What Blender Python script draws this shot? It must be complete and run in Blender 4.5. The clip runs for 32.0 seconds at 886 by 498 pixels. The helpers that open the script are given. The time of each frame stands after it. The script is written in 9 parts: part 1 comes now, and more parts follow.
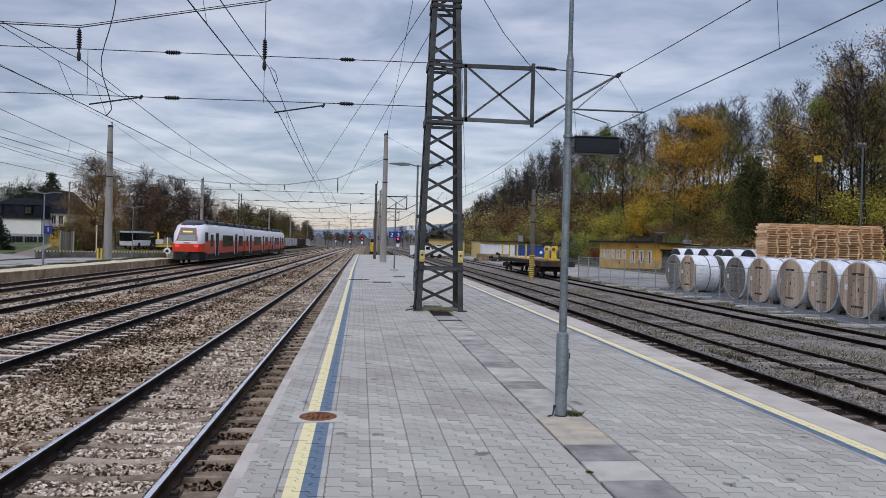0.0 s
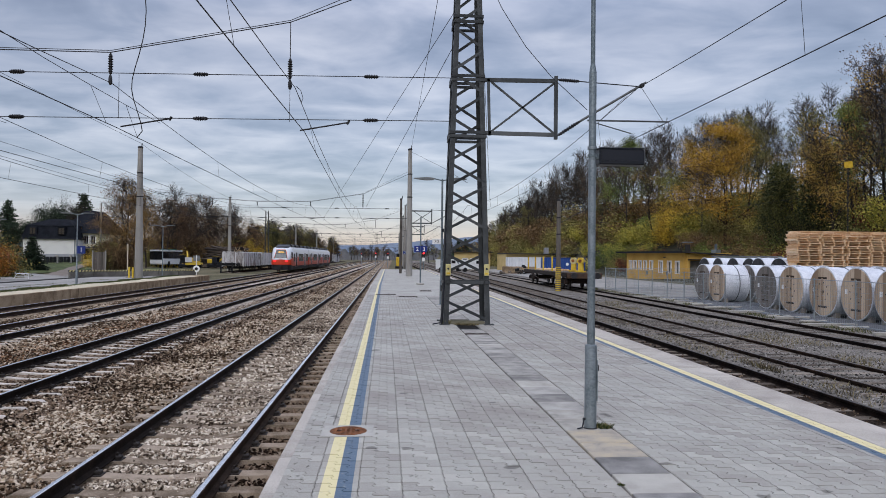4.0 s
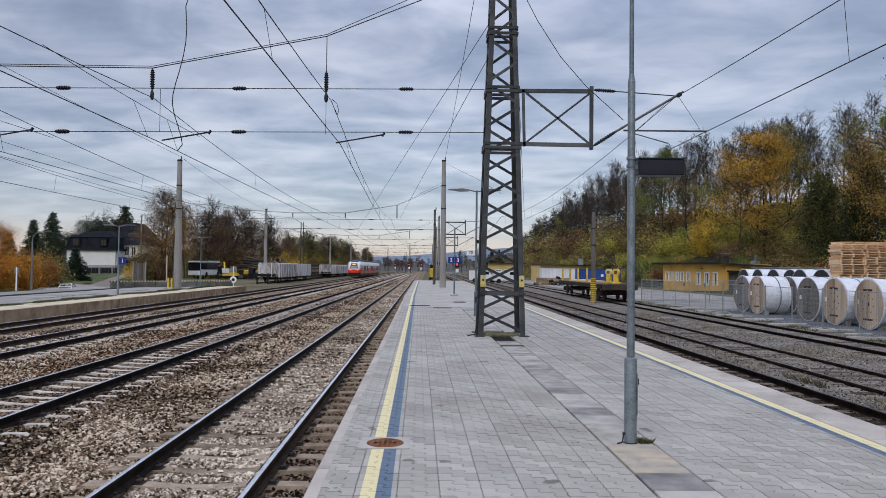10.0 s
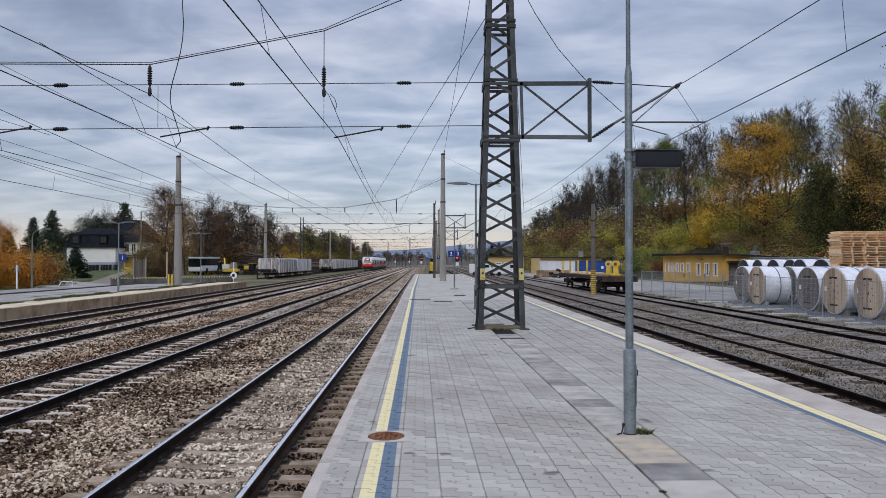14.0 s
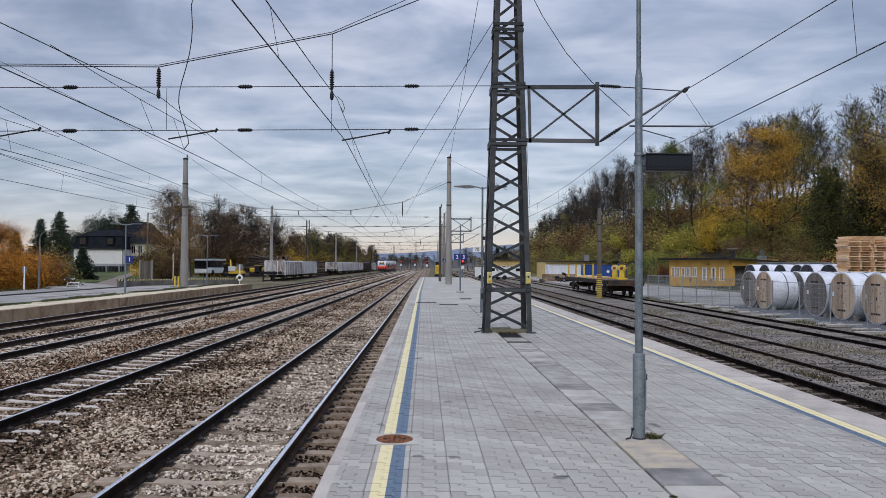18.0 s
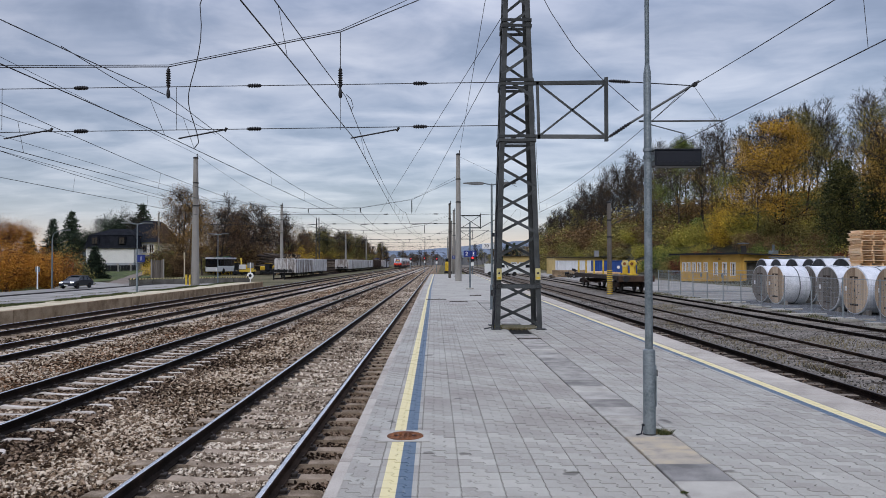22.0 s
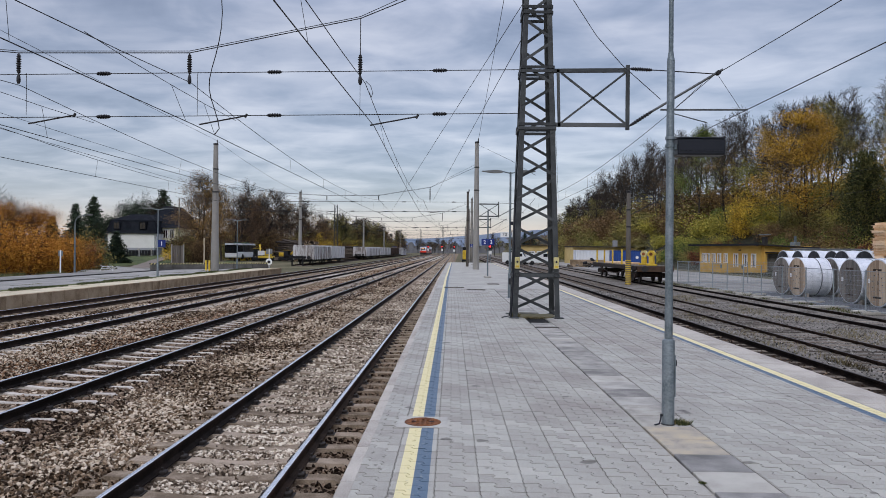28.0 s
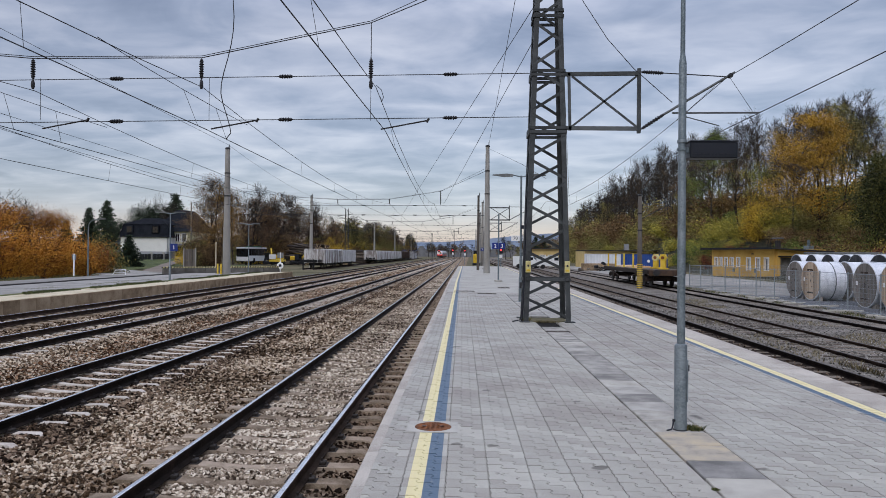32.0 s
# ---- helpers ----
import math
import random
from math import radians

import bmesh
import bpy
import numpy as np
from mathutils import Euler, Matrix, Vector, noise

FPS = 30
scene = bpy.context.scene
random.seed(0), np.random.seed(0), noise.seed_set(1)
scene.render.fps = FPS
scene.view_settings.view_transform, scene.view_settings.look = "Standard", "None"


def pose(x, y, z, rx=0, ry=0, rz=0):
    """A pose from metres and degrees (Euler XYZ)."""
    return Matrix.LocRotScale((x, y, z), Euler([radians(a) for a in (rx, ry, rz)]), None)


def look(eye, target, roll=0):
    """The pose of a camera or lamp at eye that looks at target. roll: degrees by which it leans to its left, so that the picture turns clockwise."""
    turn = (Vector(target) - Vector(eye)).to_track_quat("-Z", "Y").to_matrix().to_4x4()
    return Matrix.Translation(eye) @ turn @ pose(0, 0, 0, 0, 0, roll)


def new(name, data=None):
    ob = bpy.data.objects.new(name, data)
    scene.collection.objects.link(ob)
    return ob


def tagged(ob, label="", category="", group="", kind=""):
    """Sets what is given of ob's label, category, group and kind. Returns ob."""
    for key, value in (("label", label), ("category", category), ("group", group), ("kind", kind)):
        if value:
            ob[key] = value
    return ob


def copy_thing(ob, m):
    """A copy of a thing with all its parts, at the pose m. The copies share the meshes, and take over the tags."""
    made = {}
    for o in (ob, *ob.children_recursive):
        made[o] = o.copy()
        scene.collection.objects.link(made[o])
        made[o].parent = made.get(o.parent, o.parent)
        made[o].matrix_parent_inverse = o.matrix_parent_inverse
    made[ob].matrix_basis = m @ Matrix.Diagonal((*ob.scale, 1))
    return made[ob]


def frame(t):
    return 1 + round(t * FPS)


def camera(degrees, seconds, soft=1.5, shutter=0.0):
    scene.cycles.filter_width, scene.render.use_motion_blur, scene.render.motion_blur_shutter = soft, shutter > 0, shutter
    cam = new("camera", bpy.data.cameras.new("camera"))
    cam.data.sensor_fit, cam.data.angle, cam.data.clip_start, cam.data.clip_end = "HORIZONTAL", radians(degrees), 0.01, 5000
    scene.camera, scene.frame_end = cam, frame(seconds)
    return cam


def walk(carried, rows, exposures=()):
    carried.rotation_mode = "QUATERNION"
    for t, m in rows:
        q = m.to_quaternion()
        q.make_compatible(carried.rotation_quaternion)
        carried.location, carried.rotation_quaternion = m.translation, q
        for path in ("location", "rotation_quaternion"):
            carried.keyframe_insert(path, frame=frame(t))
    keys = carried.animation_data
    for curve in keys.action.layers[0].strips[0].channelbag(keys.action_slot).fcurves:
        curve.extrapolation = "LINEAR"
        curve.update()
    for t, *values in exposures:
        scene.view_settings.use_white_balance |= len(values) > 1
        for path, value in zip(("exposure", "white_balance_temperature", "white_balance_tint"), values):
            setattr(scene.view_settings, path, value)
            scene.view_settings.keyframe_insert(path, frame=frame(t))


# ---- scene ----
cam = camera(63.6, 32.0, soft=0.45)
PATH = [
    (0, (0.056, 0.256, 1.754), (0.265, 2.245, 1.74), 1.5),
    (0.5, (0.055, 0.247, 1.748), (0.219, 2.241, 1.735), 1.3),
    (1, (0.063, 0.241, 1.748), (0.229, 2.234, 1.742), 1.1),
    (1.5, (0.072, 0.238, 1.75), (0.238, 2.231, 1.751), 0.8),
    (2, (0.081, 0.23, 1.752), (0.25, 2.222, 1.757), 0.6),
    (2.5, (0.088, 0.232, 1.753), (0.258, 2.225, 1.762), 0.5),
    (3, (0.078, 0.224, 1.759), (0.243, 2.217, 1.772), 0.5),
    (3.5, (0.061, 0.215, 1.758), (0.21, 2.209, 1.78), 0.6),
    (5.5, (-0.007, 0.155, 1.756), (0.105, 2.152, 1.779), 0.1),
    (6, (-0.013, 0.125, 1.757), (0.088, 2.122, 1.779), -0.1),
    (6.5, (0.002, 0.126, 1.752), (0.102, 2.123, 1.776), -0.4),
    (7, (0.022, 0.162, 1.759), (0.126, 2.159, 1.795), -0.5),
    (7.5, (0.029, 0.213, 1.758), (0.132, 2.21, 1.799), -0.0),
    (8, (0.029, 0.24, 1.761), (0.114, 2.238, 1.807), 0.4),
    (8.5, (0.033, 0.237, 1.76), (0.114, 2.235, 1.811), 0.6),
    (9, (0.03, 0.254, 1.759), (0.094, 2.252, 1.81), 0.8),
    (9.5, (0.011, 0.247, 1.76), (0.065, 2.246, 1.813), 0.9),
    (10, (0.005, 0.233, 1.761), (0.049, 2.232, 1.814), 0.6),
    (10.5, (0.006, 0.236, 1.76), (0.044, 2.235, 1.802), 0.4),
    (11, (0.01, 0.235, 1.761), (0.045, 2.234, 1.804), 0.3),
    (11.5, (0.009, 0.226, 1.761), (0.043, 2.225, 1.804), 0.4),
    (12, (0.01, 0.219, 1.758), (0.046, 2.218, 1.802), 0.3),
    (12.5, (0.021, 0.228, 1.758), (0.058, 2.227, 1.796), 0.3),
    (13, (0.012, 0.229, 1.761), (0.059, 2.228, 1.798), 0.3),
    (13.5, (0.022, 0.222, 1.759), (0.065, 2.221, 1.793), 0.1),
    (14, (0.019, 0.21, 1.763), (0.063, 2.21, 1.798), 0.0),
    (14.5, (0.013, 0.215, 1.765), (0.062, 2.214, 1.803), 0.0),
    (16.5, (-0.013, 0.217, 1.769), (0.031, 2.216, 1.815), 0.1),
    (17, (-0.016, 0.21, 1.761), (0.025, 2.209, 1.808), 0.2),
    (17.5, (-0.024, 0.211, 1.759), (0.012, 2.21, 1.805), 0.3),
    (18, (-0.022, 0.213, 1.76), (0.007, 2.212, 1.804), 0.3),
    (18.5, (-0.016, 0.203, 1.761), (0.006, 2.202, 1.803), 0.3),
    (19, (-0.011, 0.201, 1.762), (0.007, 2.201, 1.802), 0.2),
    (19.5, (-0.013, 0.203, 1.762), (0.0, 2.203, 1.798), 0.1),
    (20, (-0.015, 0.208, 1.764), (-0.008, 2.208, 1.799), 0.0),
    (20.5, (-0.024, 0.205, 1.763), (-0.019, 2.205, 1.798), 0.1),
    (21, (-0.019, 0.213, 1.763), (-0.013, 2.212, 1.798), -0.0),
    (21.5, (-0.015, 0.201, 1.766), (-0.011, 2.2, 1.801), -0.1),
    (22, (-0.017, 0.197, 1.765), (-0.015, 2.197, 1.8), -0.1),
    (22.5, (-0.018, 0.194, 1.764), (-0.019, 2.194, 1.799), -0.0),
    (23, (-0.012, 0.187, 1.762), (-0.015, 2.187, 1.795), -0.1),
    (23.5, (-0.003, 0.184, 1.757), (-0.007, 2.184, 1.789), -0.1),
    (24, (0.004, 0.19, 1.756), (-0.001, 2.189, 1.785), -0.0),
    (24.5, (0.001, 0.193, 1.759), (-0.005, 2.193, 1.787), -0.0),
    (25, (-0.012, 0.202, 1.756), (-0.02, 2.202, 1.781), 0.1),
    (25.5, (-0.025, 0.205, 1.757), (-0.036, 2.205, 1.779), 0.2),
    (27.5, (-0.034, 0.206, 1.754), (-0.072, 2.206, 1.757), 0.5),
    (28, (-0.034, 0.203, 1.754), (-0.081, 2.202, 1.756), 0.5),
    (28.5, (-0.035, 0.203, 1.756), (-0.088, 2.203, 1.757), 0.5),
    (29, (-0.037, 0.192, 1.761), (-0.094, 2.191, 1.763), 0.5),
    (29.5, (-0.031, 0.204, 1.762), (-0.091, 2.203, 1.77), 0.4),
    (30, (-0.032, 0.205, 1.757), (-0.094, 2.204, 1.769), 0.3),
    (30.5, (-0.027, 0.203, 1.761), (-0.093, 2.202, 1.768), 0.3),
    (31, (-0.022, 0.2, 1.756), (-0.09, 2.199, 1.763), 0.3),
    (31.5, (-0.027, 0.197, 1.753), (-0.096, 2.196, 1.762), 0.4),
    (32, (-0.032, 0.222, 1.758), (-0.109, 2.22, 1.77), 0.5),
]
walk(cam, [(t, look(eye, target, roll)) for t, eye, target, roll in PATH])

# ---- light ----
world = bpy.data.worlds.new("overcast_sky")
scene.world = world
world.use_nodes = True
wn, wl = world.node_tree.nodes, world.node_tree.links
wn.clear()


def wnode(kind, **props):
    n = wn.new(kind)
    for key, value in props.items():
        n.inputs[key].default_value = value
    return n


w_out, w_bg = wn.new("ShaderNodeOutputWorld"), wn.new("ShaderNodeBackground")
w_sky = wn.new("ShaderNodeTexSky")
w_sky.sky_type, w_sky.sun_disc = "NISHITA", False
w_sky.sun_elevation, w_sky.sun_rotation = radians(32), radians(200)
w_co, w_sep = wn.new("ShaderNodeTexCoord"), wn.new("ShaderNodeSeparateXYZ")
wl.new(w_co.outputs["Generated"], w_sep.inputs[0])


def wmath(op, a, b=0.0):
    n = wn.new("ShaderNodeMath")
    n.operation = op
    for slot, v in zip(n.inputs, (a, b)):
        if isinstance(v, float):
            slot.default_value = v
        else:
            wl.new(v, slot)
    return n.outputs[0]


# cloud layer: the view direction meets a flat deck overhead
w_up = wmath("MAXIMUM", w_sep.outputs[2], 0.0)
w_den = wmath("ADD", w_up, 0.11)
w_cmb = wn.new("ShaderNodeCombineXYZ")
wl.new(wmath("DIVIDE", w_sep.outputs[0], w_den), w_cmb.inputs[0])
wl.new(wmath("DIVIDE", w_sep.outputs[1], w_den), w_cmb.inputs[1])
w_map = wn.new("ShaderNodeMapping")
w_map.inputs["Scale"].default_value = (0.72, 0.9, 1)
w_map.inputs["Rotation"].default_value = (0, 0, radians(14))
wl.new(w_cmb.outputs[0], w_map.inputs[0])
w_n1 = wnode("ShaderNodeTexNoise", Scale=1.15, Detail=7.0, Roughness=0.55, Distortion=0.35)
w_n2 = wnode("ShaderNodeTexNoise", Scale=3.2, Detail=5.0, Roughness=0.52, Distortion=0.5)
wl.new(w_map.outputs[0], w_n1.inputs["Vector"])
wl.new(w_map.outputs[0], w_n2.inputs["Vector"])
w_mix = wmath("ADD", wmath("MULTIPLY", w_n1.outputs["Fac"], 0.58), wmath("MULTIPLY", w_n2.outputs["Fac"], 0.42))
w_ramp = wn.new("ShaderNodeValToRGB")
CLOUD = [(0.37, (0.27, 0.305, 0.43)), (0.455, (0.41, 0.45, 0.595)), (0.53, (0.60, 0.625, 0.765)), (0.61, (0.80, 0.81, 0.93))]
while len(w_ramp.color_ramp.elements) < len(CLOUD):
    w_ramp.color_ramp.elements.new(0.5)
for el, (at, col) in zip(w_ramp.color_ramp.elements, CLOUD):
    el.position, el.color = at, (*col, 1)
wl.new(w_mix, w_ramp.inputs[0])
# bright overcast zenith, paler and warmer band above the far horizon
w_zen = wn.new("ShaderNodeMapRange")
w_zen.inputs["From Min"].default_value, w_zen.inputs["From Max"].default_value = 0.30, 0.95
w_zen.inputs["To Min"].default_value, w_zen.inputs["To Max"].default_value = 1.0, 4.0
wl.new(w_up, w_zen.inputs["Value"])
w_mul = wn.new("ShaderNodeVectorMath")
w_mul.operation = "SCALE"
wl.new(w_ramp.outputs[0], w_mul.inputs[0])
wl.new(w_zen.outputs[0], w_mul.inputs["Scale"])
w_hor = wn.new("ShaderNodeValToRGB")
HORIZON = [(0.0, (1, 1, 1)), (0.035, (0.85, 0.85, 0.85)), (0.09, (0.2, 0.2, 0.2)), (0.15, (0, 0, 0))]
while len(w_hor.color_ramp.elements) < len(HORIZON):
    w_hor.color_ramp.elements.new(0.5)
for el, (at, col) in zip(w_hor.color_ramp.elements, HORIZON):
    el.position, el.color = at, (*col, 1)
wl.new(w_up, w_hor.inputs[0])
w_glow = wn.new("ShaderNodeMix")
w_glow.data_type = "RGBA"
wl.new(wmath("MULTIPLY", w_hor.outputs[0], 0.85), w_glow.inputs["Factor"])
wl.new(w_mul.outputs[0], w_glow.inputs["A"])
w_warm = wn.new("ShaderNodeValToRGB")
WARM = [(0.0, (0.92, 0.70, 0.60)), (0.028, (0.86, 0.72, 0.68)), (0.065, (0.63, 0.65, 0.77))]
while len(w_warm.color_ramp.elements) < len(WARM):
    w_warm.color_ramp.elements.new(0.5)
for el, (at, col) in zip(w_warm.color_ramp.elements, WARM):
    el.position, el.color = at, (*col, 1)
wl.new(w_up, w_warm.inputs[0])
wl.new(w_warm.outputs[0], w_glow.inputs["B"])
# a little of the blue sky shines through the cover
w_thin = wn.new("ShaderNodeMix")
w_thin.data_type = "RGBA"
w_thin.inputs["Factor"].default_value = 0.06
wl.new(w_glow.outputs["Result"], w_thin.inputs["A"])
wl.new(w_sky.outputs[0], w_thin.inputs["B"])
wl.new(w_thin.outputs["Result"], w_bg.inputs["Color"])
w_bg.inputs["Strength"].default_value = 0.64
wl.new(w_bg.outputs[0], w_out.inputs[0])

sun = new("sun", bpy.data.lights.new("sun", "SUN"))
sun.data.energy, sun.data.angle, sun.data.color = 0.7, radians(25), (1.0, 0.96, 0.9)
sun.matrix_world = look((0, 0, 60), (18, 50, 20))


# ---- materials ----
def surface(name, cols, scale=3.0, fine=60.0, rough=0.75, metal=0.0, bump=0.25, bump_size=0.01, island=0.0, vary=0.12, mixfine=0.4, coat=0.0, emit=None, stretch=None, spec=0.3):
    """Two scales of noise run through a colour ramp; vary shifts the tone from object to object, island from piece to piece."""
    m = bpy.data.materials.new(name)
    m.use_nodes = True
    nt = m.node_tree
    nd, ln = nt.nodes, nt.links
    b = nd["Principled BSDF"]
    co, info = nd.new("ShaderNodeTexCoord"), nd.new("ShaderNodeObjectInfo")
    off = nd.new("ShaderNodeVectorMath")
    off.operation = "MULTIPLY_ADD"
    comb = nd.new("ShaderNodeCombineXYZ")
    for i in range(3):
        ln.new(info.outputs["Random"], comb.inputs[i])
    ln.new(comb.outputs[0], off.inputs[0])
    off.inputs[1].default_value = (37.0, 23.0, 11.0)
    ln.new(co.outputs["Object"], off.inputs[2])
    vec = off.outputs[0]
    if stretch:
        mp = nd.new("ShaderNodeMapping")
        mp.inputs["Scale"].default_value = stretch
        ln.new(vec, mp.inputs[0])
        vec = mp.outputs[0]
    n1, n2 = nd.new("ShaderNodeTexNoise"), nd.new("ShaderNodeTexNoise")
    for n, s, d in ((n1, scale, 5.0), (n2, fine, 3.0)):
        n.inputs["Scale"].default_value, n.inputs["Detail"].default_value = s, d
        ln.new(vec, n.inputs["Vector"])
    mx = nd.new("ShaderNodeMix")
    mx.inputs[0].default_value = mixfine
    ln.new(n1.outputs["Fac"], mx.inputs[2])
    ln.new(n2.outputs["Fac"], mx.inputs[3])
    fac = mx.outputs[0]
    if vary or island:
        for out, amount in ((info.outputs["Random"], vary), (None, island)):
            if not amount:
                continue
            if out is None:
                geo = nd.new("ShaderNodeNewGeometry")
                out = geo.outputs["Random Per Island"]
            ma = nd.new("ShaderNodeMath")
            ma.operation = "MULTIPLY_ADD"
            ln.new(out, ma.inputs[0])
            ma.inputs[1].default_value = amount * 2
            sub = nd.new("ShaderNodeMath")
            sub.operation = "SUBTRACT"
            ln.new(fac, sub.inputs[0])
            sub.inputs[1].default_value = amount
            ln.new(sub.outputs[0], ma.inputs[2])
            fac = ma.outputs[0]
    ramp = nd.new("ShaderNodeValToRGB")
    els = ramp.color_ramp.elements
    while len(els) < len(cols):
        els.new(0.5)
    for i, c in enumerate(cols):
        els[i].position = 0.35 + 0.30 * i / max(1, len(cols) - 1)
        els[i].color = (*c, 1)
    ln.new(fac, ramp.inputs[0])
    ln.new(ramp.outputs[0], b.inputs["Base Color"])
    b.inputs["Roughness"].default_value, b.inputs["Metallic"].default_value = rough, metal
    b.inputs["Specular IOR Level"].default_value = spec
    if coat:
        b.inputs["Coat Weight"].default_value = coat
    if bump:
        bp = nd.new("ShaderNodeBump")
        bp.inputs["Strength"].default_value, bp.inputs["Distance"].default_value = bump, bump_size
        ln.new(n2.outputs["Fac"], bp.inputs["Height"])
        ln.new(bp.outputs[0], b.inputs["Normal"])
    if emit:
        b.inputs["Emission Color"].default_value = (*emit[0], 1)
        b.inputs["Emission Strength"].default_value = emit[1]
    return m


def shade(c, k):
    return tuple(v * k for v in c)


def tones(c, k=0.22):
    return [shade(c, 1 - k), c, shade(c, 1 + k)]


def paving(name, base, paint):
    """Concrete paving; paint lists painted bands across x: (from, to, colour)."""
    m = surface(name, [shade((base[0] * 1.05, base[1] * 0.99, base[2] * 0.98), 0.70), base, shade(base, 1.24)], scale=1.3, fine=110, rough=0.62, bump=0.6, bump_size=0.004, vary=0.07, island=0.07, mixfine=0.55, spec=0.6)
    nd, ln = m.node_tree.nodes, m.node_tree.links
    b = nd["Principled BSDF"]
    geo, sep = nd.new("ShaderNodeNewGeometry"), nd.new("ShaderNodeSeparateXYZ")
    ln.new(geo.outputs["Position"], sep.inputs[0])
    # broad damp patches and spots
    last = b.inputs["Base Color"].links[0].from_socket
    big = nd.new("ShaderNodeTexNoise")
    big.inputs["Scale"].default_value, big.inputs["Detail"].default_value = 0.45, 4.0
    ln.new(geo.outputs["Position"], big.inputs["Vector"])
    rr = nd.new("ShaderNodeValToRGB")
    rr.color_ramp.elements[0].position, rr.color_ramp.elements[0].color = 0.34, (0.90, 0.875, 0.865, 1)
    rr.color_ramp.elements[1].position, rr.color_ramp.elements[1].color = 0.62, (1.05, 1.06, 1.06, 1)
    ln.new(big.outputs["Fac"], rr.inputs[0])
    mul = nd.new("ShaderNodeMix")
    mul.data_type, mul.blend_type = "RGBA", "MULTIPLY"
    mul.inputs["Factor"].default_value = 1.0
    ln.new(last, mul.inputs["A"])
    ln.new(rr.outputs[0], mul.inputs["B"])
    last = mul.outputs["Result"]
    spot = nd.new("ShaderNodeTexNoise")
    spot.inputs["Scale"].default_value, spot.inputs["Detail"].default_value = 2.3, 5.0
    ln.new(geo.outputs["Position"], spot.inputs["Vector"])
    sr = nd.new("ShaderNodeValToRGB")
    sr.color_ramp.elements[0].position, sr.color_ramp.elements[0].color = 0.665, (1, 1, 1, 1)
    sr.color_ramp.elements[1].position, sr.color_ramp.elements[1].color = 0.685, (0.40, 0.39, 0.37, 1)
    ln.new(spot.outputs["Fac"], sr.inputs[0])
    mul2 = nd.new("ShaderNodeMix")
    mul2.data_type, mul2.blend_type = "RGBA", "MULTIPLY"
    mul2.inputs["Factor"].default_value = 1.0
    ln.new(last, mul2.inputs["A"])
    ln.new(sr.outputs[0], mul2.inputs["B"])
    last = mul2.outputs["Result"]
    worn = nd.new("ShaderNodeTexNoise")
    worn.inputs["Scale"].default_value, worn.inputs["Detail"].default_value = 30.0, 6.0
    ln.new(geo.outputs["Position"], worn.inputs["Vector"])
    def calc(op, a, b_):
        n = nd.new("ShaderNodeMath")
        n.operation = op
        for slot, v in zip(n.inputs, (a, b_)):
            if isinstance(v, float):
                slot.default_value = v
            else:
                ln.new(v, slot)
        return n.outputs[0]

    # the bands follow the platform, which leans a little away from the axis
    near = calc("MULTIPLY", calc("SUBTRACT", calc("MINIMUM", sep.outputs[1], 45.0), 6.0), -0.0115)
    away = calc("MULTIPLY", calc("MAXIMUM", calc("SUBTRACT", sep.outputs[1], 45.0), 0.0), -0.006)
    bend = calc("ADD", near, away)
    for lo, hi, col in paint:
        f = None
        across = calc("SUBTRACT", sep.outputs[0], calc("MULTIPLY", bend, 1.0 if lo < 2 else 0.43))
        for edge, op in ((lo, "GREATER_THAN"), (hi, "LESS_THAN")):
            t = nd.new("ShaderNodeMath")
            t.operation = op
            ln.new(across, t.inputs[0])
            t.inputs[1].default_value = edge
            if f is None:
                f = t.outputs[0]
            else:
                q = nd.new("ShaderNodeMath")
                q.operation = "MULTIPLY"
                ln.new(f, q.inputs[0])
                ln.new(t.outputs[0], q.inputs[1])
                f = q.outputs[0]
        w = nd.new("ShaderNodeMapRange")
        w.inputs["From Min"].default_value, w.inputs["From Max"].default_value = 0.28, 0.42
        w.inputs["To Min"].default_value, w.inputs["To Max"].default_value = 0.55, 0.94
        ln.new(worn.outputs["Fac"], w.inputs["Value"])
        q = nd.new("ShaderNodeMath")
        q.operation = "MULTIPLY"
        ln.new(f, q.inputs[0])
        ln.new(w.outputs[0], q.inputs[1])
        mx = nd.new("ShaderNodeMix")
        mx.data_type = "RGBA"
        ln.new(q.outputs[0], mx.inputs["Factor"])
        ln.new(last, mx.inputs["A"])
        mx.inputs["B"].default_value = (*col, 1)
        last = mx.outputs["Result"]
    ln.new(last, b.inputs["Base Color"])
    return m


YEL, BLU = (0.70, 0.61, 0.32), (0.055, 0.105, 0.165)


def lean(y):
    """The platform runs slightly askew to the axis, most of all near by."""
    return -0.0115 * (min(y, 45.0) - 6.0) - 0.006 * max(0.0, y - 45.0)


def shift(x, y):
    return lean(y) * (1.0 if x < 2.3 else 1.0 - 0.75 * (x - 2.3) / 2.9)


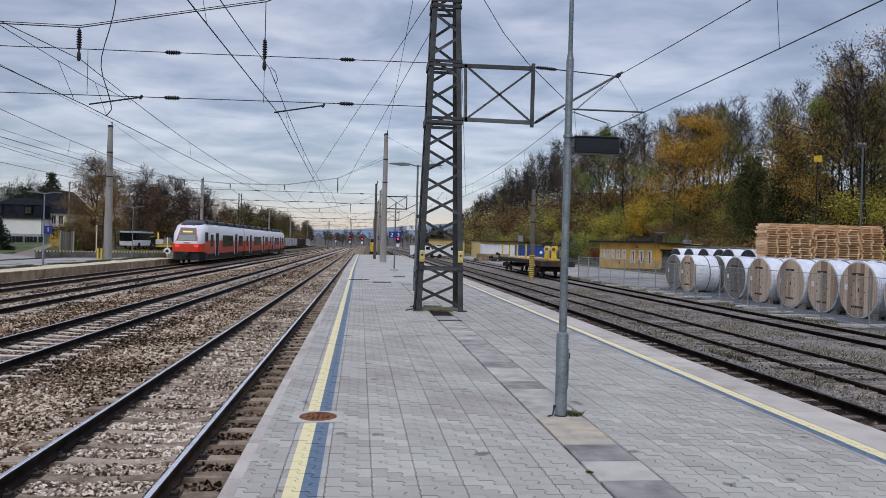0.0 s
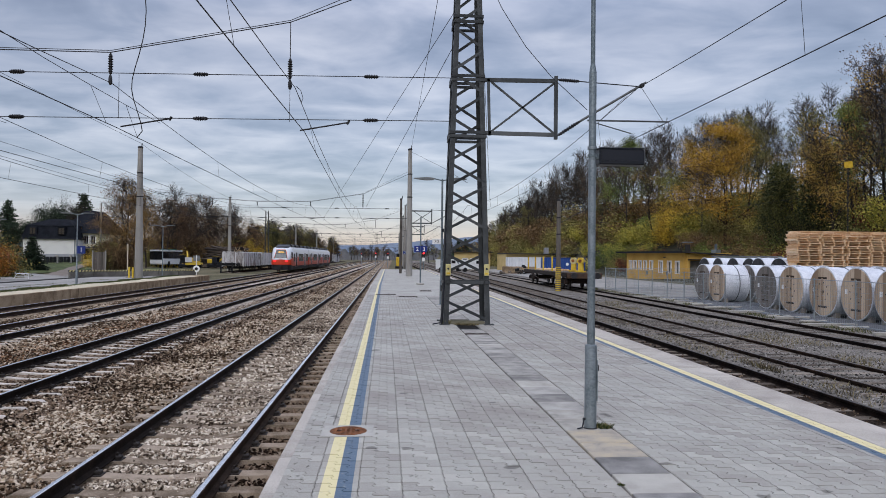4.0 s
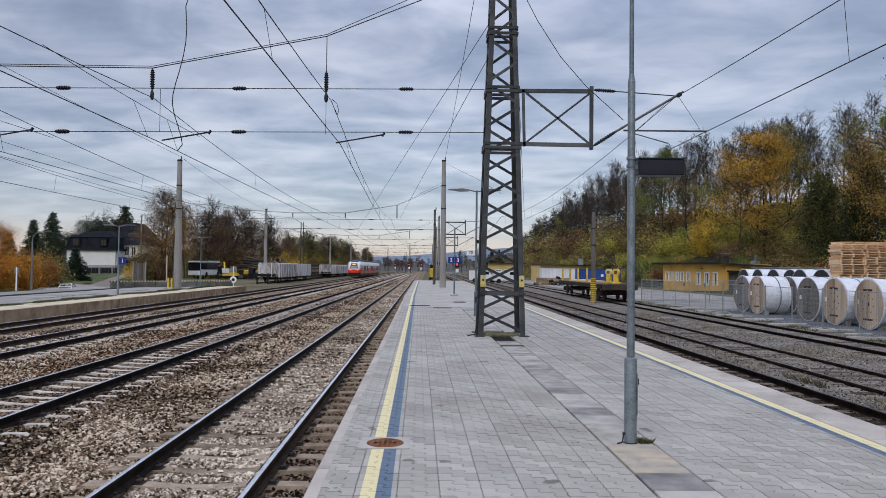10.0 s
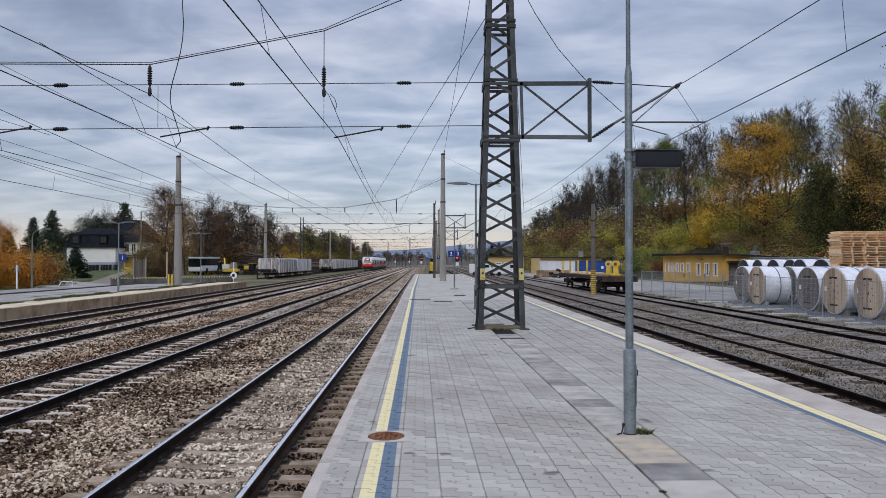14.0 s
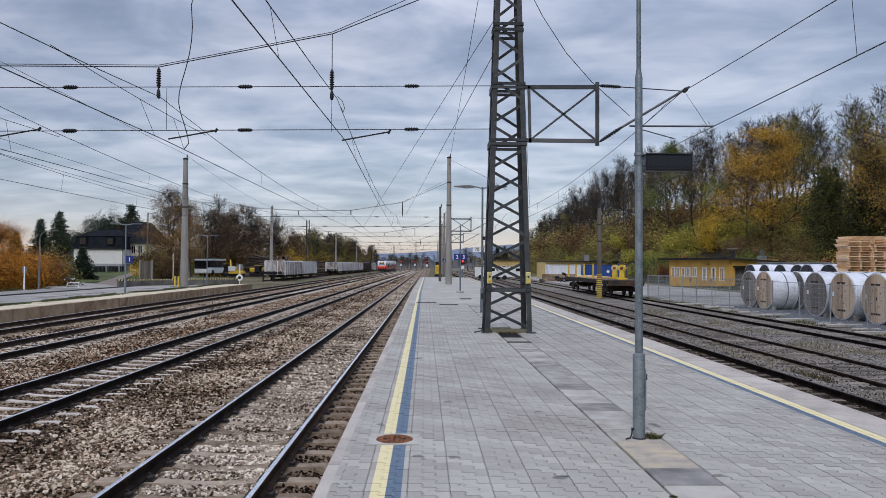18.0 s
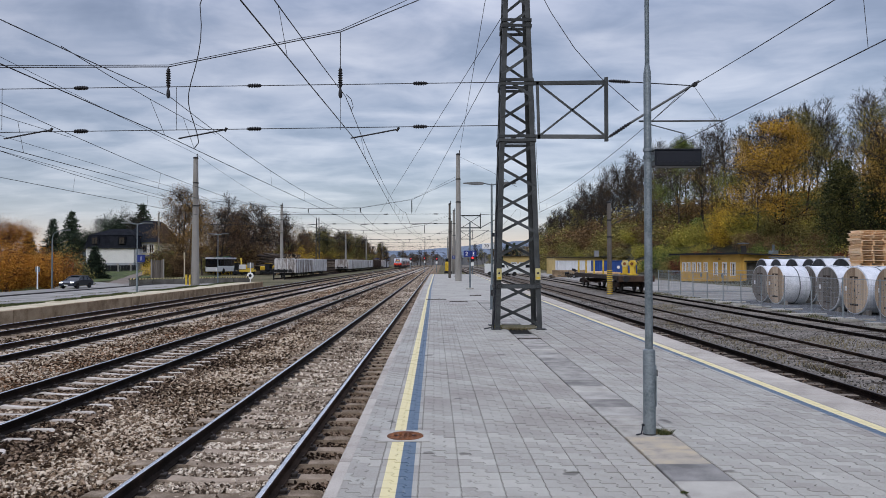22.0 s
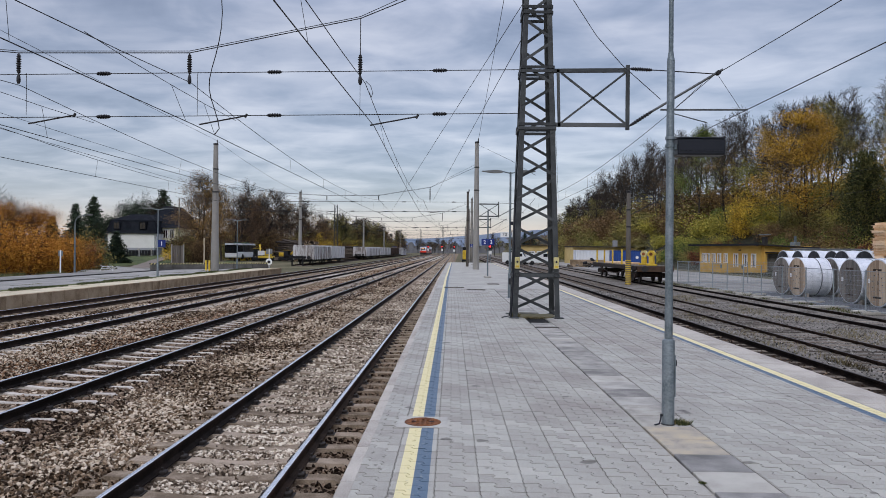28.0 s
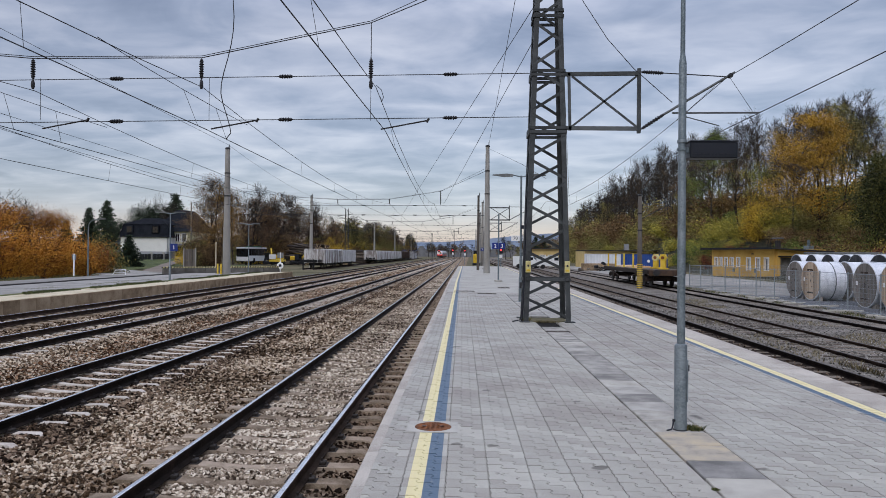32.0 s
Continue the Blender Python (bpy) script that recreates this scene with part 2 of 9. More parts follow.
M = {}
M["paver"] = paving("paver_concrete", (0.335, 0.322, 0.280), [(-0.497, -0.380, YEL), (-0.378, -0.258, BLU), (4.42, 4.525, BLU), (4.527, 4.665, YEL)])
M["joint"] = surface("joint_sand", tones((0.016, 0.015, 0.014)), fine=120, bump=0.4, spec=0.1)
M["curb"] = surface("curb_concrete", [(0.26, 0.235, 0.205), (0.41, 0.375, 0.33), (0.52, 0.48, 0.42)], scale=2.5, fine=160, rough=0.9, bump=0.5, bump_size=0.003, mixfine=0.65, spec=0.15, vary=0.05)
M["slab"] = surface("slab_concrete", [(0.15, 0.143, 0.132), (0.285, 0.272, 0.245), (0.40, 0.38, 0.34)], scale=3.5, fine=150, rough=0.85, bump=0.4, bump_size=0.003, vary=0.07)
M["slab_rust"] = surface("slab_rust_stained", [(0.17, 0.145, 0.115), (0.34, 0.31, 0.26), (0.46, 0.38, 0.265)], scale=6, fine=120, rough=0.9, mixfine=0.45, vary=0.06)
M["white_concrete"] = surface("white_concrete", tones((0.37, 0.355, 0.32), 0.18), scale=8, fine=200, rough=0.85)
M["rust_lid"] = surface("rusty_iron", [(0.10, 0.038, 0.015), (0.24, 0.088, 0.028), (0.34, 0.135, 0.045)], scale=14, fine=150, rough=0.85, bump=0.5)
M["ballast_bed"] = surface("ballast_bed", [(0.075, 0.052, 0.035), (0.185, 0.135, 0.094), (0.32, 0.25, 0.185)], scale=1.5, fine=22, rough=1.0, bump=1.0, bump_size=0.06, mixfine=0.75, spec=0.05)
M["stone_pale"] = surface("ballast_stone_pale", [(0.05, 0.036, 0.026), (0.17, 0.128, 0.093), (0.33, 0.265, 0.20), (0.50, 0.425, 0.335), (0.70, 0.62, 0.51)], scale=0.5, fine=80, rough=1.0, island=0.18, mixfine=0.25, vary=0, spec=0.08)
M["stone_dark"] = surface("dark_brown_stone", [(0.014, 0.009, 0.006), (0.055, 0.036, 0.024), (0.125, 0.086, 0.058), (0.25, 0.18, 0.128)], scale=0.5, fine=80, rough=1.0, island=0.26, mixfine=0.25, vary=0, spec=0.08)
# oily soil, its colour lowered further to hold the shade between the rails
M["soil_dark"] = surface("shaded_oily_soil", [(0.008, 0.006, 0.005), (0.022, 0.016, 0.012), (0.055, 0.041, 0.031)], scale=1.2, fine=24, rough=1.0, bump=1.0, bump_size=0.04, mixfine=0.7, spec=0.05)
M["stone"] = surface("ballast_stone", [(0.026, 0.016, 0.009), (0.098, 0.063, 0.038), (0.210, 0.146, 0.094), (0.36, 0.272, 0.19), (0.60, 0.505, 0.39)], scale=0.5, fine=80, rough=1.0, island=0.21, mixfine=0.25, vary=0, spec=0.08)
M["stone_rust"] = surface("rusty_stone", [(0.035, 0.016, 0.009), (0.11, 0.053, 0.026), (0.22, 0.12, 0.062), (0.34, 0.21, 0.13)], scale=0.5, fine=80, rough=1.0, island=0.28, mixfine=0.25, vary=0, spec=0.08)
M["gravel"] = surface("yard_gravel", [(0.035, 0.031, 0.027), (0.11, 0.099, 0.086), (0.23, 0.21, 0.185)], scale=0.9, fine=16, rough=0.95, bump=1.0, bump_size=0.03, mixfine=0.6, spec=0.05)
M["pebble"] = surface("yard_pebble", [(0.04, 0.037, 0.033), (0.125, 0.115, 0.102), (0.34, 0.32, 0.29)], scale=0.5, fine=60, rough=0.95, island=0.26, mixfine=0.25, vary=0)
M["sleeper"] = surface("sleeper_concrete_brown", [(0.14, 0.106, 0.074), (0.265, 0.21, 0.155), (0.37, 0.30, 0.232)], scale=5, fine=70, rough=0.95, vary=0.1, spec=0.1)
M["sleeper_pale"] = surface("sleeper_concrete_pale", [(0.36, 0.32, 0.275), (0.50, 0.45, 0.395), (0.60, 0.55, 0.49)], scale=5, fine=70, rough=0.95, vary=0.05, spec=0.1)
M["sleeper_wood"] = surface("sleeper_wood", [(0.035, 0.028, 0.022), (0.11, 0.09, 0.072), (0.28, 0.24, 0.20)], scale=5, fine=50, rough=0.95, spec=0.1, stretch=(0.3, 3, 3))
M["rail"] = surface("rail_rusty_steel", [(0.008, 0.006, 0.005), (0.020, 0.014, 0.011), (0.045, 0.030, 0.022)], scale=3, fine=60, rough=0.9, metal=0.0, spec=0.1)
M["rail_siding"] = surface("rail_brown_rust", [(0.006, 0.0045, 0.004), (0.015, 0.010, 0.008), (0.036, 0.023, 0.016)], scale=4, fine=50, rough=0.95, spec=0.08)
M["rail_top"] = surface("rail_worn_top", tones((0.74, 0.75, 0.77), 0.12), scale=6, fine=60, rough=0.24, metal=0.9, bump=0.05)
M["rail_top_rusty"] = surface("rail_dull_top", [(0.02, 0.016, 0.013), (0.05, 0.04, 0.034), (0.10, 0.085, 0.075)], scale=4, fine=40, rough=0.5, metal=0.3)
M["clip"] = surface("rail_clip_steel", tones((0.03, 0.025, 0.022)), rough=0.7, metal=0.2)
M["old_concrete"] = surface("weathered_concrete", [(0.14, 0.10, 0.065), (0.29, 0.215, 0.14), (0.41, 0.32, 0.22)], scale=1.6, fine=40, rough=0.95, vary=0.04, spec=0.05)
M["path"] = surface("pale_gravel_path", [(0.31, 0.26, 0.165), (0.48, 0.42, 0.30), (0.58, 0.515, 0.39)], scale=0.8, fine=30, rough=1.0, spec=0.04)
M["asphalt"] = surface("grey_asphalt", [(0.20, 0.193, 0.178), (0.285, 0.275, 0.255), (0.36, 0.345, 0.315)], scale=0.5, fine=60, rough=0.95, bump=0.3, spec=0.06)
M["tarmac_dark"] = surface("dark_yard_asphalt", [(0.05, 0.054, 0.06), (0.085, 0.09, 0.098), (0.13, 0.135, 0.145)], scale=0.6, fine=50, rough=0.9, bump=0.3, spec=0.1)
M["asphalt_dark"] = surface("dark_kerb_line", tones((0.035, 0.033, 0.032)), fine=30, rough=0.9)
M["grass"] = surface("autumn_grass", [(0.030, 0.045, 0.014), (0.075, 0.095, 0.028), (0.14, 0.13, 0.05)], scale=0.7, fine=25, rough=0.95, bump=0.8, bump_size=0.05)
M["grass_blade"] = surface("grass_blades", [(0.035, 0.05, 0.016), (0.085, 0.10, 0.032), (0.17, 0.15, 0.065)], scale=0.6, fine=5, rough=0.9, island=0.25, bump=0)
M["dry_blade"] = surface("dry_grass_blades", [(0.05, 0.04, 0.02), (0.13, 0.105, 0.05), (0.24, 0.20, 0.11)], scale=0.6, fine=5, rough=0.9, island=0.25, bump=0)
M["ground"] = surface("open_ground", [(0.05, 0.05, 0.028), (0.10, 0.092, 0.055), (0.16, 0.14, 0.09)], scale=0.15, fine=3, rough=1.0, bump=0.6, bump_size=0.1, spec=0.05)
M["hill"] = surface("leaf_litter", [(0.018, 0.018, 0.009), (0.045, 0.042, 0.02), (0.085, 0.065, 0.03)], scale=0.4, fine=6, rough=0.95, bump=0.8, bump_size=0.1)
M["mast_steel"] = surface("mast_grey_paint", [(0.022, 0.025, 0.027), (0.042, 0.046, 0.048), (0.072, 0.078, 0.08)], scale=2.5, fine=60, rough=0.6, metal=0.1, bump=0.15)
M["mast_light"] = surface("mast_light_paint", [(0.09, 0.097, 0.098), (0.14, 0.148, 0.15), (0.19, 0.198, 0.2)], scale=2.5, fine=60, rough=0.55, metal=0.2, bump=0.1)
M["bracket"] = surface("bracket_grey_paint", [(0.04, 0.045, 0.047), (0.07, 0.076, 0.079), (0.11, 0.117, 0.12)], scale=2.5, fine=60, rough=0.55, metal=0.2, bump=0.1)
M["galv"] = surface("galvanised_steel", [(0.11, 0.138, 0.152), (0.175, 0.208, 0.226), (0.245, 0.28, 0.30)], scale=6, fine=50, rough=0.5, metal=0.5, bump=0.06, mixfine=0.5)
M["galv_fence"] = surface("galvanised_fence", tones((0.26, 0.295, 0.315), 0.15), scale=4, fine=40, rough=0.5, metal=0.5, bump=0)
M["pole_concrete"] = surface("spun_concrete", [(0.15, 0.143, 0.13), (0.235, 0.225, 0.205), (0.30, 0.29, 0.27)], scale=1.5, fine=50, rough=0.85, stretch=(1, 1, 0.25))
M["pole_brown"] = surface("weathered_brown_pole", [(0.05, 0.043, 0.037), (0.095, 0.083, 0.072), (0.14, 0.125, 0.11)], scale=2, fine=40, rough=0.85, stretch=(1, 1, 0.2))
M["insulator_grey"] = surface("dark_insulator", tones((0.022, 0.022, 0.025)), rough=0.4, bump=0)
M["wire"] = surface("weathered_wire", tones((0.035, 0.036, 0.04)), rough=0.6, metal=0.4, bump=0)
M["black"] = surface("black_plastic", tones((0.012, 0.014, 0.020)), rough=0.4, bump=0.05)
M["dark_steel"] = surface("dark_steel", tones((0.03, 0.03, 0.032)), rough=0.6, metal=0.3)
M["screen"] = surface("dark_display_glass", tones((0.010, 0.012, 0.018), 0.1), rough=0.5, bump=0)
M["yellow"] = surface("yellow_paint", [(0.42, 0.27, 0.02), (0.60, 0.40, 0.03), (0.68, 0.48, 0.06)], scale=4, fine=50, rough=0.5)
M["yellow_pale"] = surface("pale_yellow_paint", [(0.42, 0.36, 0.15), (0.56, 0.49, 0.22), (0.64, 0.57, 0.29)], scale=6, fine=60, rough=0.5)
M["sign_blue"] = surface("sign_blue", tones((0.012, 0.03, 0.17), 0.1), rough=0.4, bump=0)
M["white"] = surface("white_paint", tones((0.74, 0.74, 0.73), 0.06), rough=0.5, bump=0.03)
M["red_lamp"] = surface("red_signal_lens", [(0.6, 0.02, 0.02)] * 2, rough=0.3, bump=0, emit=((1.0, 0.03, 0.03), 3.5))
M["glass"] = surface("dark_window_glass", tones((0.008, 0.010, 0.013), 0.2), rough=0.12, bump=0, spec=0.35)
M["rubber"] = surface("black_rubber", tones((0.012, 0.012, 0.012)), rough=0.85)
M["slab_dark"] = surface("slab_dark_grey", [(0.115, 0.11, 0.103), (0.205, 0.197, 0.184), (0.29, 0.278, 0.258)], scale=4, fine=160, rough=0.85, bump=0.4, bump_size=0.003)
M["slab_light"] = surface("slab_light", [(0.20, 0.185, 0.16), (0.35, 0.33, 0.29), (0.44, 0.42, 0.37)], scale=4, fine=160, rough=0.85, bump=0.4, bump_size=0.003)
M["rust_frame"] = surface("dark_rusty_frame", [(0.018, 0.013, 0.011), (0.04, 0.026, 0.02), (0.075, 0.045, 0.03)], scale=3, fine=30, rough=0.85)
M["moss"] = surface("mossy_soil", [(0.05, 0.05, 0.03), (0.11, 0.105, 0.06), (0.17, 0.15, 0.10)], scale=6, fine=60, rough=1.0, spec=0.05)


# ---- mesh tools ----
class Geo:
    """Collects vertices and faces of one mesh."""

    def __init__(self):
        self.v, self.f, self.mi = [], [], []

    def add(self, vs, fs, mi=0):
        n = len(self.v)
        self.v += [tuple(p) for p in vs]
        self.f += [tuple(i + n for i in q) for q in fs]
        self.mi += [mi] * len(fs)
        return self

    def box(self, c, s, r=None, ch=0.0, mi=0):
        """Box of size s about c, turned by r (Euler degrees), with chamfered edges."""
        m = Euler([radians(a) for a in r]).to_matrix() if r else None
        h = [v / 2 for v in s]
        ch = min(ch, *(v * 0.45 for v in h))
        pts, idx = [], {}
        for sx in (-1, 1):
            for sy in (-1, 1):
                for sz in (-1, 1):
                    for ax in range(3):
                        if ch == 0 and ax:
                            idx[sx, sy, sz, ax] = idx[sx, sy, sz, 0]
                            continue
                        p = [sx * (h[0] - ch), sy * (h[1] - ch), sz * (h[2] - ch)]
                        if ch:
                            p[ax] = (sx, sy, sz)[ax] * h[ax]
                        idx[sx, sy, sz, ax] = len(pts)
                        pts.append(p)
        fs = []
        ring = ((-1, -1), (1, -1), (1, 1), (-1, 1))
        for ax in range(3):
            for s_ in (-1, 1):
                q = []
                for a, b in ring:
                    key = [0, 0, 0]
                    key[ax], key[(ax + 1) % 3], key[(ax + 2) % 3] = s_, a, b
                    q.append(idx[(*key, ax)])
                fs.append(q if s_ > 0 else q[::-1])
        if ch:
            for ax in range(3):
                b1, b2 = (ax + 1) % 3, (ax + 2) % 3
                for s1 in (-1, 1):
                    for s2 in (-1, 1):
                        k0, k1 = [0, 0, 0], [0, 0, 0]
                        k0[ax], k1[ax] = -1, 1
                        k0[b1] = k1[b1] = s1
                        k0[b2] = k1[b2] = s2
                        q = [idx[(*k0, b1)], idx[(*k1, b1)], idx[(*k1, b2)], idx[(*k0, b2)]]
                        fs.append(q if s1 * s2 > 0 else q[::-1])
            for sx in (-1, 1):
                for sy in (-1, 1):
                    for sz in (-1, 1):
                        q = [idx[sx, sy, sz, a] for a in range(3)]
                        fs.append(q if sx * sy * sz > 0 else q[::-1])
        out = []
        for p in pts:
            q = m @ Vector(p) if m else p
            out.append((q[0] + c[0], q[1] + c[1], q[2] + c[2]))
        return self.add(out, fs, mi)

    def cyl(self, p0, p1, r0, r1=None, n=10, caps=True, mi=0):
        r1 = r0 if r1 is None else r1
        p0, p1 = Vector(p0), Vector(p1)
        d = (p1 - p0).normalized()
        u = d.orthogonal().normalized()
        w = d.cross(u)
        vs = []
        for p, r in ((p0, r0), (p1, r1)):
            for i in range(n):
                a = 2 * math.pi * i / n
                vs.append(p + (u * math.cos(a) + w * math.sin(a)) * r)
        fs = [(i, (i + 1) % n, n + (i + 1) % n, n + i) for i in range(n)]
        if caps:
            fs += [tuple(range(n))[::-1], tuple(range(n, 2 * n))]
        return self.add(vs, fs, mi)

    def tube(self, pts, r, n=6, mi=0):
        """One continuous round bar along a line of points."""
        pts = [Vector(p) for p in pts]
        vs = []
        u = None
        for i, p in enumerate(pts):
            d = (pts[min(i + 1, len(pts) - 1)] - pts[max(i - 1, 0)]).normalized()
            u = d.orthogonal().normalized() if u is None else (u - d * u.dot(d)).normalized()
            w = d.cross(u)
            vs += [p + (u * math.cos(2 * math.pi * k / n) + w * math.sin(2 * math.pi * k / n)) * r for k in range(n)]
        fs = [(i * n + k, i * n + (k + 1) % n, (i + 1) * n + (k + 1) % n, (i + 1) * n + k) for i in range(len(pts) - 1) for k in range(n)]
        fs += [tuple(range(n))[::-1], tuple(range((len(pts) - 1) * n, len(pts) * n))]
        return self.add(vs, fs, mi)

    def bar(self, p0, p1, w, h, mi=0, ch=0.0, up=(0, 0, 1)):
        """A bar of section w x h from p0 to p1."""
        p0, p1 = Vector(p0), Vector(p1)
        d = (p1 - p0).normalized()
        u = Vector(up)
        if abs(d.dot(u)) > 0.98:
            u = Vector((0, 1, 0))
        s = d.cross(u).normalized() * (w / 2)
        t = s.cross(d).normalized() * (h / 2)
        vs = [p + a * s + b * t for p in (p0, p1) for a, b in ((-1, -1), (1, -1), (1, 1), (-1, 1))]
        return self.add(vs, [(0, 1, 2, 3), (7, 6, 5, 4), (0, 4, 5, 1), (1, 5, 6, 2), (2, 6, 7, 3), (3, 7, 4, 0)], mi)

    def prism(self, poly, axis, a, b, mi=0):
        """Extrudes a closed outline of (u, v) along axis from a to b."""
        n = len(poly)

        def place(u, v, w):
            return {"x": (w, u, v), "y": (u, w, v), "z": (u, v, w)}[axis]

        vs = [place(u, v, a) for u, v in poly] + [place(u, v, b) for u, v in poly]
        fs = [(i, (i + 1) % n, n + (i + 1) % n, n + i) for i in range(n)] + [tuple(range(n))[::-1], tuple(range(n, 2 * n))]
        if axis == "y":
            fs = [q[::-1] for q in fs]
        return self.add(vs, fs, mi)

    def lathe(self, rings, n=14, axis="z", c=(0, 0, 0), mi=0):
        """Rings of (radius, height) about an axis through c."""
        vs, fs = [], []
        for r, h in rings:
            for i in range(n):
                a = 2 * math.pi * i / n
                p = (r * math.cos(a), r * math.sin(a), h)
                if axis == "x":
                    p = (h, p[0], p[1])
                elif axis == "y":
                    p = (p[1], h, p[0])
                vs.append((p[0] + c[0], p[1] + c[1], p[2] + c[2]))
        for k in range(len(rings) - 1):
            for i in range(n):
                j = (i + 1) % n
                fs.append((k * n + i, k * n + j, (k + 1) * n + j, (k + 1) * n + i))
        fs += [tuple(range(n))[::-1], tuple(range((len(rings) - 1) * n, len(rings) * n))]
        return self.add(vs, fs, mi)

    def mesh(self, name, mats, smooth=True):
        me = bpy.data.meshes.new(name)
        me.from_pydata(self.v, [], self.f)
        for m in mats if isinstance(mats, (list, tuple)) else [mats]:
            me.materials.append(m)
        if any(self.mi):
            me.polygons.foreach_set("material_index", self.mi)
        if smooth:
            me.shade_smooth()
            me.set_sharp_from_angle(angle=radians(35))
        me.update()
        return me


def arrays_mesh(name, verts, faces, mat):
    """A mesh from arrays of vertices and of faces with one number of corners."""
    verts, faces = np.asarray(verts, dtype=np.float32), np.asarray(faces, dtype=np.int32)
    me = bpy.data.meshes.new(name)
    me.vertices.add(len(verts))
    me.vertices.foreach_set("co", verts.ravel())
    k = faces.shape[1]
    me.loops.add(faces.size)
    me.loops.foreach_set("vertex_index", faces.ravel())
    me.polygons.add(len(faces))
    me.polygons.foreach_set("loop_start", np.arange(0, faces.size, k, dtype=np.int32))
    me.materials.append(mat)
    me.update(calc_edges=True)
    me.shade_flat()
    return me


def thing(name, at, label, category, group="", kind="", turn=0.0):
    ob = new(name)
    ob.empty_display_size = 0.2
    ob.matrix_basis = pose(*at, 0, 0, turn)
    return tagged(ob, label, category, group, kind)


def part(name, geo, mat, parent=None, label="", at=None):
    me = geo if isinstance(geo, bpy.types.Mesh) else geo.mesh(name, mat)
    ob = new(name, me)
    if parent:
        ob.parent = parent
    if at is not None:
        ob.matrix_basis = at if isinstance(at, Matrix) else Matrix.Translation(at)
    if label:
        ob["label"] = label
    return ob


def solid(name, geo, mat, label, category, group="", kind="", at=None):
    return tagged(part(name, geo, mat, None, "", at), label, category, group, kind)


def spread(rng, n, x0, x1, y0, y1, power=1.0):
    """Points over a rectangle, denser towards y0."""
    return rng.uniform(x0, x1, n), y0 + (y1 - y0) * rng.random(n) ** power


def stones_mesh(name, px, py, pz, size, mat, seed):
    """Angular broken stones with flat facets."""
    rng = np.random.default_rng(seed)
    base = np.array([(1, 0.15, -.1), (-0.95, 0.1, -.15), (0.1, 0.95, -.2), (0, -1, -.15), (.62, .3, .62), (-.55, -.35, .72), (-.3, .6, .6)], dtype=float)
    tri = np.array([(0, 2, 4), (3, 0, 4), (2, 6, 4), (2, 1, 6), (1, 5, 6), (1, 3, 5), (5, 3, 4), (6, 5, 4)])
    n = len(px)
    v = base[None] * rng.uniform(0.72, 1.18, (n, len(base), 1)) * np.stack([rng.uniform(0.8, 1.35, n), rng.uniform(0.7, 1.0, n), rng.uniform(0.5, 0.85, n)], 1)[:, None]
    ax = rng.normal(size=(n, 3)) * np.array([0.45, 0.45, 1.0])
    ax /= np.linalg.norm(ax, axis=1)[:, None]
    ang = rng.uniform(0, 2 * np.pi, n)
    c, s = np.cos(ang)[:, None, None], np.sin(ang)[:, None, None]
    k = ax[:, None]
    v = v * c + np.cross(np.broadcast_to(k, v.shape), v) * s + k * np.sum(k * v, 2, keepdims=True) * (1 - c)
    v = v * size[:, None, None] + np.stack([px, py, pz], 1)[:, None]
    f = tri[None] + (np.arange(n) * len(base))[:, None, None]
    return arrays_mesh(name, v.reshape(-1, 3), f.reshape(-1, 3), mat)


def blades_mesh(name, px, py, pz, height, mat, seed, lean=0.5):
    rng = np.random.default_rng(seed)
    n = len(px)
    a, b = rng.uniform(0, 2 * np.pi, n), rng.uniform(0, 2 * np.pi, n)
    w = 0.006 + 0.10 * height * rng.random(n) * 0.5
    root = np.stack([px, py, pz], 1)
    side = np.stack([np.cos(a), np.sin(a), 0 * a], 1) * w[:, None]
    tip = root + np.stack([np.cos(b) * lean * height, np.sin(b) * lean * height, height], 1)
    mid = root * 0.5 + tip * 0.5 + np.stack([0 * a, 0 * a, height * 0.12], 1)
    v = np.stack([root - side, root + side, mid + side * 0.7, tip, mid - side * 0.7], 1)
    f = np.arange(n)[:, None] * 5 + np.arange(5)[None]
    return arrays_mesh(name, v.reshape(-1, 3), f, mat)




def lettering(name, text, size, mat, parent, m, label=""):
    """Raised letters in the built-in font, turned into a mesh."""
    cu = bpy.data.curves.new(name, "FONT")
    cu.body, cu.size, cu.extrude, cu.align_x, cu.align_y = text, size, 0.003, "CENTER", "CENTER"
    tmp = new(name + "_text", cu)
    bpy.context.view_layer.update()
    me = bpy.data.meshes.new_from_object(tmp)
    bpy.data.objects.remove(tmp)
    me.materials.clear()
    me.materials.append(mat)
    return part(name, me, mat, parent, label, m)


# ---- ground and hills ----
RAIL = -0.55


def ground_z(x, y):
    """Height of the open land: the yard is level, the land climbs gently behind the road and steeply to the wooded bank."""
    z = -0.9
    if x > 6:
        z = -0.72 + 0.08 * min(1.0, max(0.0, (x - 16) / 2))
    if x > 29:
        z += min(0.55, (x - 29) * 0.14)
    bank = 33 + 5 * math.sin(y * 0.018 + 1.0) + (8.0 if 60 < y < 92 else 0) * math.sin(math.pi * (y - 60) / 32) if 60 < y < 92 else 33 + 5 * math.sin(y * 0.018 + 1.0)
    if x > bank:
        d = x - bank
        z += 11.5 * (1 - math.exp(-d / 14)) + 0.02 * d
    if x < -17:
        z = -0.75
    if x < -33:
        z += min(1.7, (-33 - x) * 0.085) * min(1.0, max(0.0, (y - 60) / 30))
    if x < -60:
        z += min(14.0, (-60 - x) * 0.03)
    if abs(y - 60) > 500 or abs(x) > 300:
        z = min(z, -0.5) if x < 20 else z
    return z


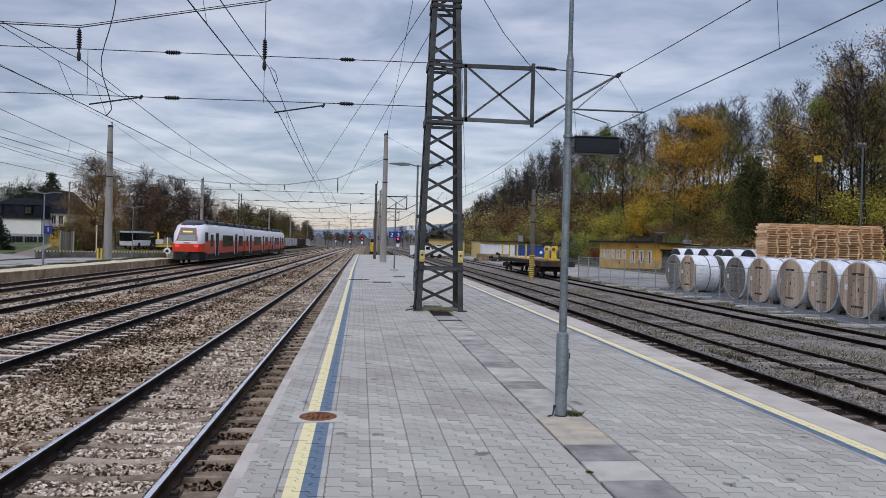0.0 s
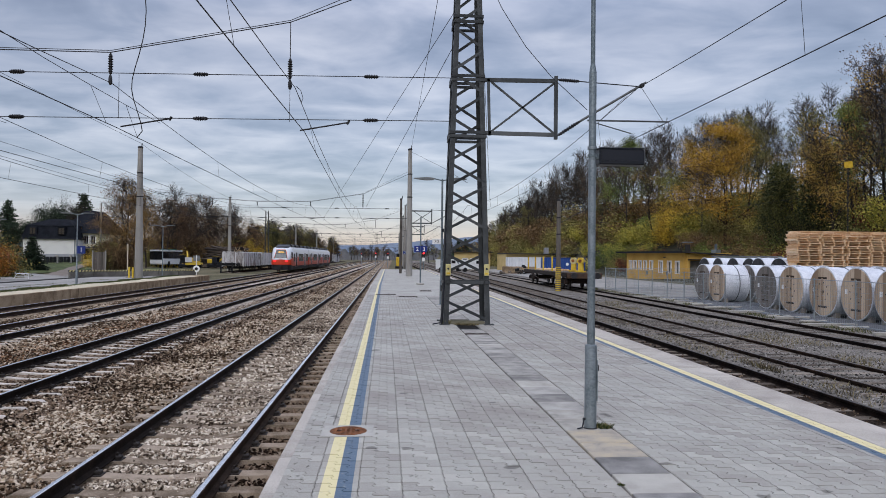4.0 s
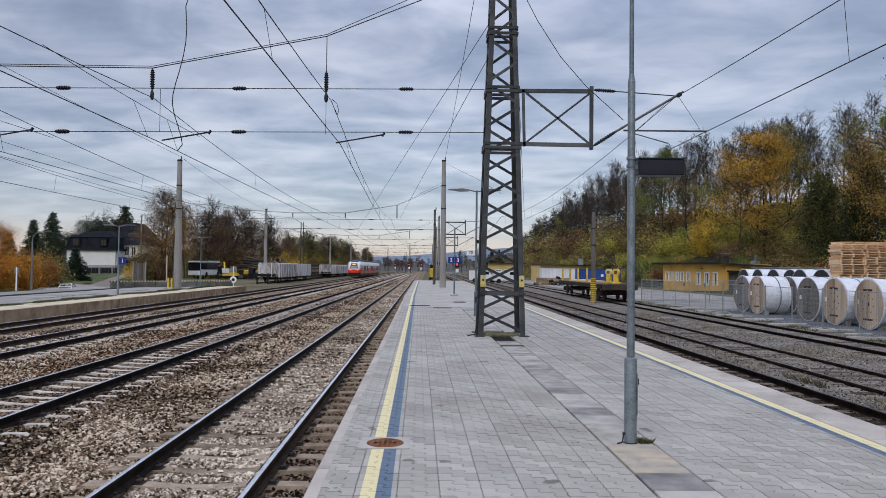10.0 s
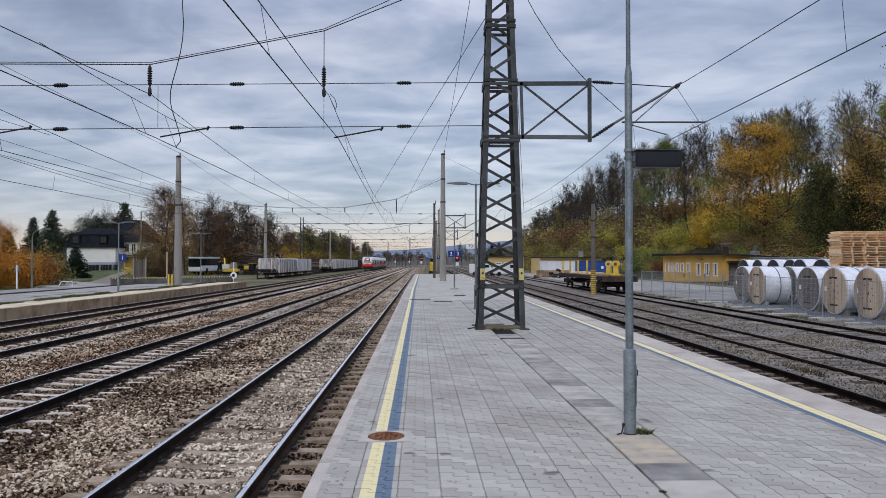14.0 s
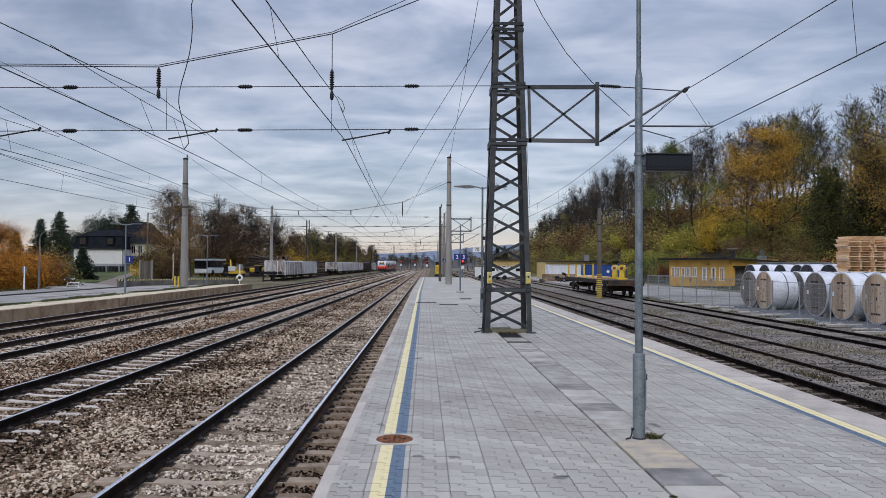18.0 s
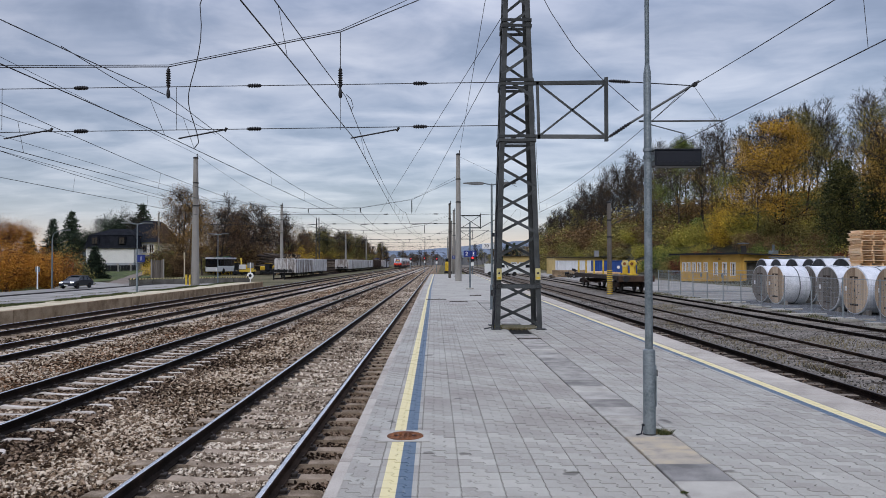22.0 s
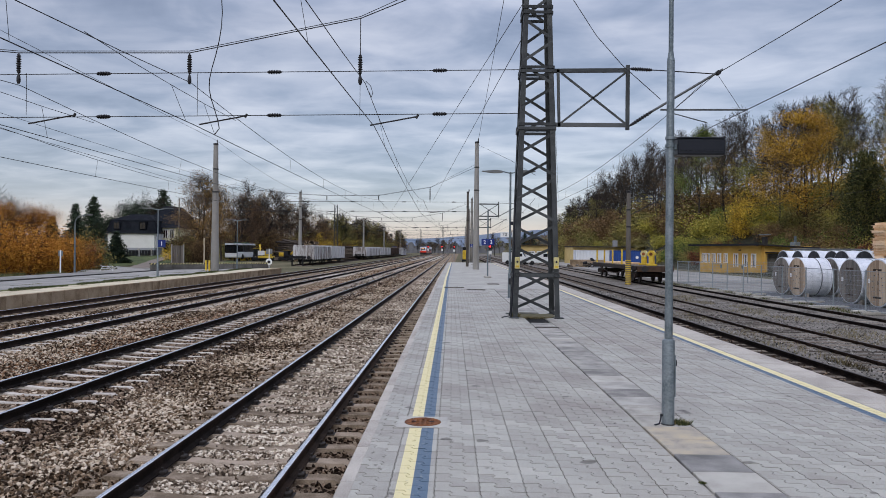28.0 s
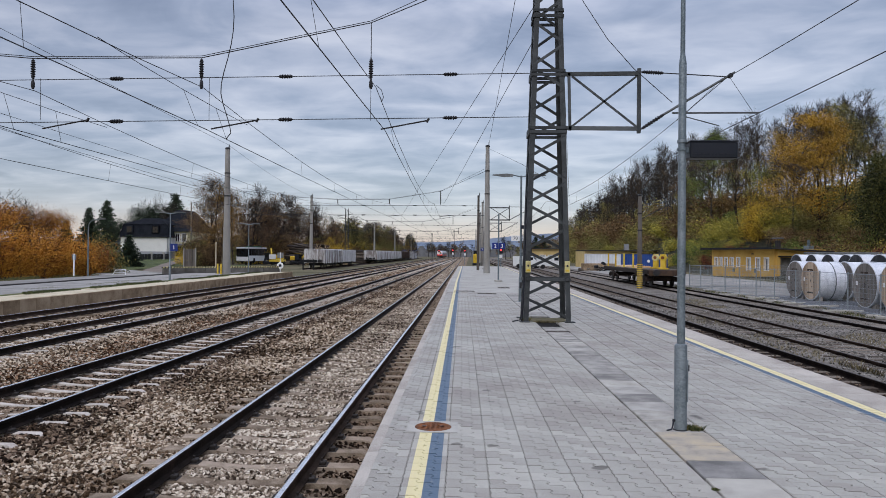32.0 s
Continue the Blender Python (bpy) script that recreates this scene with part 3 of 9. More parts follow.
# the street side beyond the low platform lies lower and farther off: laid out small, then set back about this point
SET_BACK = 1.5
FAR_SIDE = Matrix.Translation((0, 0.2, 1.76)) @ Matrix.Scale(SET_BACK, 4) @ Matrix.Translation((0, -0.2, -1.76))


def recede(ob):
    ob.matrix_basis = FAR_SIDE @ ob.matrix_basis
    return ob


def smooth(f):
    f = min(1.0, max(0.0, f))
    return f * f * (3 - 2 * f)


def land_z(x, y):
    """The land as it lies: falls from the low platform to the street."""
    z = ground_z(x, y)
    if x > -26:
        return z
    v = smooth((-26 - x) / 10) * (smooth((-x / y - 0.375) / 0.03) if y > 1 else 1.0)
    far = 1.76 - SET_BACK * (1.76 - ground_z(x / SET_BACK, 0.2 + (y - 0.2) / SET_BACK))
    return (-0.75 if x < -33 else z) * (1 - v) + far * v


def axis_steps(parts):
    out = []
    for a, b, n in parts:
        out += [a + (b - a) * i / n for i in range(n)]
    return out + [parts[-1][1]]


gx = axis_steps([(-4000, -400, 6), (-400, -120, 8), (-120, -20, 50), (-20, 30, 20), (30, 80, 26), (80, 400, 8), (400, 4000, 6)])
gy = axis_steps([(-2500, -150, 6), (-150, 0, 12), (0, 160, 54), (160, 500, 24), (500, 4500, 10)])
land = Geo()
vs = [(x, y, land_z(x, y) + (0.5 * noise.noise((x * 0.11, y * 0.11, 0)) if x > 34 else 0.0)) for y in gy for x in gx]
nx = len(gx)
fs = [(j * nx + i, j * nx + i + 1, (j + 1) * nx + i + 1, (j + 1) * nx + i) for j in range(len(gy) - 1) for i in range(nx - 1)]
land.add(vs, fs)
solid("ground", land, M["ground"], "open brownish ground with thin grass round the station yard", "ground", kind="structure")

# wooded bank: leaf-covered slope just above the land
bank = Geo()
bx, by = axis_steps([(29, 80, 40), (80, 140, 6)]), axis_steps([(-40, 160, 60), (160, 480, 30)])
vs = [(x, y, ground_z(x, y) + (0.5 * noise.noise((x * 0.11, y * 0.11, 0)) if x > 34 else 0.0) + 0.05) for y in by for x in bx]
nx = len(bx)
bank.add(vs, [(j * nx + i, j * nx + i + 1, (j + 1) * nx + i + 1, (j + 1) * nx + i) for j in range(len(by) - 1) for i in range(nx - 1)])
solid("hillside", bank, M["hill"], "steep bank covered with brown fallen leaves", "hillside", kind="structure")


def ridge(name, y, pts, mat, label, base=-5.0, deep=600.0):
    """A far hill: its crest drawn from x to x with uneven height, falling back behind."""
    g = Geo()
    top = [(x, y, h) for x, h in pts]
    vs = [(x, y - 30, base) for x, h in pts] + top + [(x, y + deep, base) for x, h in pts]
    n = len(pts)
    fs = [(k * n + i, k * n + i + 1, (k + 1) * n + i + 1, (k + 1) * n + i) for k in (0, 1) for i in range(n - 1)]
    g.add(vs, fs)
    return solid(name, g, mat, label, "hill", kind="structure")


# wooded hills; the blue of the distant air is painted into their colour
M["haze_blue_hill"] = surface("haze_painted_woods", [(0.19, 0.245, 0.34), (0.215, 0.27, 0.37), (0.24, 0.295, 0.395)], scale=0.002, fine=0.02, rough=1, bump=0)
M["dark_wood"] = surface("far_dark_woods", [(0.035, 0.045, 0.05), (0.055, 0.065, 0.065), (0.08, 0.085, 0.08)], scale=0.02, fine=0.3, rough=1, bump=0.5, bump_size=1)
rng = random.Random(4)


def crest(x0, x1, n, h0, amp, freq, seed):
    return [(x0 + (x1 - x0) * i / n, h0 + amp * noise.noise((freq * (x0 + (x1 - x0) * i / n), seed, 0)) + amp * 0.35 * noise.noise((freq * 4 * (x0 + (x1 - x0) * i / n), seed + 7, 0))) for i in range(n + 1)]


ridge("mountain", 3900, [(x, 20 + (h - 20) * min(1, max(0.25, (x + 900) / 1300))) for x, h in crest(-3800, 3800, 160, 105, 36, 0.0022, 3.3)], M["haze_blue_hill"], "long mountain ridge on the horizon with blue haze painted into its colour")
ridge("mountain", 2700, crest(-2600, 2600, 120, 34, 20, 0.0035, 9.1), M["haze_blue_hill"], "low hills before the mountains with blue haze painted into their colour")
ridge("far_wood", 620, [(x, h * min(1, max(0.12, (-22 - x) / 70))) for x, h in crest(-600, -16, 160, 12, 6, 0.05, 1.7)], M["dark_wood"], "dark far wood behind the station throat", deep=60)
ridge("far_wood", 560, [(x, h * min(1, max(0.12, (x - 13) / 50))) for x, h in crest(8, 600, 160, 12, 6, 0.05, 5.2)], M["dark_wood"], "dark far wood below the bank", deep=60)

# brown bushes greyed and lightened: distance haze mixed into the colour
M["hazy_wood"] = surface("haze_greyed_bushes", [(0.07, 0.072, 0.07), (0.105, 0.10, 0.095), (0.15, 0.14, 0.125)], scale=0.05, fine=0.6, rough=1, bump=0.5, bump_size=1)
ridge("far_wood", 540, crest(-60, 45, 120, 6.0, 4.5, 0.22, 8.4), M["hazy_wood"], "low far bushes across the end of the station", deep=40)

# yard surfaces
bed = Geo()
bxs, bys = axis_steps([(-19.5, -0.98, 60)]), axis_steps([(-25, 60, 70), (60, 460, 40)])


def bed_z(x, y):
    z = -0.765
    for c in (-2.59, -7.10, -11.72, -15.6):
        d = abs(x - c)
        z = max(z, -0.765)
        if d < 1.34:
            z -= 0.085 if c == -7.10 else 0.03
        if 1.35 < d < 2.3:
            z -= 0.06 * math.sin(math.pi * (d - 1.35) / 0.95)
    return z + 0.02 * noise.noise((x * 1.3, y * 1.3, 0))


vs = [(x, y, bed_z(x, y)) for y in bys for x in bxs]
nx = len(bxs)
bed.add(vs, [(j * nx + i, j * nx + i + 1, (j + 1) * nx + i + 1, (j + 1) * nx + i) for j in range(len(bys) - 1) for i in range(nx - 1)])
solid("ballast_bed", bed, M["ballast_bed"], "brown and grey ballast bed under the main tracks", "ballast", kind="structure")
yard = Geo().prism([(5.2, -0.95), (18.6, -0.95), (18.6, -0.66), (16.6, -0.655), (5.2, -0.70)], "y", -25, 460)
solid("yard_gravel", yard, M["gravel"], "grey compacted gravel between the sidings", "gravel", kind="structure")
# blackness of this bed is part oil, part shade painted into the colour
oily = Geo().prism([(5.2, -0.94), (7.72, -0.94), (7.78, -0.698), (7.60, -0.690), (5.2, -0.688)], "y", -24, 300)
solid("siding_bed", oily, M["soil_dark"], "oily soil and old sleepers of the siding by the platform, blackened with painted shade", "ballast", kind="structure")
apron = Geo().prism([(16.6, -0.95), (31, -0.95), (31, -0.56), (22, -0.575), (17.4, -0.59), (16.6, -0.648)], "y", 14, 43.6)
solid("storage_yard", apron, M["tarmac_dark"], "dark asphalt storage yard behind the mesh fence", "yard", kind="structure")
apron = Geo().prism([(16.6, -0.95), (31, -0.95), (31, -0.56), (22, -0.575), (17.4, -0.59), (16.6, -0.648)], "y", 43.6, 58)
solid("storage_yard", apron, M["asphalt"], "pale asphalt drive behind the mesh fence", "yard", kind="structure")
road2 = Geo().prism([(17.0, -0.95), (27.5, -0.95), (27.5, -0.60), (17.0, -0.63)], "y", 58.2, 150)
solid("yard_road", road2, M["asphalt"], "grey asphalt drive beside the yellow building", "road", kind="structure")


# ---- tracks ----
RAIL_PROFILE = [(-0.075, -0.16), (0.075, -0.16), (0.075, -0.148), (0.012, -0.125), (0.010, -0.05), (0.036, -0.038), (0.036, -0.014), (0.028, -0.004), (0.015, 0.0), (-0.015, 0.0), (-0.028, -0.004), (-0.036, -0.014), (-0.036, -0.038), (-0.010, -0.05), (-0.012, -0.125), (-0.075, -0.148)]


def sleeper_geo(top, foot):
    """A concrete sleeper: dished in the middle, its sides battered from a narrow top to a wide foot."""
    edge = [(-1.30, -0.035), (-1.24, 0.0), (-0.60, -0.002), (-0.42, -0.020), (-0.20, -0.039), (0.0, -0.045), (0.20, -0.039), (0.42, -0.020), (0.60, -0.002), (1.24, 0.0), (1.30, -0.035)]
    n = len(edge)
    vs = [(x, -top, z) for x, z in edge] + [(x, top, z) for x, z in edge] + [(x, -foot, -0.2) for x, z in edge] + [(x, foot, -0.2) for x, z in edge]
    fs = []
    for i in range(n - 1):
        fs += [(i, i + 1, n + i + 1, n + i), (2 * n + i, 2 * n + i + 1, i + 1, i), (n + i, n + i + 1, 3 * n + i + 1, 3 * n + i)]
    fs += [(0, n, 3 * n, 2 * n), (2 * n - 1, n - 1, 3 * n - 1, 4 * n - 1)]
    return Geo().add(vs, fs)


SLEEPER_MESH = {k: sleeper_geo(w, f).mesh("sleeper_" + k, M[m]) for k, m, w, f in (("brown", "sleeper", 0.10, 0.14), ("pale", "sleeper_pale", 0.065, 0.10))}
sw = Geo().box((0, 0, -0.10), (2.5, 0.24, 0.2), ch=0.02)
SLEEPER_MESH["wood"] = sw.mesh("sleeper_wood", M["sleeper_wood"])
cl = Geo().box((0, 0, -0.008), (0.34, 0.16, 0.012))
for sx in (-1, 1):
    cl.box((sx * 0.115, 0, 0.014), (0.07, 0.10, 0.05), ch=0.01)
    cl.cyl((sx * 0.10, 0, 0.0), (sx * 0.10, 0, 0.07), 0.014, n=6)
CLIP_MESH = cl.mesh("rail_fastening", M["clip"])


def track(x, y0, y1, sleeper, near, label, top="rail_top", dz=0.0, clips=0.0, gauge=1.507, turn=0.0, lift=0.0):
    t = thing("railway_track", (x, 0, RAIL + dz), label, "railway track", "parallel tracks", turn=turn)
    for s in (-1, 1):
        g = Geo().prism([(u + s * gauge / 2, v) for u, v in RAIL_PROFILE], "y", y0, y1)
        g.mi = [1 if i in (7, 8, 9) else 0 for i in range(len(g.f))]
        part("rail", g.mesh("rail", [M["rail_siding" if top == "rail_top_rusty" else "rail"], M[top]], smooth=False), None, t)
    me = SLEEPER_MESH[sleeper]
    n = int((y1 - y0) / 0.6)
    rest_v, rest_f = [], []
    bv = np.array([v.co[:] for v in me.vertices])
    for i in range(n):
        y = y0 + 0.3 + i * 0.6
        zz = -0.168 + lift + rng.uniform(-0.004, 0.004)
        if near[0] <= y <= near[1]:
            part("sleeper", me, None, t, at=pose(0, y, zz, 0, 0, rng.uniform(-0.5, 0.5)))
            if y < clips:
                for s in (-1, 1):
                    part("rail_fastening", CLIP_MESH, None, t, at=(s * gauge / 2, y, -0.158))
        elif y > near[1] and y < 300 or y < near[0]:
            rest_v.append(bv + np.array((0, y, zz)))
    g = Geo()
    polys = [tuple(p.vertices) for p in me.polygons]
    for v in rest_v:
        g.add(v.tolist(), polys)
    if rest_v:
        ob = part("sleeper_row", g.mesh("sleeper_row", me.materials[0], smooth=False), None, t)
        ob["kind"] = "stuff"
    return t


track(-2.545, -20, 420, "brown", (3.0, 60), "straight track on brown concrete sleepers beside the platform", clips=22, turn=0.344)
track(-7.10, -20, 420, "pale", (5.0, 60), "straight track on pale concrete sleepers in ballast", clips=26)
track(-11.72, -20, 420, "pale", (14.0, 50), "straight track on pale concrete sleepers", dz=0.0)
track(-15.6, -20, 420, "brown", (20.0, 50), "straight track beside the low platform, used by the train")
track(-22.95, 101, 330, "wood", (101, 106), "siding with standing goods wagons", top="rail_top_rusty")
track(6.84, -20, 300, "wood", (7.0, 30), "siding beside the platform with dark rails", top="rail_top_rusty", lift=0.034)
track(9.85, -20, 300, "wood", (10.0, 34), "half-buried siding in gravel", top="rail_top_rusty", dz=-0.035, lift=0.086)
track(14.1, -20, 300, "wood", (16.0, 40), "siding with a parked flat wagon, on old wooden sleepers", top="rail_top_rusty", lift=0.058)


# ---- loose stones ----
def scatter_ballast():
    r = np.random.default_rng(11)
    px, py, sz = [], [], []
    for x0, x1, y0, y1, n, s0, s1 in ((-4.6, -0.99, 3.2, 14, 28000, 0.017, 0.036), (-4.8, -0.99, 14, 38, 17000, 0.024, 0.046), (-9.6, -4.4, 5.5, 20, 38000, 0.018, 0.038), (-9.8, -4.6, 20, 46, 17000, 0.028, 0.052), (-8.4, -5.8, 5.5, 26, 16000, 0.020, 0.036), (-8.4, -5.8, 26, 60, 7000, 0.030, 0.05), (-14.2, -9.2, 13, 30, 18000, 0.025, 0.048), (-14.4, -9.4, 30, 60, 9000, 0.034, 0.06), (-17.1, -13.9, 20, 52, 8000, 0.03, 0.055), (-3.24, -1.94, 3.2, 15, 11000, 0.017, 0.034), (-4.8, -1.3, 38, 72, 8000, 0.034, 0.06), (-9.8, -4.6, 46, 80, 8000, 0.04, 0.07), (-14.4, -1.6, 72, 150, 16000, 0.04, 0.07)):
        a, b = spread(r, n, x0, x1, y0, y1, 1.15)
        px.append(a), py.append(b), sz.append(r.uniform(s0, s1, n) * r.uniform(0.85, 1.25, n))
    px, py, sz = np.concatenate(px), np.concatenate(py), np.concatenate(sz)
    keep = np.ones(len(px), bool)
    near = px + 2.545 + 0.006 * py
    for c in (-2.59, -7.10, -11.72, -15.6):
        d = near if c > -3 else px - c
        keep &= np.abs(np.abs(d) - 0.7535) > 0.10
        on = (np.abs(d) < 1.33) & (np.abs(((py + 20) % 0.6) - 0.3) < (0.125 if c > -3 else 0.095))
        keep &= ~(on & (r.random(len(px)) < (0.975 if c > -3 else 0.985)))
    edge = np.where(py < 45, -0.93 - 0.0115 * (py - 6), -1.38 - 0.006 * (py - 45))
    keep &= px < edge - 0.06
    keep &= (np.abs(px + 7.1) > 0.68) | (r.random(len(px)) < 0.55)
    keep &= (near < 0.85) | (r.random(len(px)) < 0.55)
    px, py, sz, near = px[keep], py[keep], sz[keep], near[keep]
    pz = np.array([bed_z(a, b) for a, b in zip(px, py)]) + sz * r.uniform(0.0, 0.55, len(px)) + np.where(np.abs(near) < 1.5, 0.006, np.where(np.abs(px + 7.1) < 0.7, -0.012, np.where(np.abs(px + 7.1) < 1.36, 0.02, 0.012)))
    tone = np.where(np.abs(near) < 0.74, 1, np.where(near > 0.8, 2, 0))
    tone = np.where((tone == 0) & (r.random(len(px)) < 0.10), 1, tone)
    tone = np.where((np.abs(px + 6.9) < 1.6) & (r.random(len(px)) < 0.75), 2, tone)
    tone = np.where((px > -10.0) & (px < -8.35) & (r.random(len(px)) < 0.34 * np.clip((px + 10.0) / 0.8, 0, 1)), 3, tone)
    for k, (mat, label) in enumerate((("stone", "loose angular brown and grey ballast stones"), ("stone_pale", "loose pale grey ballast stones between the rails"), ("stone_dark", "dark brown stones beside the platform wall"), ("stone_rust", "rust-stained stones beside the second track"))):
        q = tone == k
        solid("ballast_stones", stones_mesh("ballast_stones", px[q], py[q], pz[q], sz[q], M[mat], 12 + k), None, label, "ballast", kind="stuff")
    n = 30000
    a, b = spread(r, n, 5.3, 16.5, 8, 44, 1.2)
    s = r.uniform(0.012, 0.036, n)
    k = (a > 7.75) | (r.random(n) < 0.4)
    for c in (6.84, 9.85, 14.1):
        for q in (-0.7535, 0.7535):
            k &= np.abs(a - c - q) > 0.09
    a, b, s = a[k], b[k], s[k]
    for far, mat, label in ((True, "pebble", "loose grey gravel pebbles between the sidings"), (False, "stone_dark", "oily pebbles in the siding, darkened with painted shade")):
        q = (a > 7.7) == far
        solid("yard_pebbles", stones_mesh("yard_pebbles", a[q], b[q], -0.685 + s[q] * 0.4, s[q], M[mat], 23 + far), None, label, "gravel", kind="stuff")


scatter_ballast()


# ---- our platform ----
PX0, PX1, PEND = -0.93, 5.21, 100.0


def skewed(x0, x1, z0, z1, y0, y1, step=3.0):
    """A long slab that follows the lean of the platform."""
    n = max(1, int((y1 - y0) / step))
    vs = []
    for i in range(n + 1):
        y = y0 + (y1 - y0) * i / n
        a, b = x0 + shift(x0, y), x1 + shift(x1, y)
        vs += [(a, y, z0), (b, y, z0), (b, y, z1), (a, y, z1)]
    fs = [(4 * i + k, 4 * i + (k + 1) % 4, 4 * i + 4 + (k + 1) % 4, 4 * i + 4 + k) for i in range(n) for k in range(4)]
    return Geo().add(vs, [q[::-1] for q in fs] + [(0, 1, 2, 3), (4 * n + 3, 4 * n + 2, 4 * n + 1, 4 * n)])


plat = skewed(PX0 + 0.02, PX1 - 0.02, -0.95, -0.03, -14, PEND)
platform = solid("platform", plat, M["joint"], "long island platform paved with grey interlocking concrete blocks", "platform", kind="structure")
far_top = skewed(PX0 + 0.13, PX1 - 0.53, -0.033, -0.003, 32.5, PEND)
part("far_paving", far_top, M["paver"], platform)
PW, PL = 0.335, 0.2


def paver_outline():
    """An interlocking block: two S-shaped steps across, wavy sides; the joint is narrower at the sides."""
    a, j = PL / 2, 0.015
    low = [(0, 0)]
    for c, y in ((0.34 * PW, 0.0), (0.67 * PW, -a)):
        low += [(c - 0.006, y), (c + j, y - a * 0.36), (c - j * 0.9, y - a * 0.66), (c + 0.005, y - a)]
    low.append((PW, -2 * a))
    side = [(PW - 0.011, -2 * a + PL * 0.25), (PW + 0.006, -2 * a + PL * 0.5), (PW - 0.011, -2 * a + PL * 0.75)]
    high = [(x, y + PL) for x, y in low[::-1]]
    left = [(x - PW, y + 2 * a) for x, y in side[::-1]]
    pts = low + side + high + left
    out = []
    n = len(pts)
    for i in range(n):
        p0, p, p1 = Vector(pts[i - 1]), Vector(pts[i]), Vector(pts[(i + 1) % n])
        e0, e1 = (p - p0), (p1 - p)
        n0, n1 = Vector((-e0.y, e0.x)).normalized(), Vector((-e1.y, e1.x)).normalized()
        d = n0 + n1
        d = d.normalized() if d.length > 1e-6 else n0
        gap = 0.0027 if p in [Vector(q) for q in side + left] else 0.0050
        out.append(tuple(p + d * gap))
    return out


def paver_geo():
    o = paver_outline()
    n = len(o)
    vs = [(x, y, 0.0) for x, y in o] + [(x, y, -0.03) for x, y in o]
    g = Geo()
    g.add(vs, [tuple(range(n))] + [(i + n, (i + 1) % n + n, (i + 1) % n, i) for i in range(n)])
    return g


pg = paver_geo()
PAVER_MESH = pg.mesh("paver", M["paver"], smooth=False)
paver_v, paver_f = np.array(pg.v), pg.f


def lay_pavers():
    r = random.Random(21)
    joined = Geo()
    count = 0
    cols = [(-0.878 + PW * i) for i in range(8)] + [2.356 + PW * i for i in range(7)]
    for c in cols:
        j = 0
        while True:
            y = 3.2 + j * PL
            j += 1
            if y > 32.4:
                break
            m = (c + shift(c, y), y, r.uniform(-0.0015, 0.0015))
            if y < 7.5 and count < 300 and c > -1:
                count += 1
                part("paver", PAVER_MESH, None, platform, at=pose(*m, r.uniform(-0.15, 0.15), r.uniform(-0.15, 0.15), 0))
            else:
                joined.add((paver_v + np.array(m)).tolist(), paver_f)
    part("rear_paving", skewed(-0.81, 1.82, -0.035, -0.005, -13.99, 3.33), M["paver"], platform)
    part("rear_paving", skewed(2.34, 4.67, -0.035, -0.005, -13.99, 3.33), M["paver"], platform)
    for x0, x1 in ((1.776, 1.812), (2.346, 2.385), (-0.812, -0.86), (4.66, 4.69)):
        part("cut_edge", skewed(min(x0, x1), max(x0, x1), -0.03, -0.0035, 3.3, 32.4), M["paver"], platform)
    part("rear_duct", skewed(1.83, 2.33, -0.04, 0.0, -13.9, 3.5), M["slab"], platform)
    part("rear_curb", skewed(PX0, PX0 + 0.118, -0.2, 0.0, -14, 2.6), M["curb"], platform)
    part("rear_curb", skewed(PX1 - 0.53, PX1, -0.14, 0.0, -14, 2.8), M["curb"], platform)
    ob = part("paving", joined.mesh("paving", M["paver"], smooth=False), None, platform)
    ob["kind"] = "stuff"


CURB = Geo().box((0.06, 0.48, -0.10), (0.118, 0.958, 0.2), ch=0.012).mesh("curb_stone", M["curb"])
CURB_WIDE = Geo().box((0, 0.48, -0.07), (0.535, 0.958, 0.14), ch=0.008).mesh("edge_slab", M["curb"])


def edges():
    for i in range(100):
        y = 2.67 + i * 0.965
        part("curb_stone", CURB, None, platform, at=pose(PX0 + shift(PX0, y), y, 0.002, 0, 0, 0.65 if y < 45 else 0.34))
        part("edge_slab", CURB_WIDE, None, platform, at=pose(PX1 - 0.265 + shift(PX1, y), y + 0.2, 0.003, 0, 0, 0.2))
    for s, x in ((-1, PX0), (1, PX1)):
        wall = [Geo().box((0, 0, -0.5), (0.10, 2.46, 0.78), ch=0.01).mesh("side_wall", M["old_concrete"])]
        for i in range(46):
            y = -12.5 + i * 2.5
            part("side_wall", wall[0], None, platform, at=pose(x - s * 0.02 + shift(x, y), y, 0, 0, 0, 0.65 if s < 0 and y < 45 else 0.3))
    # concrete duct covers down the middle
    cov = {k: Geo().box((0, 0, -0.03), (0.50, 0.478, 0.066), ch=0.006).mesh("duct_cover", M[k]) for k in ("slab", "slab_dark", "slab_light", "slab_rust")}
    order = ["slab", "slab_light", "slab", "slab_dark", "slab_light", "slab_dark", "slab_rust", "slab_rust", "slab_light", "slab_light", "slab", "slab"]
    for i in range(60):
        y = 3.76 + i * 0.484
        if 17.5 < y < 20.4:
            continue
        part("duct_cover", cov[order[i] if i < 12 else rng.choice(["slab", "slab", "slab", "slab", "slab_light"])], None, platform, at=pose(2.078 + shift(2.078, y), y, 0.004 + rng.uniform(-0.003, 0.003), 0, 0, rng.uniform(-0.3, 0.3)))


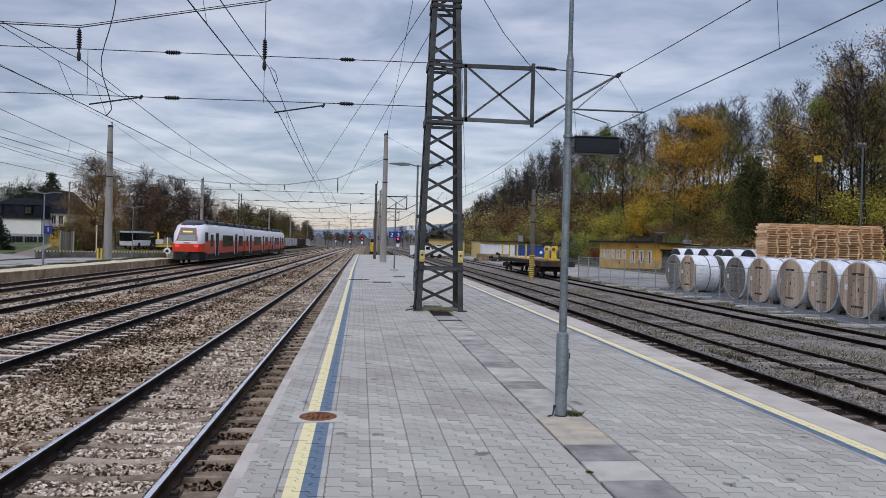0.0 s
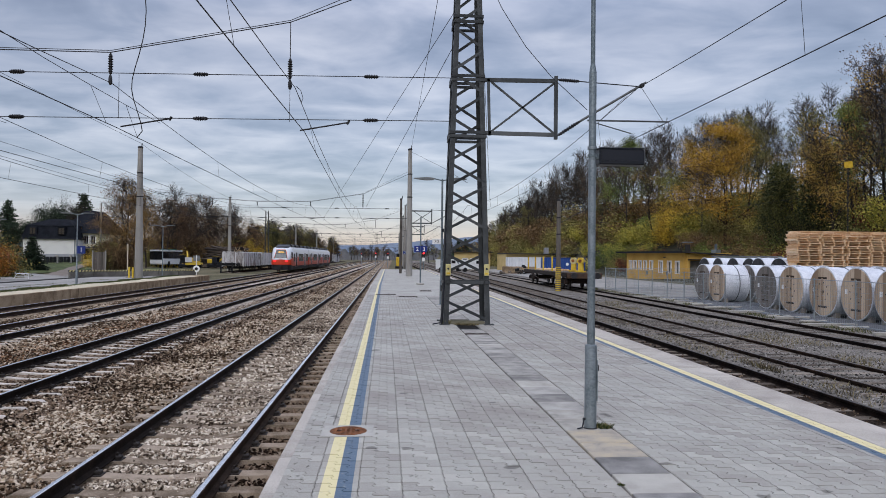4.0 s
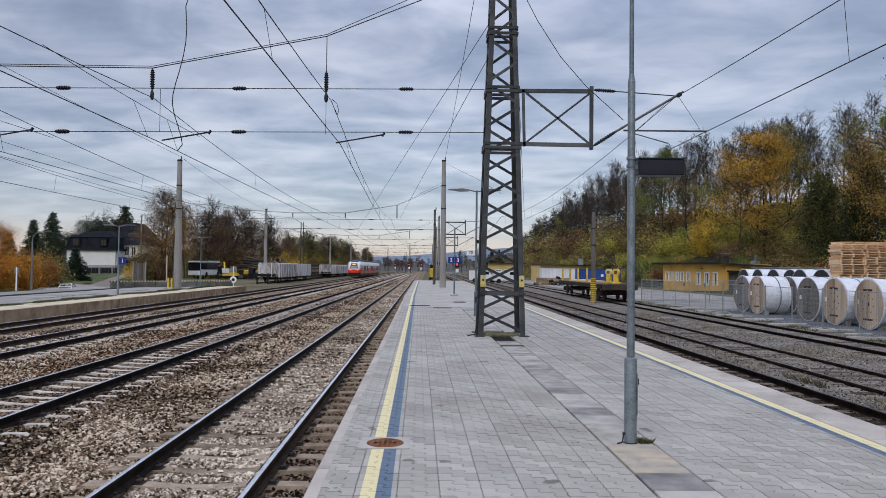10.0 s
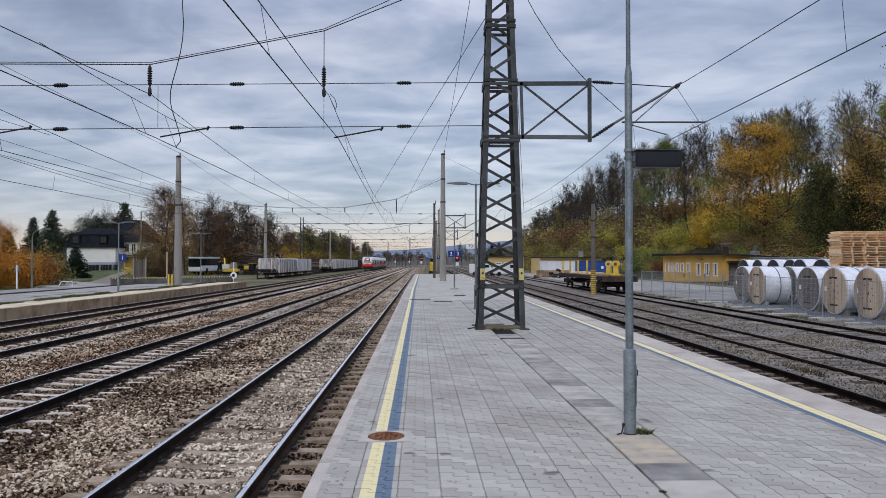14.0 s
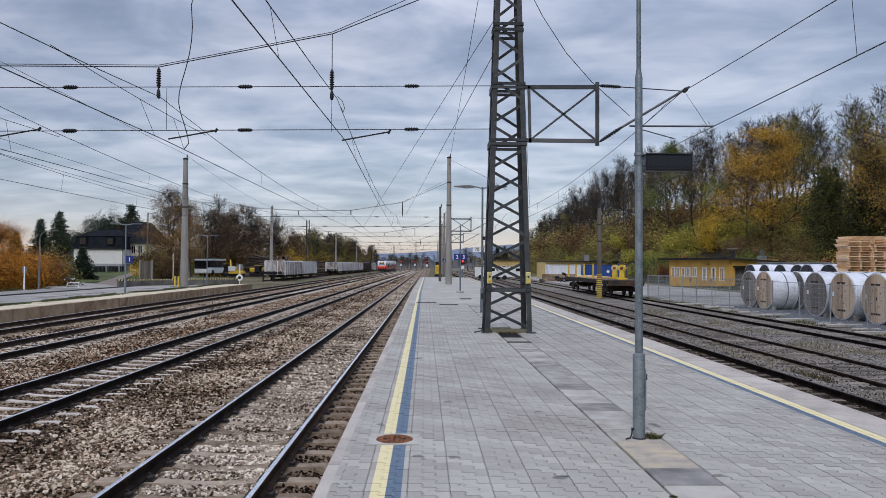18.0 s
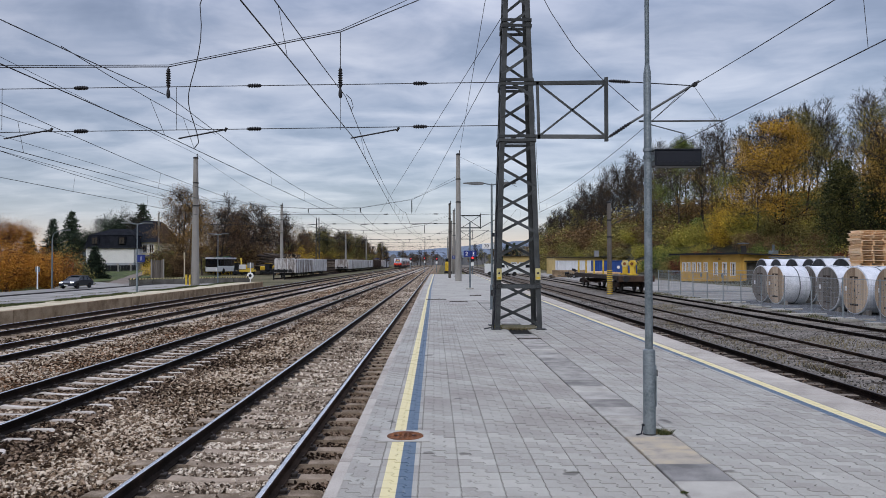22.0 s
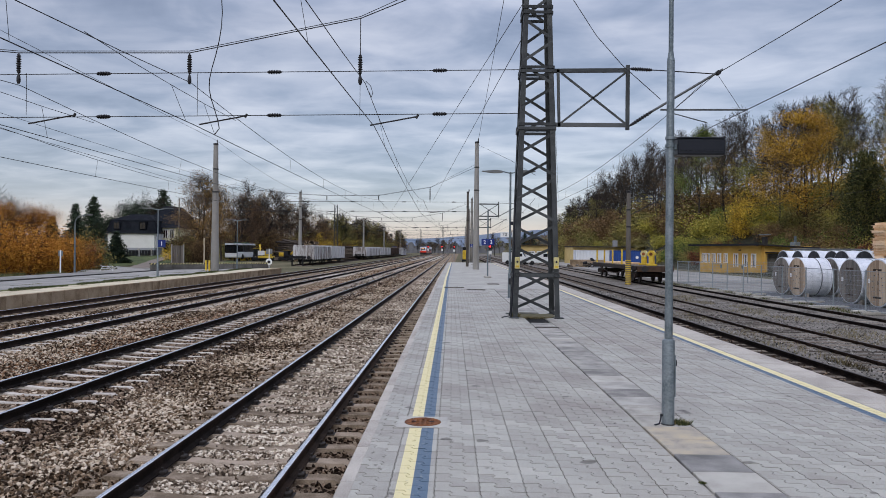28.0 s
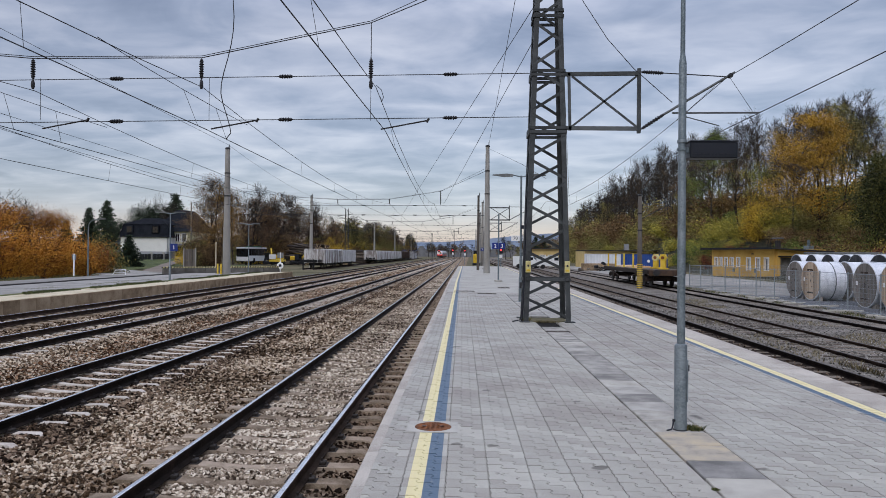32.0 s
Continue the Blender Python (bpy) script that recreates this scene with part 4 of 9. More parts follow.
def manhole(x, y, name, label):
    t = thing(name, (x, y, 0.0), label, "manhole cover")
    fr = Geo()
    n = 32
    hole = 0.188
    top = [(hole * math.cos(2 * math.pi * i / n), hole * math.sin(2 * math.pi * i / n), 0.006) for i in range(n)]
    sq = []
    for i in range(n):
        a = 2 * math.pi * i / n
        k = 0.25 / max(abs(math.cos(a)), abs(math.sin(a)))
        sq.append((k * math.cos(a), k * math.sin(a) * 0.9, 0.006))
    fr.add(top + sq + [(a, b, -0.04) for a, b, c in top] + [(a, b, -0.04) for a, b, c in sq], [q for i in range(n) for q in ((i, (i + 1) % n, n + (i + 1) % n, n + i)[::-1], (n + i, n + (i + 1) % n, 3 * n + (i + 1) % n, 3 * n + i)[::-1], (i, (i + 1) % n, 2 * n + (i + 1) % n, 2 * n + i))])
    part("frame", fr, M["white_concrete"], t, "pale concrete square frame")
    lid = Geo().lathe([(0.184, -0.03), (0.184, 0.004), (0.178, 0.009), (0.150, 0.009), (0.146, 0.005), (0.02, 0.006)], 32)
    for i in range(5):
        for j in range(5):
            px, py = (i - 2) * 0.05, (j - 2) * 0.05
            if math.hypot(px, py) < 0.13:
                lid.box((px, py, 0.008), (0.03, 0.012, 0.006), r=(0, 0, 45 if (i + j) % 2 else -45))
    part("lid", lid, M["rust_lid"], t, "round rusty iron lid")
    for s in (-1, 1):
        part("lifting_slot", Geo().box((s * 0.09, 0, 0.0115), (0.045, 0.02, 0.004)), M["black"], t)
    return t


def grate(x, y, sx, sy):
    t = thing("drain_grate", (x, y, 0.0), "flat iron drain grate set in the paving", "drain grate", "drain grates in the platform")
    f = Geo()
    for s in (-1, 1):
        f.box((s * sx / 2, 0, 0.003), (0.04, sy, 0.02))
        f.box((0, s * sy / 2, 0.003), (sx, 0.04, 0.02))
    part("frame", f, M["rust_frame"], t)
    n = int(sx / 0.06)
    for i in range(n):
        part("bar", Geo().box((-sx / 2 + (i + 0.5) * sx / n, 0, 0.004), (0.03, sy - 0.04, 0.018)), M["rust_frame"], t)

manhole(-0.395, 7.45, "manhole_cover", "rusty round iron manhole lid in a pale square frame")
grate(-0.30, 33.6, 0.9, 0.34)
grate(0.70, 31.7, 0.75, 0.4)
grate(1.70, 37.2, 0.55, 0.7)
grate(1.96, 16.5, 0.5, 0.16)


# ---- masts and poles ----
def insulator(p0, p1, n=6, r=0.055, k=10):
    """A turned string of ribbed sheds between two points, with tapered caps at both ends."""
    p0, p1 = Vector(p0), Vector(p1)
    prof = [(-0.10, 0.22), (-0.02, 0.30), (0.03, 0.72)]
    for i in range(n):
        f, w = 0.06 + 0.88 * i / n, 0.86 if i in (0, n - 1) else 1.0
        prof += [(f + 0.08 / n, 0.56), (f + 0.40 / n, w), (f + 0.50 / n, w), (f + 0.80 / n, 0.56)]
    prof += [(0.97, 0.72), (1.02, 0.30), (1.10, 0.22)]
    d = (p1 - p0).normalized()
    u = d.orthogonal().normalized()
    v = d.cross(u)
    vs = []
    for f, w in prof:
        c = p0.lerp(p1, f)
        vs += [tuple(c + (u * math.cos(a) + v * math.sin(a)) * r * w) for a in (2 * math.pi * i / k for i in range(k))]
    m = len(prof)
    fs = [(j * k + i, j * k + (i + 1) % k, (j + 1) * k + (i + 1) % k, (j + 1) * k + i) for j in range(m - 1) for i in range(k)]
    return Geo().add(vs, fs + [tuple(range(k))[::-1], tuple((m - 1) * k + i for i in range(k))])


def lattice_mast():
    t = thing("lattice_mast", (1.96, 19.35, 0), "tall grey painted steel lattice mast standing on the platform", "catenary mast")

    def half(z):
        return 0.61 - 0.0299 * z

    top = 13.0
    for sx in (-1, 1):
        for sy in (-1, 1):
            g = Geo()
            for w, d in ((0.13, 0.016), (0.016, 0.13)):
                a, b = half(0), half(top)
                g.bar((sx * (a - w / 2), sy * (a - d / 2), 0), (sx * (b - w / 2), sy * (b - d / 2), top), w, d, up=(0, 1, 0))
            part("leg", g, M["mast_steel"], t)
            part("foot_plate", Geo().box((sx * 0.58, sy * 0.58, 0.012), (0.26, 0.26, 0.024), ch=0.005), M["mast_steel"], t)
    step, z, k = 0.60, 0.08, 0
    while z < top - 0.6:
        for f in range(4):
            up = (k + (f // 2) + (f % 2)) % 2
            a, b = half(z + 0.03) - 0.03, half(z + step - 0.06) - 0.03
            u0, u1 = (-a, b) if up else (a, -b)
            oa, ob_ = half(z + 0.03) - 0.005, half(z + step - 0.06) - 0.005
            if f < 2:
                s = -1 if f == 0 else 1
                p0, p1 = (u0, s * oa, z + 0.03), (u1, s * ob_, z + step - 0.06)
                upv = (0, 1, 0)
            else:
                s = -1 if f == 2 else 1
                p0, p1 = (s * oa, u0, z + 0.03), (s * ob_, u1, z + step - 0.06)
                upv = (1, 0, 0)
            g = Geo().bar(p0, p1, 0.075, 0.010, up=upv)
            part("brace", g, M["mast_steel"], t)
        z += step
        k += 1
    for z in (1.1, 4.95, 5.05, 6.45, 6.55, 8.0, 8.15, 11.0):
        h = half(z) + 0.02
        g = Geo()
        for s in (-1, 1):
            g.box((0, s * h, z), (2 * h, 0.02, 0.08), ch=0.003)
            g.box((s * h, 0, z), (0.02, 2 * h, 0.08), ch=0.003)
        part("collar", g, M["mast_steel"], t)
    for s in (-1, 1):
        x = s * (half(1.43) - 0.065)
        b = part("warning_box", Geo().box((x, -half(1.43) - 0.045, 1.43), (0.13, 0.08, 0.30), ch=0.012), M["yellow_pale"], t, "pale yellow metal box")
        part("socket", Geo().cyl((x, -half(1.43) - 0.085, 1.46), (x, -half(1.43) - 0.094, 1.46), 0.028, n=12), M["black"], b)
        part("rim", Geo().box((x, -half(1.43) - 0.088, 1.34), (0.09, 0.008, 0.05), ch=0.002), M["yellow"], b)
        part("cable_ring", Geo().tube([(x + 0.06 * math.cos(a * 0.7), -half(1.15) - 0.05, 1.12 + 0.05 * math.sin(a * 0.7)) for a in range(10)], 0.009, 5), M["dark_steel"], t)
    part("cable", Geo().tube([(-0.66, -0.63, 0.0), (-0.63, -0.61, 0.5), (-0.60, -0.60, 1.2), (-0.57, -0.58, 3.0)], 0.022), M["black"], t, "black earthing cable")
    part("grounding_wire", Geo().tube([(-0.9, -0.66, 0.02), (-0.70, -0.64, 0.06), (-0.66, -0.63, 0.3)], 0.016), M["black"], t)
    part("base_patch", Geo().box((0.05, 0.05, 0.006), (1.0, 1.0, 0.016)), M["moss"], t, "mossy soil patch between the feet")
    # bracket frame for the siding
    f = part("bracket", Geo().bar((0.40, -0.35, 6.47), (2.40, -0.35, 6.49), 0.08, 0.10), M["bracket"], t, "grey rectangular bracket frame")
    part("bracket_bar", Geo().bar((0.42, -0.35, 5.06), (2.40, -0.35, 5.05), 0.08, 0.10), M["bracket"], f)
    part("bracket_bar", Geo().bar((0.58, -0.35, 5.0), (0.54, -0.35, 6.5), 0.07, 0.08), M["bracket"], f)
    part("bracket_bar", Geo().bar((2.36, -0.35, 4.93), (2.36, -0.35, 6.62), 0.09, 0.09), M["bracket"], f)
    part("bracket_stay", Geo().bar((0.62, -0.35, 5.1), (2.30, -0.35, 6.42), 0.05, 0.05), M["bracket"], f)
    part("bracket_stay", Geo().bar((0.62, -0.35, 6.42), (2.30, -0.35, 5.1), 0.05, 0.05), M["bracket"], f)
    c = part("cantilever", Geo().cyl((3.0, -0.35, 5.42), (4.82, -0.35, 6.52), 0.032, n=8), M["bracket"], t, "steel cantilever arm over the siding")
    part("insulator", insulator((2.44, -0.35, 6.53), (2.98, -0.35, 6.50), 8), M["insulator_grey"], c)
    part("insulator", insulator((2.44, -0.35, 5.05), (3.0, -0.35, 5.42), 8), M["insulator_grey"], c)
    part("top_stay", Geo().cyl((2.98, -0.35, 6.50), (4.68, -0.35, 6.40), 0.014, n=6), M["wire"], c)
    part("registration_arm", Geo().cyl((3.22, -0.35, 5.46), (5.45, -0.35, 5.47), 0.024, n=8), M["bracket"], c)
    part("steady_arm", Geo().cyl((3.5, -0.35, 5.38), (4.42, -0.35, 5.13), 0.014, n=6), M["bracket"], c)
    part("dropper", Geo().cyl((4.68, -0.35, 6.40), (5.30, -0.35, 5.47), 0.006, n=5), M["wire"], c)
    part("dropper", Geo().cyl((3.55, -0.35, 5.46), (4.30, -0.35, 6.15), 0.006, n=5), M["wire"], c)
    part("bolt", Geo().cyl((4.70, -0.42, 6.43), (4.70, -0.28, 6.43), 0.06, n=8), M["dark_steel"], c)
    return t


def display_pole():
    t = thing("display_pole", (2.09, 7.5, 0), "galvanised steel pole on the platform carrying a small black display", "pole")
    part("lower_tube", Geo().lathe([(0.062, 0.0), (0.062, 0.845), (0.058, 0.862), (0.041, 0.872)], 20), M["galv"], t)
    part("pole_tube", Geo().lathe([(0.040, 0.86), (0.038, 3.69), (0.034, 3.72), (0.024, 3.78)], 18), M["galv"], t)
    part("top_tube", Geo().lathe([(0.024, 3.76), (0.021, 6.2)], 14), M["galv"], t)
    part("access_door", Geo().box((0.058, -0.018, 0.50), (0.012, 0.05, 0.42), ch=0.004), M["galv"], t)
    part("hinge", Geo().cyl((0.066, -0.03, 0.60), (0.066, -0.03, 0.66), 0.012, n=8), M["dark_steel"], t)
    part("base_collar", Geo().lathe([(0.072, 0.0), (0.070, 0.012), (0.063, 0.016)], 20), M["dark_steel"], t)
    part("earthing_cable", Geo().tube([(-0.062, -0.01, 0.10), (-0.075, -0.02, 0.105), (-0.082, -0.03, 0.06), (-0.10, -0.05, 0.02), (-0.15, -0.06, 0.012)], 0.008, 6), M["black"], t, "black cable loop at the foot")
    part("bolt", Geo().cyl((-0.055, -0.012, 0.10), (-0.082, -0.012, 0.10), 0.014, n=8), M["dark_steel"], t)
    d = part("display", Geo().box((0.30, 0.02, 2.815), (0.48, 0.16, 0.165), ch=0.012), M["black"], t, "small black display housing")
    part("screen", Geo().box((0.30, -0.062, 2.822), (0.44, 0.006, 0.10)), M["screen"], d)
    part("hood", Geo().box((0.30, 0.018, 2.902), (0.484, 0.168, 0.012), ch=0.004), M["black"], d)
    part("display_bracket", Geo().box((0.05, 0.0, 2.815), (0.06, 0.06, 0.06), ch=0.006), M["galv"], d)
    part("clamp", Geo().cyl((0, 0, 2.81), (0, 0, 2.84), 0.05, n=16), M["galv"], t)
    part("clamp", Geo().cyl((0, 0, 2.89), (0, 0, 2.92), 0.05, n=16), M["galv"], t)
    return t


def tuft(name, x, y, z, n, spread_r, h, mat, seed, label):
    r = np.random.default_rng(seed)
    a, d = r.uniform(0, 2 * np.pi, n), spread_r * np.sqrt(r.random(n))
    return solid(name, blades_mesh(name, x + d * np.cos(a), y + d * np.sin(a) * 0.7, np.full(n, z), h * r.uniform(0.4, 1.0, n), mat, seed + 1, 0.8), None, label, "weed", "weeds in the joints")


def lamp_pole(x, y, z, h, arms, label, r=0.045):
    """arms: list of (length along x, head length)."""
    t = thing("platform_lamp", (x, y, z), label, "street lamp", "platform lamps")
    part("pole_tube", Geo().lathe([(r * 1.5, 0), (r * 1.5, 0.9), (r, 0.93), (r * 0.75, h)], 12), M["galv"], t)
    part("base_plate", Geo().box((0, 0, 0.012), (0.22, 0.22, 0.024), ch=0.004), M["galv"], t)
    for ln_, hd in arms:
        s = 1 if ln_ > 0 else -1
        a = part("arm", Geo().cyl((0, 0, h - 0.05), (ln_, 0, h + 0.02), 0.022, n=8), M["galv"], t)
        g = Geo().prism([(ln_, h - 0.03), (ln_ + s * hd * 0.4, h - 0.045), (ln_ + s * hd, h + 0.01), (ln_ + s * hd, h + 0.03), (ln_ + s * hd * 0.3, h + 0.065), (ln_, h + 0.04)][::s], "y", -0.09, 0.09)
        part("lamp_head", g, M["mast_light"], a)
    return t


def concrete_pole(x, y, z, h, r0, r1, label, mat="pole_concrete"):
    t = thing("concrete_mast", (x, y, z), label, "catenary mast", "masts along the tracks")
    part("shaft", Geo().lathe([(r0, 0), (r1, h)], 14), M[mat], t)
    part("cap", Geo().lathe([(r1 * 1.15, h - 0.12), (r1 * 1.15, h), (r1 * 0.5, h + 0.05)], 12), M["dark_steel"], t)
    for i, zz in enumerate((h * 0.62, h * 0.80)):
        k = r0 + (r1 - r0) * zz / h
        part("clamp", Geo().lathe([(k + 0.025, zz - 0.05), (k + 0.025, zz + 0.05)], 14), M["dark_steel"], t)
    part("top_insulator", insulator((0.12, 0, h), (0.12, 0, h + 0.3), 3, 0.06), M["insulator_grey"], t)
    return t


def bracket_arm(t, side, z0, z1, reach):
    f = part("bracket", Geo().bar((side * 0.2, 0, z1), (side * reach, 0, z1), 0.08, 0.1), M["mast_steel"], t, "steel bracket frame")
    part("bracket_bar", Geo().bar((side * 0.2, 0, z0), (side * reach, 0, z0), 0.08, 0.1), M["mast_steel"], f)
    part("bracket_bar", Geo().bar((side * reach, 0, z0 - 0.1), (side * reach, 0, z1 + 0.2), 0.09, 0.09), M["mast_steel"], f)
    part("bracket_stay", Geo().bar((side * 0.3, 0, z0), (side * reach, 0, z1), 0.05, 0.05), M["mast_steel"], f)
    part("bracket_stay", Geo().bar((side * 0.3, 0, z1), (side * reach, 0, z0), 0.05, 0.05), M["mast_steel"], f)
    part("cantilever", Geo().cyl((side * reach, 0, z0), (side * (reach + 2.2), 0, z1 + 0.1), 0.04, n=6), M["mast_light"], f)
    part("top_stay", Geo().cyl((side * reach, 0, z1 + 0.1), (side * (reach + 2.2), 0, z1 + 0.05), 0.02, n=6), M["wire"], f)


def lattice_post(x, y, z, h, w, label):
    t = thing("lattice_mast", (x, y, z), label, "catenary mast", "masts along the tracks")
    for sx in (-1, 1):
        for sy in (-1, 1):
            part("leg", Geo().bar((sx * w / 2, sy * w / 2, 0), (sx * w * 0.35, sy * w * 0.35, h), 0.08, 0.08), M["mast_steel"], t)
    zz, k = 0.2, 0
    while zz < h - 1.0:
        for s in (-1, 1):
            u = w / 2 * (1 - 0.3 * zz / h)
            a, b = (-u, u) if k % 2 else (u, -u)
            part("brace", Geo().bar((a, s * u, zz), (b, s * u, zz + 0.9), 0.06, 0.02), M["mast_steel"], t)
        zz += 0.9
        k += 1
    return t


lattice_mast()
display_pole()
tuft("weed_tuft", 2.225, 7.50, 0.005, 130, 0.09, 0.06, M["grass_blade"], 5, "small green weed growing at the foot of the pole")
tuft("weed_tuft", 1.40, 18.85, 0.005, 120, 0.12, 0.14, M["grass_blade"], 6, "small weed at the foot of the lattice mast")
tuft("weed_tuft", 1.95, 18.72, 0.005, 160, 0.35, 0.06, M["dry_blade"], 7, "dry moss and weeds under the lattice mast")
tuft("weed_tuft", 1.82, 5.65, 0.004, 40, 0.035, 0.018, M["grass_blade"], 8, "tiny weeds in the joint beside the slabs")

pl = lamp_pole(1.80, 26.4, 0, 4.62, [(-0.30, 0.75), (0.35, 0.55)], "slim grey platform lamp post with two thin lamp heads")
part("display", Geo().box((0.12, -0.02, 2.74), (0.24, 0.16, 0.13), ch=0.01), M["black"], pl, "small black display box")
for s, txt in ((-1, "70"), (1, "7")):
    b = part("number_board", Geo().box((s * (0.20 if s < 0 else 0.16), -0.05, 2.33), (0.31 if s < 0 else 0.2, 0.02, 0.20), ch=0.004), M["white"], pl, "white board with a black speed number")
    lettering("number", txt, 0.17, M["black"], b, pose(s * (0.20 if s < 0 else 0.16), -0.062, 2.325, 90, 0, 0))
part("control_box", Geo().box((0.02, -0.06, 0.62), (0.12, 0.10, 0.22), ch=0.01), M["dark_steel"], pl)

sp = thing("platform_sign", (1.75, 45.8, 0), "blue platform number signs two and three on a thin pole", "sign")
part("pole_tube", Geo().lathe([(0.05, 0), (0.045, 4.3)], 10), M["galv"], sp)
for s, txt in ((-1, "2"), (1, "3")):
    b = part("sign_panel", Geo().box((s * 0.21, -0.06, 2.26), (0.40, 0.04, 0.40), ch=0.006), M["sign_blue"], sp, "square blue panel with a white number")
    lettering("number", txt, 0.34, M["white"], b, pose(s * 0.21, -0.084, 2.25, 90, 0, 0))
part("base_plate", Geo().box((0, 0, 0.05), (0.5, 0.5, 0.1), ch=0.02), M["white_concrete"], sp)
copy_thing(sp, pose(1.55, 84, 0))

cp = concrete_pole(1.43, 64.65, 0, 11.5, 0.30, 0.17, "tall grey spun-concrete catenary mast on the platform")
bracket_arm(cp, 1, 4.8, 5.9, 2.0)
concrete_pole(0.77, 76.0, 0, 7.9, 0.15, 0.11, "dark brown wooden pole on the platform", "pole_brown")
cp2 = concrete_pole(2.12, 97.0, 0, 11.0, 0.28, 0.16, "tall grey concrete mast at the platform end")
bracket_arm(cp2, 1, 4.8, 5.9, 2.0)
for y in (118, 150, 200, 260):
    concrete_pole(1.9, y, -0.8, 11.0, 0.28, 0.16, "grey concrete mast far along the tracks")
concrete_pole(-20.95, 60.8, -0.25, 10.9, 0.34, 0.19, "tall pale spun-concrete mast on the low platform")
concrete_pole(-24.7, 110, -0.8, 11.3, 0.30, 0.18, "grey concrete mast behind the goods wagons")
lattice_post(-24.4, 140, -0.8, 11.2, 0.7, "narrow dark lattice mast behind the goods wagons")
for y in (185, 235, 300):
    concrete_pole(-25.0, y, -0.8, 10.5, 0.28, 0.16, "grey concrete mast far along the siding")
for x, y in ((-5.0, 210), (-13.6, 250), (4.3, 190), (-9.4, 320)):
    lattice_post(x, y, -0.8, 9.5, 0.5, "thin far lattice mast between the tracks")
hp = concrete_pole(12.2, 52.4, -0.68, 6.8, 0.20, 0.13, "dark weathered mast with a yellow and black warning foot", "pole_brown")
for i in range(13):
    g = Geo().lathe([(0.212, 0.05 + i * 0.14), (0.210, 0.11 + i * 0.14)], 14)
    part("warning_band", g, M["yellow"], hp)
part("bracket_arm", Geo().cyl((0, 0, 6.1), (2.6, 0, 6.4), 0.03, n=6), M["mast_steel"], hp)
part("bracket_arm", Geo().cyl((0, 0, 5.0), (2.6, 0, 6.4), 0.03, n=6), M["mast_steel"], hp)


# ---- overhead line ----
def wire(name, pts, r, label, parent=None):
    g = Geo().tube(pts, r, 5)
    if parent:
        return part(name, g, M["wire"], parent)
    return solid(name, g, M["wire"], label, "overhead wire", "overhead wires")


def sag(a, b, drop, n=12):
    a, b = Vector(a), Vector(b)
    return [a.lerp(b, i / n) - Vector((0, 0, 4 * drop * (i / n) * (1 - i / n))) for i in range(n + 1)]


SUPPORTS = [-28, 19.4, 64.6, 110, 160, 210, 270, 340]


def catenary(x, contact=5.07, mess=6.22, stagger=0.22, label="contact and carrying wires over a track", bend=0.0, first=0.8, stitch=True):
    """Carrying wire, droppers and contact wire; stitch adds the short rope that hangs below the carrying wire at a support."""
    t = thing("overhead_line", (0, 0, 0), label, "overhead wire", "overhead lines")
    for i, (y0, y1) in enumerate(zip(SUPPORTS, SUPPORTS[1:])):
        s0, s1 = stagger * (-1) ** (i + 1) * (1.6 if i == 0 else 1.0), stagger * (-1) ** i
        x0, x1 = x, x + (bend if i else 0.0)
        if i > 1:
            x0 = x + bend
        c = sag((x0 + s0, y0, contact), (x1 + s1, y1, contact), 0.07, 8)
        wire("contact_wire", c, 0.011 if y0 < 60 else 0.016, "", t)
        m = sag((x0, y0, mess), (x1, y1, mess), first if i == 0 else 0.75)
        wire("carrying_wire", m, 0.010 if y0 < 60 else 0.015, "", t)
        if y0 < 160:
            for k in range(1 if i else 2, 12, 2):
                p = m[k]
                f = k / 12
                if stitch and abs(p.y - 19.4) < 4.5:
                    continue
                wire("dropper", [p, (x0 + s0 + (x1 + s1 - x0 - s0) * f, p.y, contact - 0.28 * f * (1 - f))], 0.005, "", t)
    if stitch:
        lo, hi = mess - 0.26, mess - 0.36
        wire("stitch_rope", [(x, 13.9, lo - 0.03), (x, 15.8, hi + 0.02), (x, 18.1, hi), (x, 20.4, hi), (x, 23.3, lo - 0.06)], 0.008, "", t)
        for ya, yb in ((18.1, 18.8), (20.4, 21.0)):
            wire("dropper", [(x, ya, hi), (x + stagger * 0.9, yb, contact)], 0.006, "", t)
    return t


catenary(-2.62, contact=5.05, stagger=0.26, bend=-0.72, first=0.68, stitch=False, label="contact and carrying wires over the platform track")
catenary(-7.36, stagger=0.12, label="contact and carrying wires over the second track")
catenary(-12.05, contact=4.97, mess=6.13, stagger=-0.2, label="contact and carrying wires over the third track")
catenary(-15.7, contact=4.84, mess=6.06, stagger=-0.2, label="contact and carrying wires over the low platform track")
catenary(6.68, contact=5.18, mess=6.45, stagger=0.15, first=0.47, stitch=False, label="contact and carrying wires over the siding")


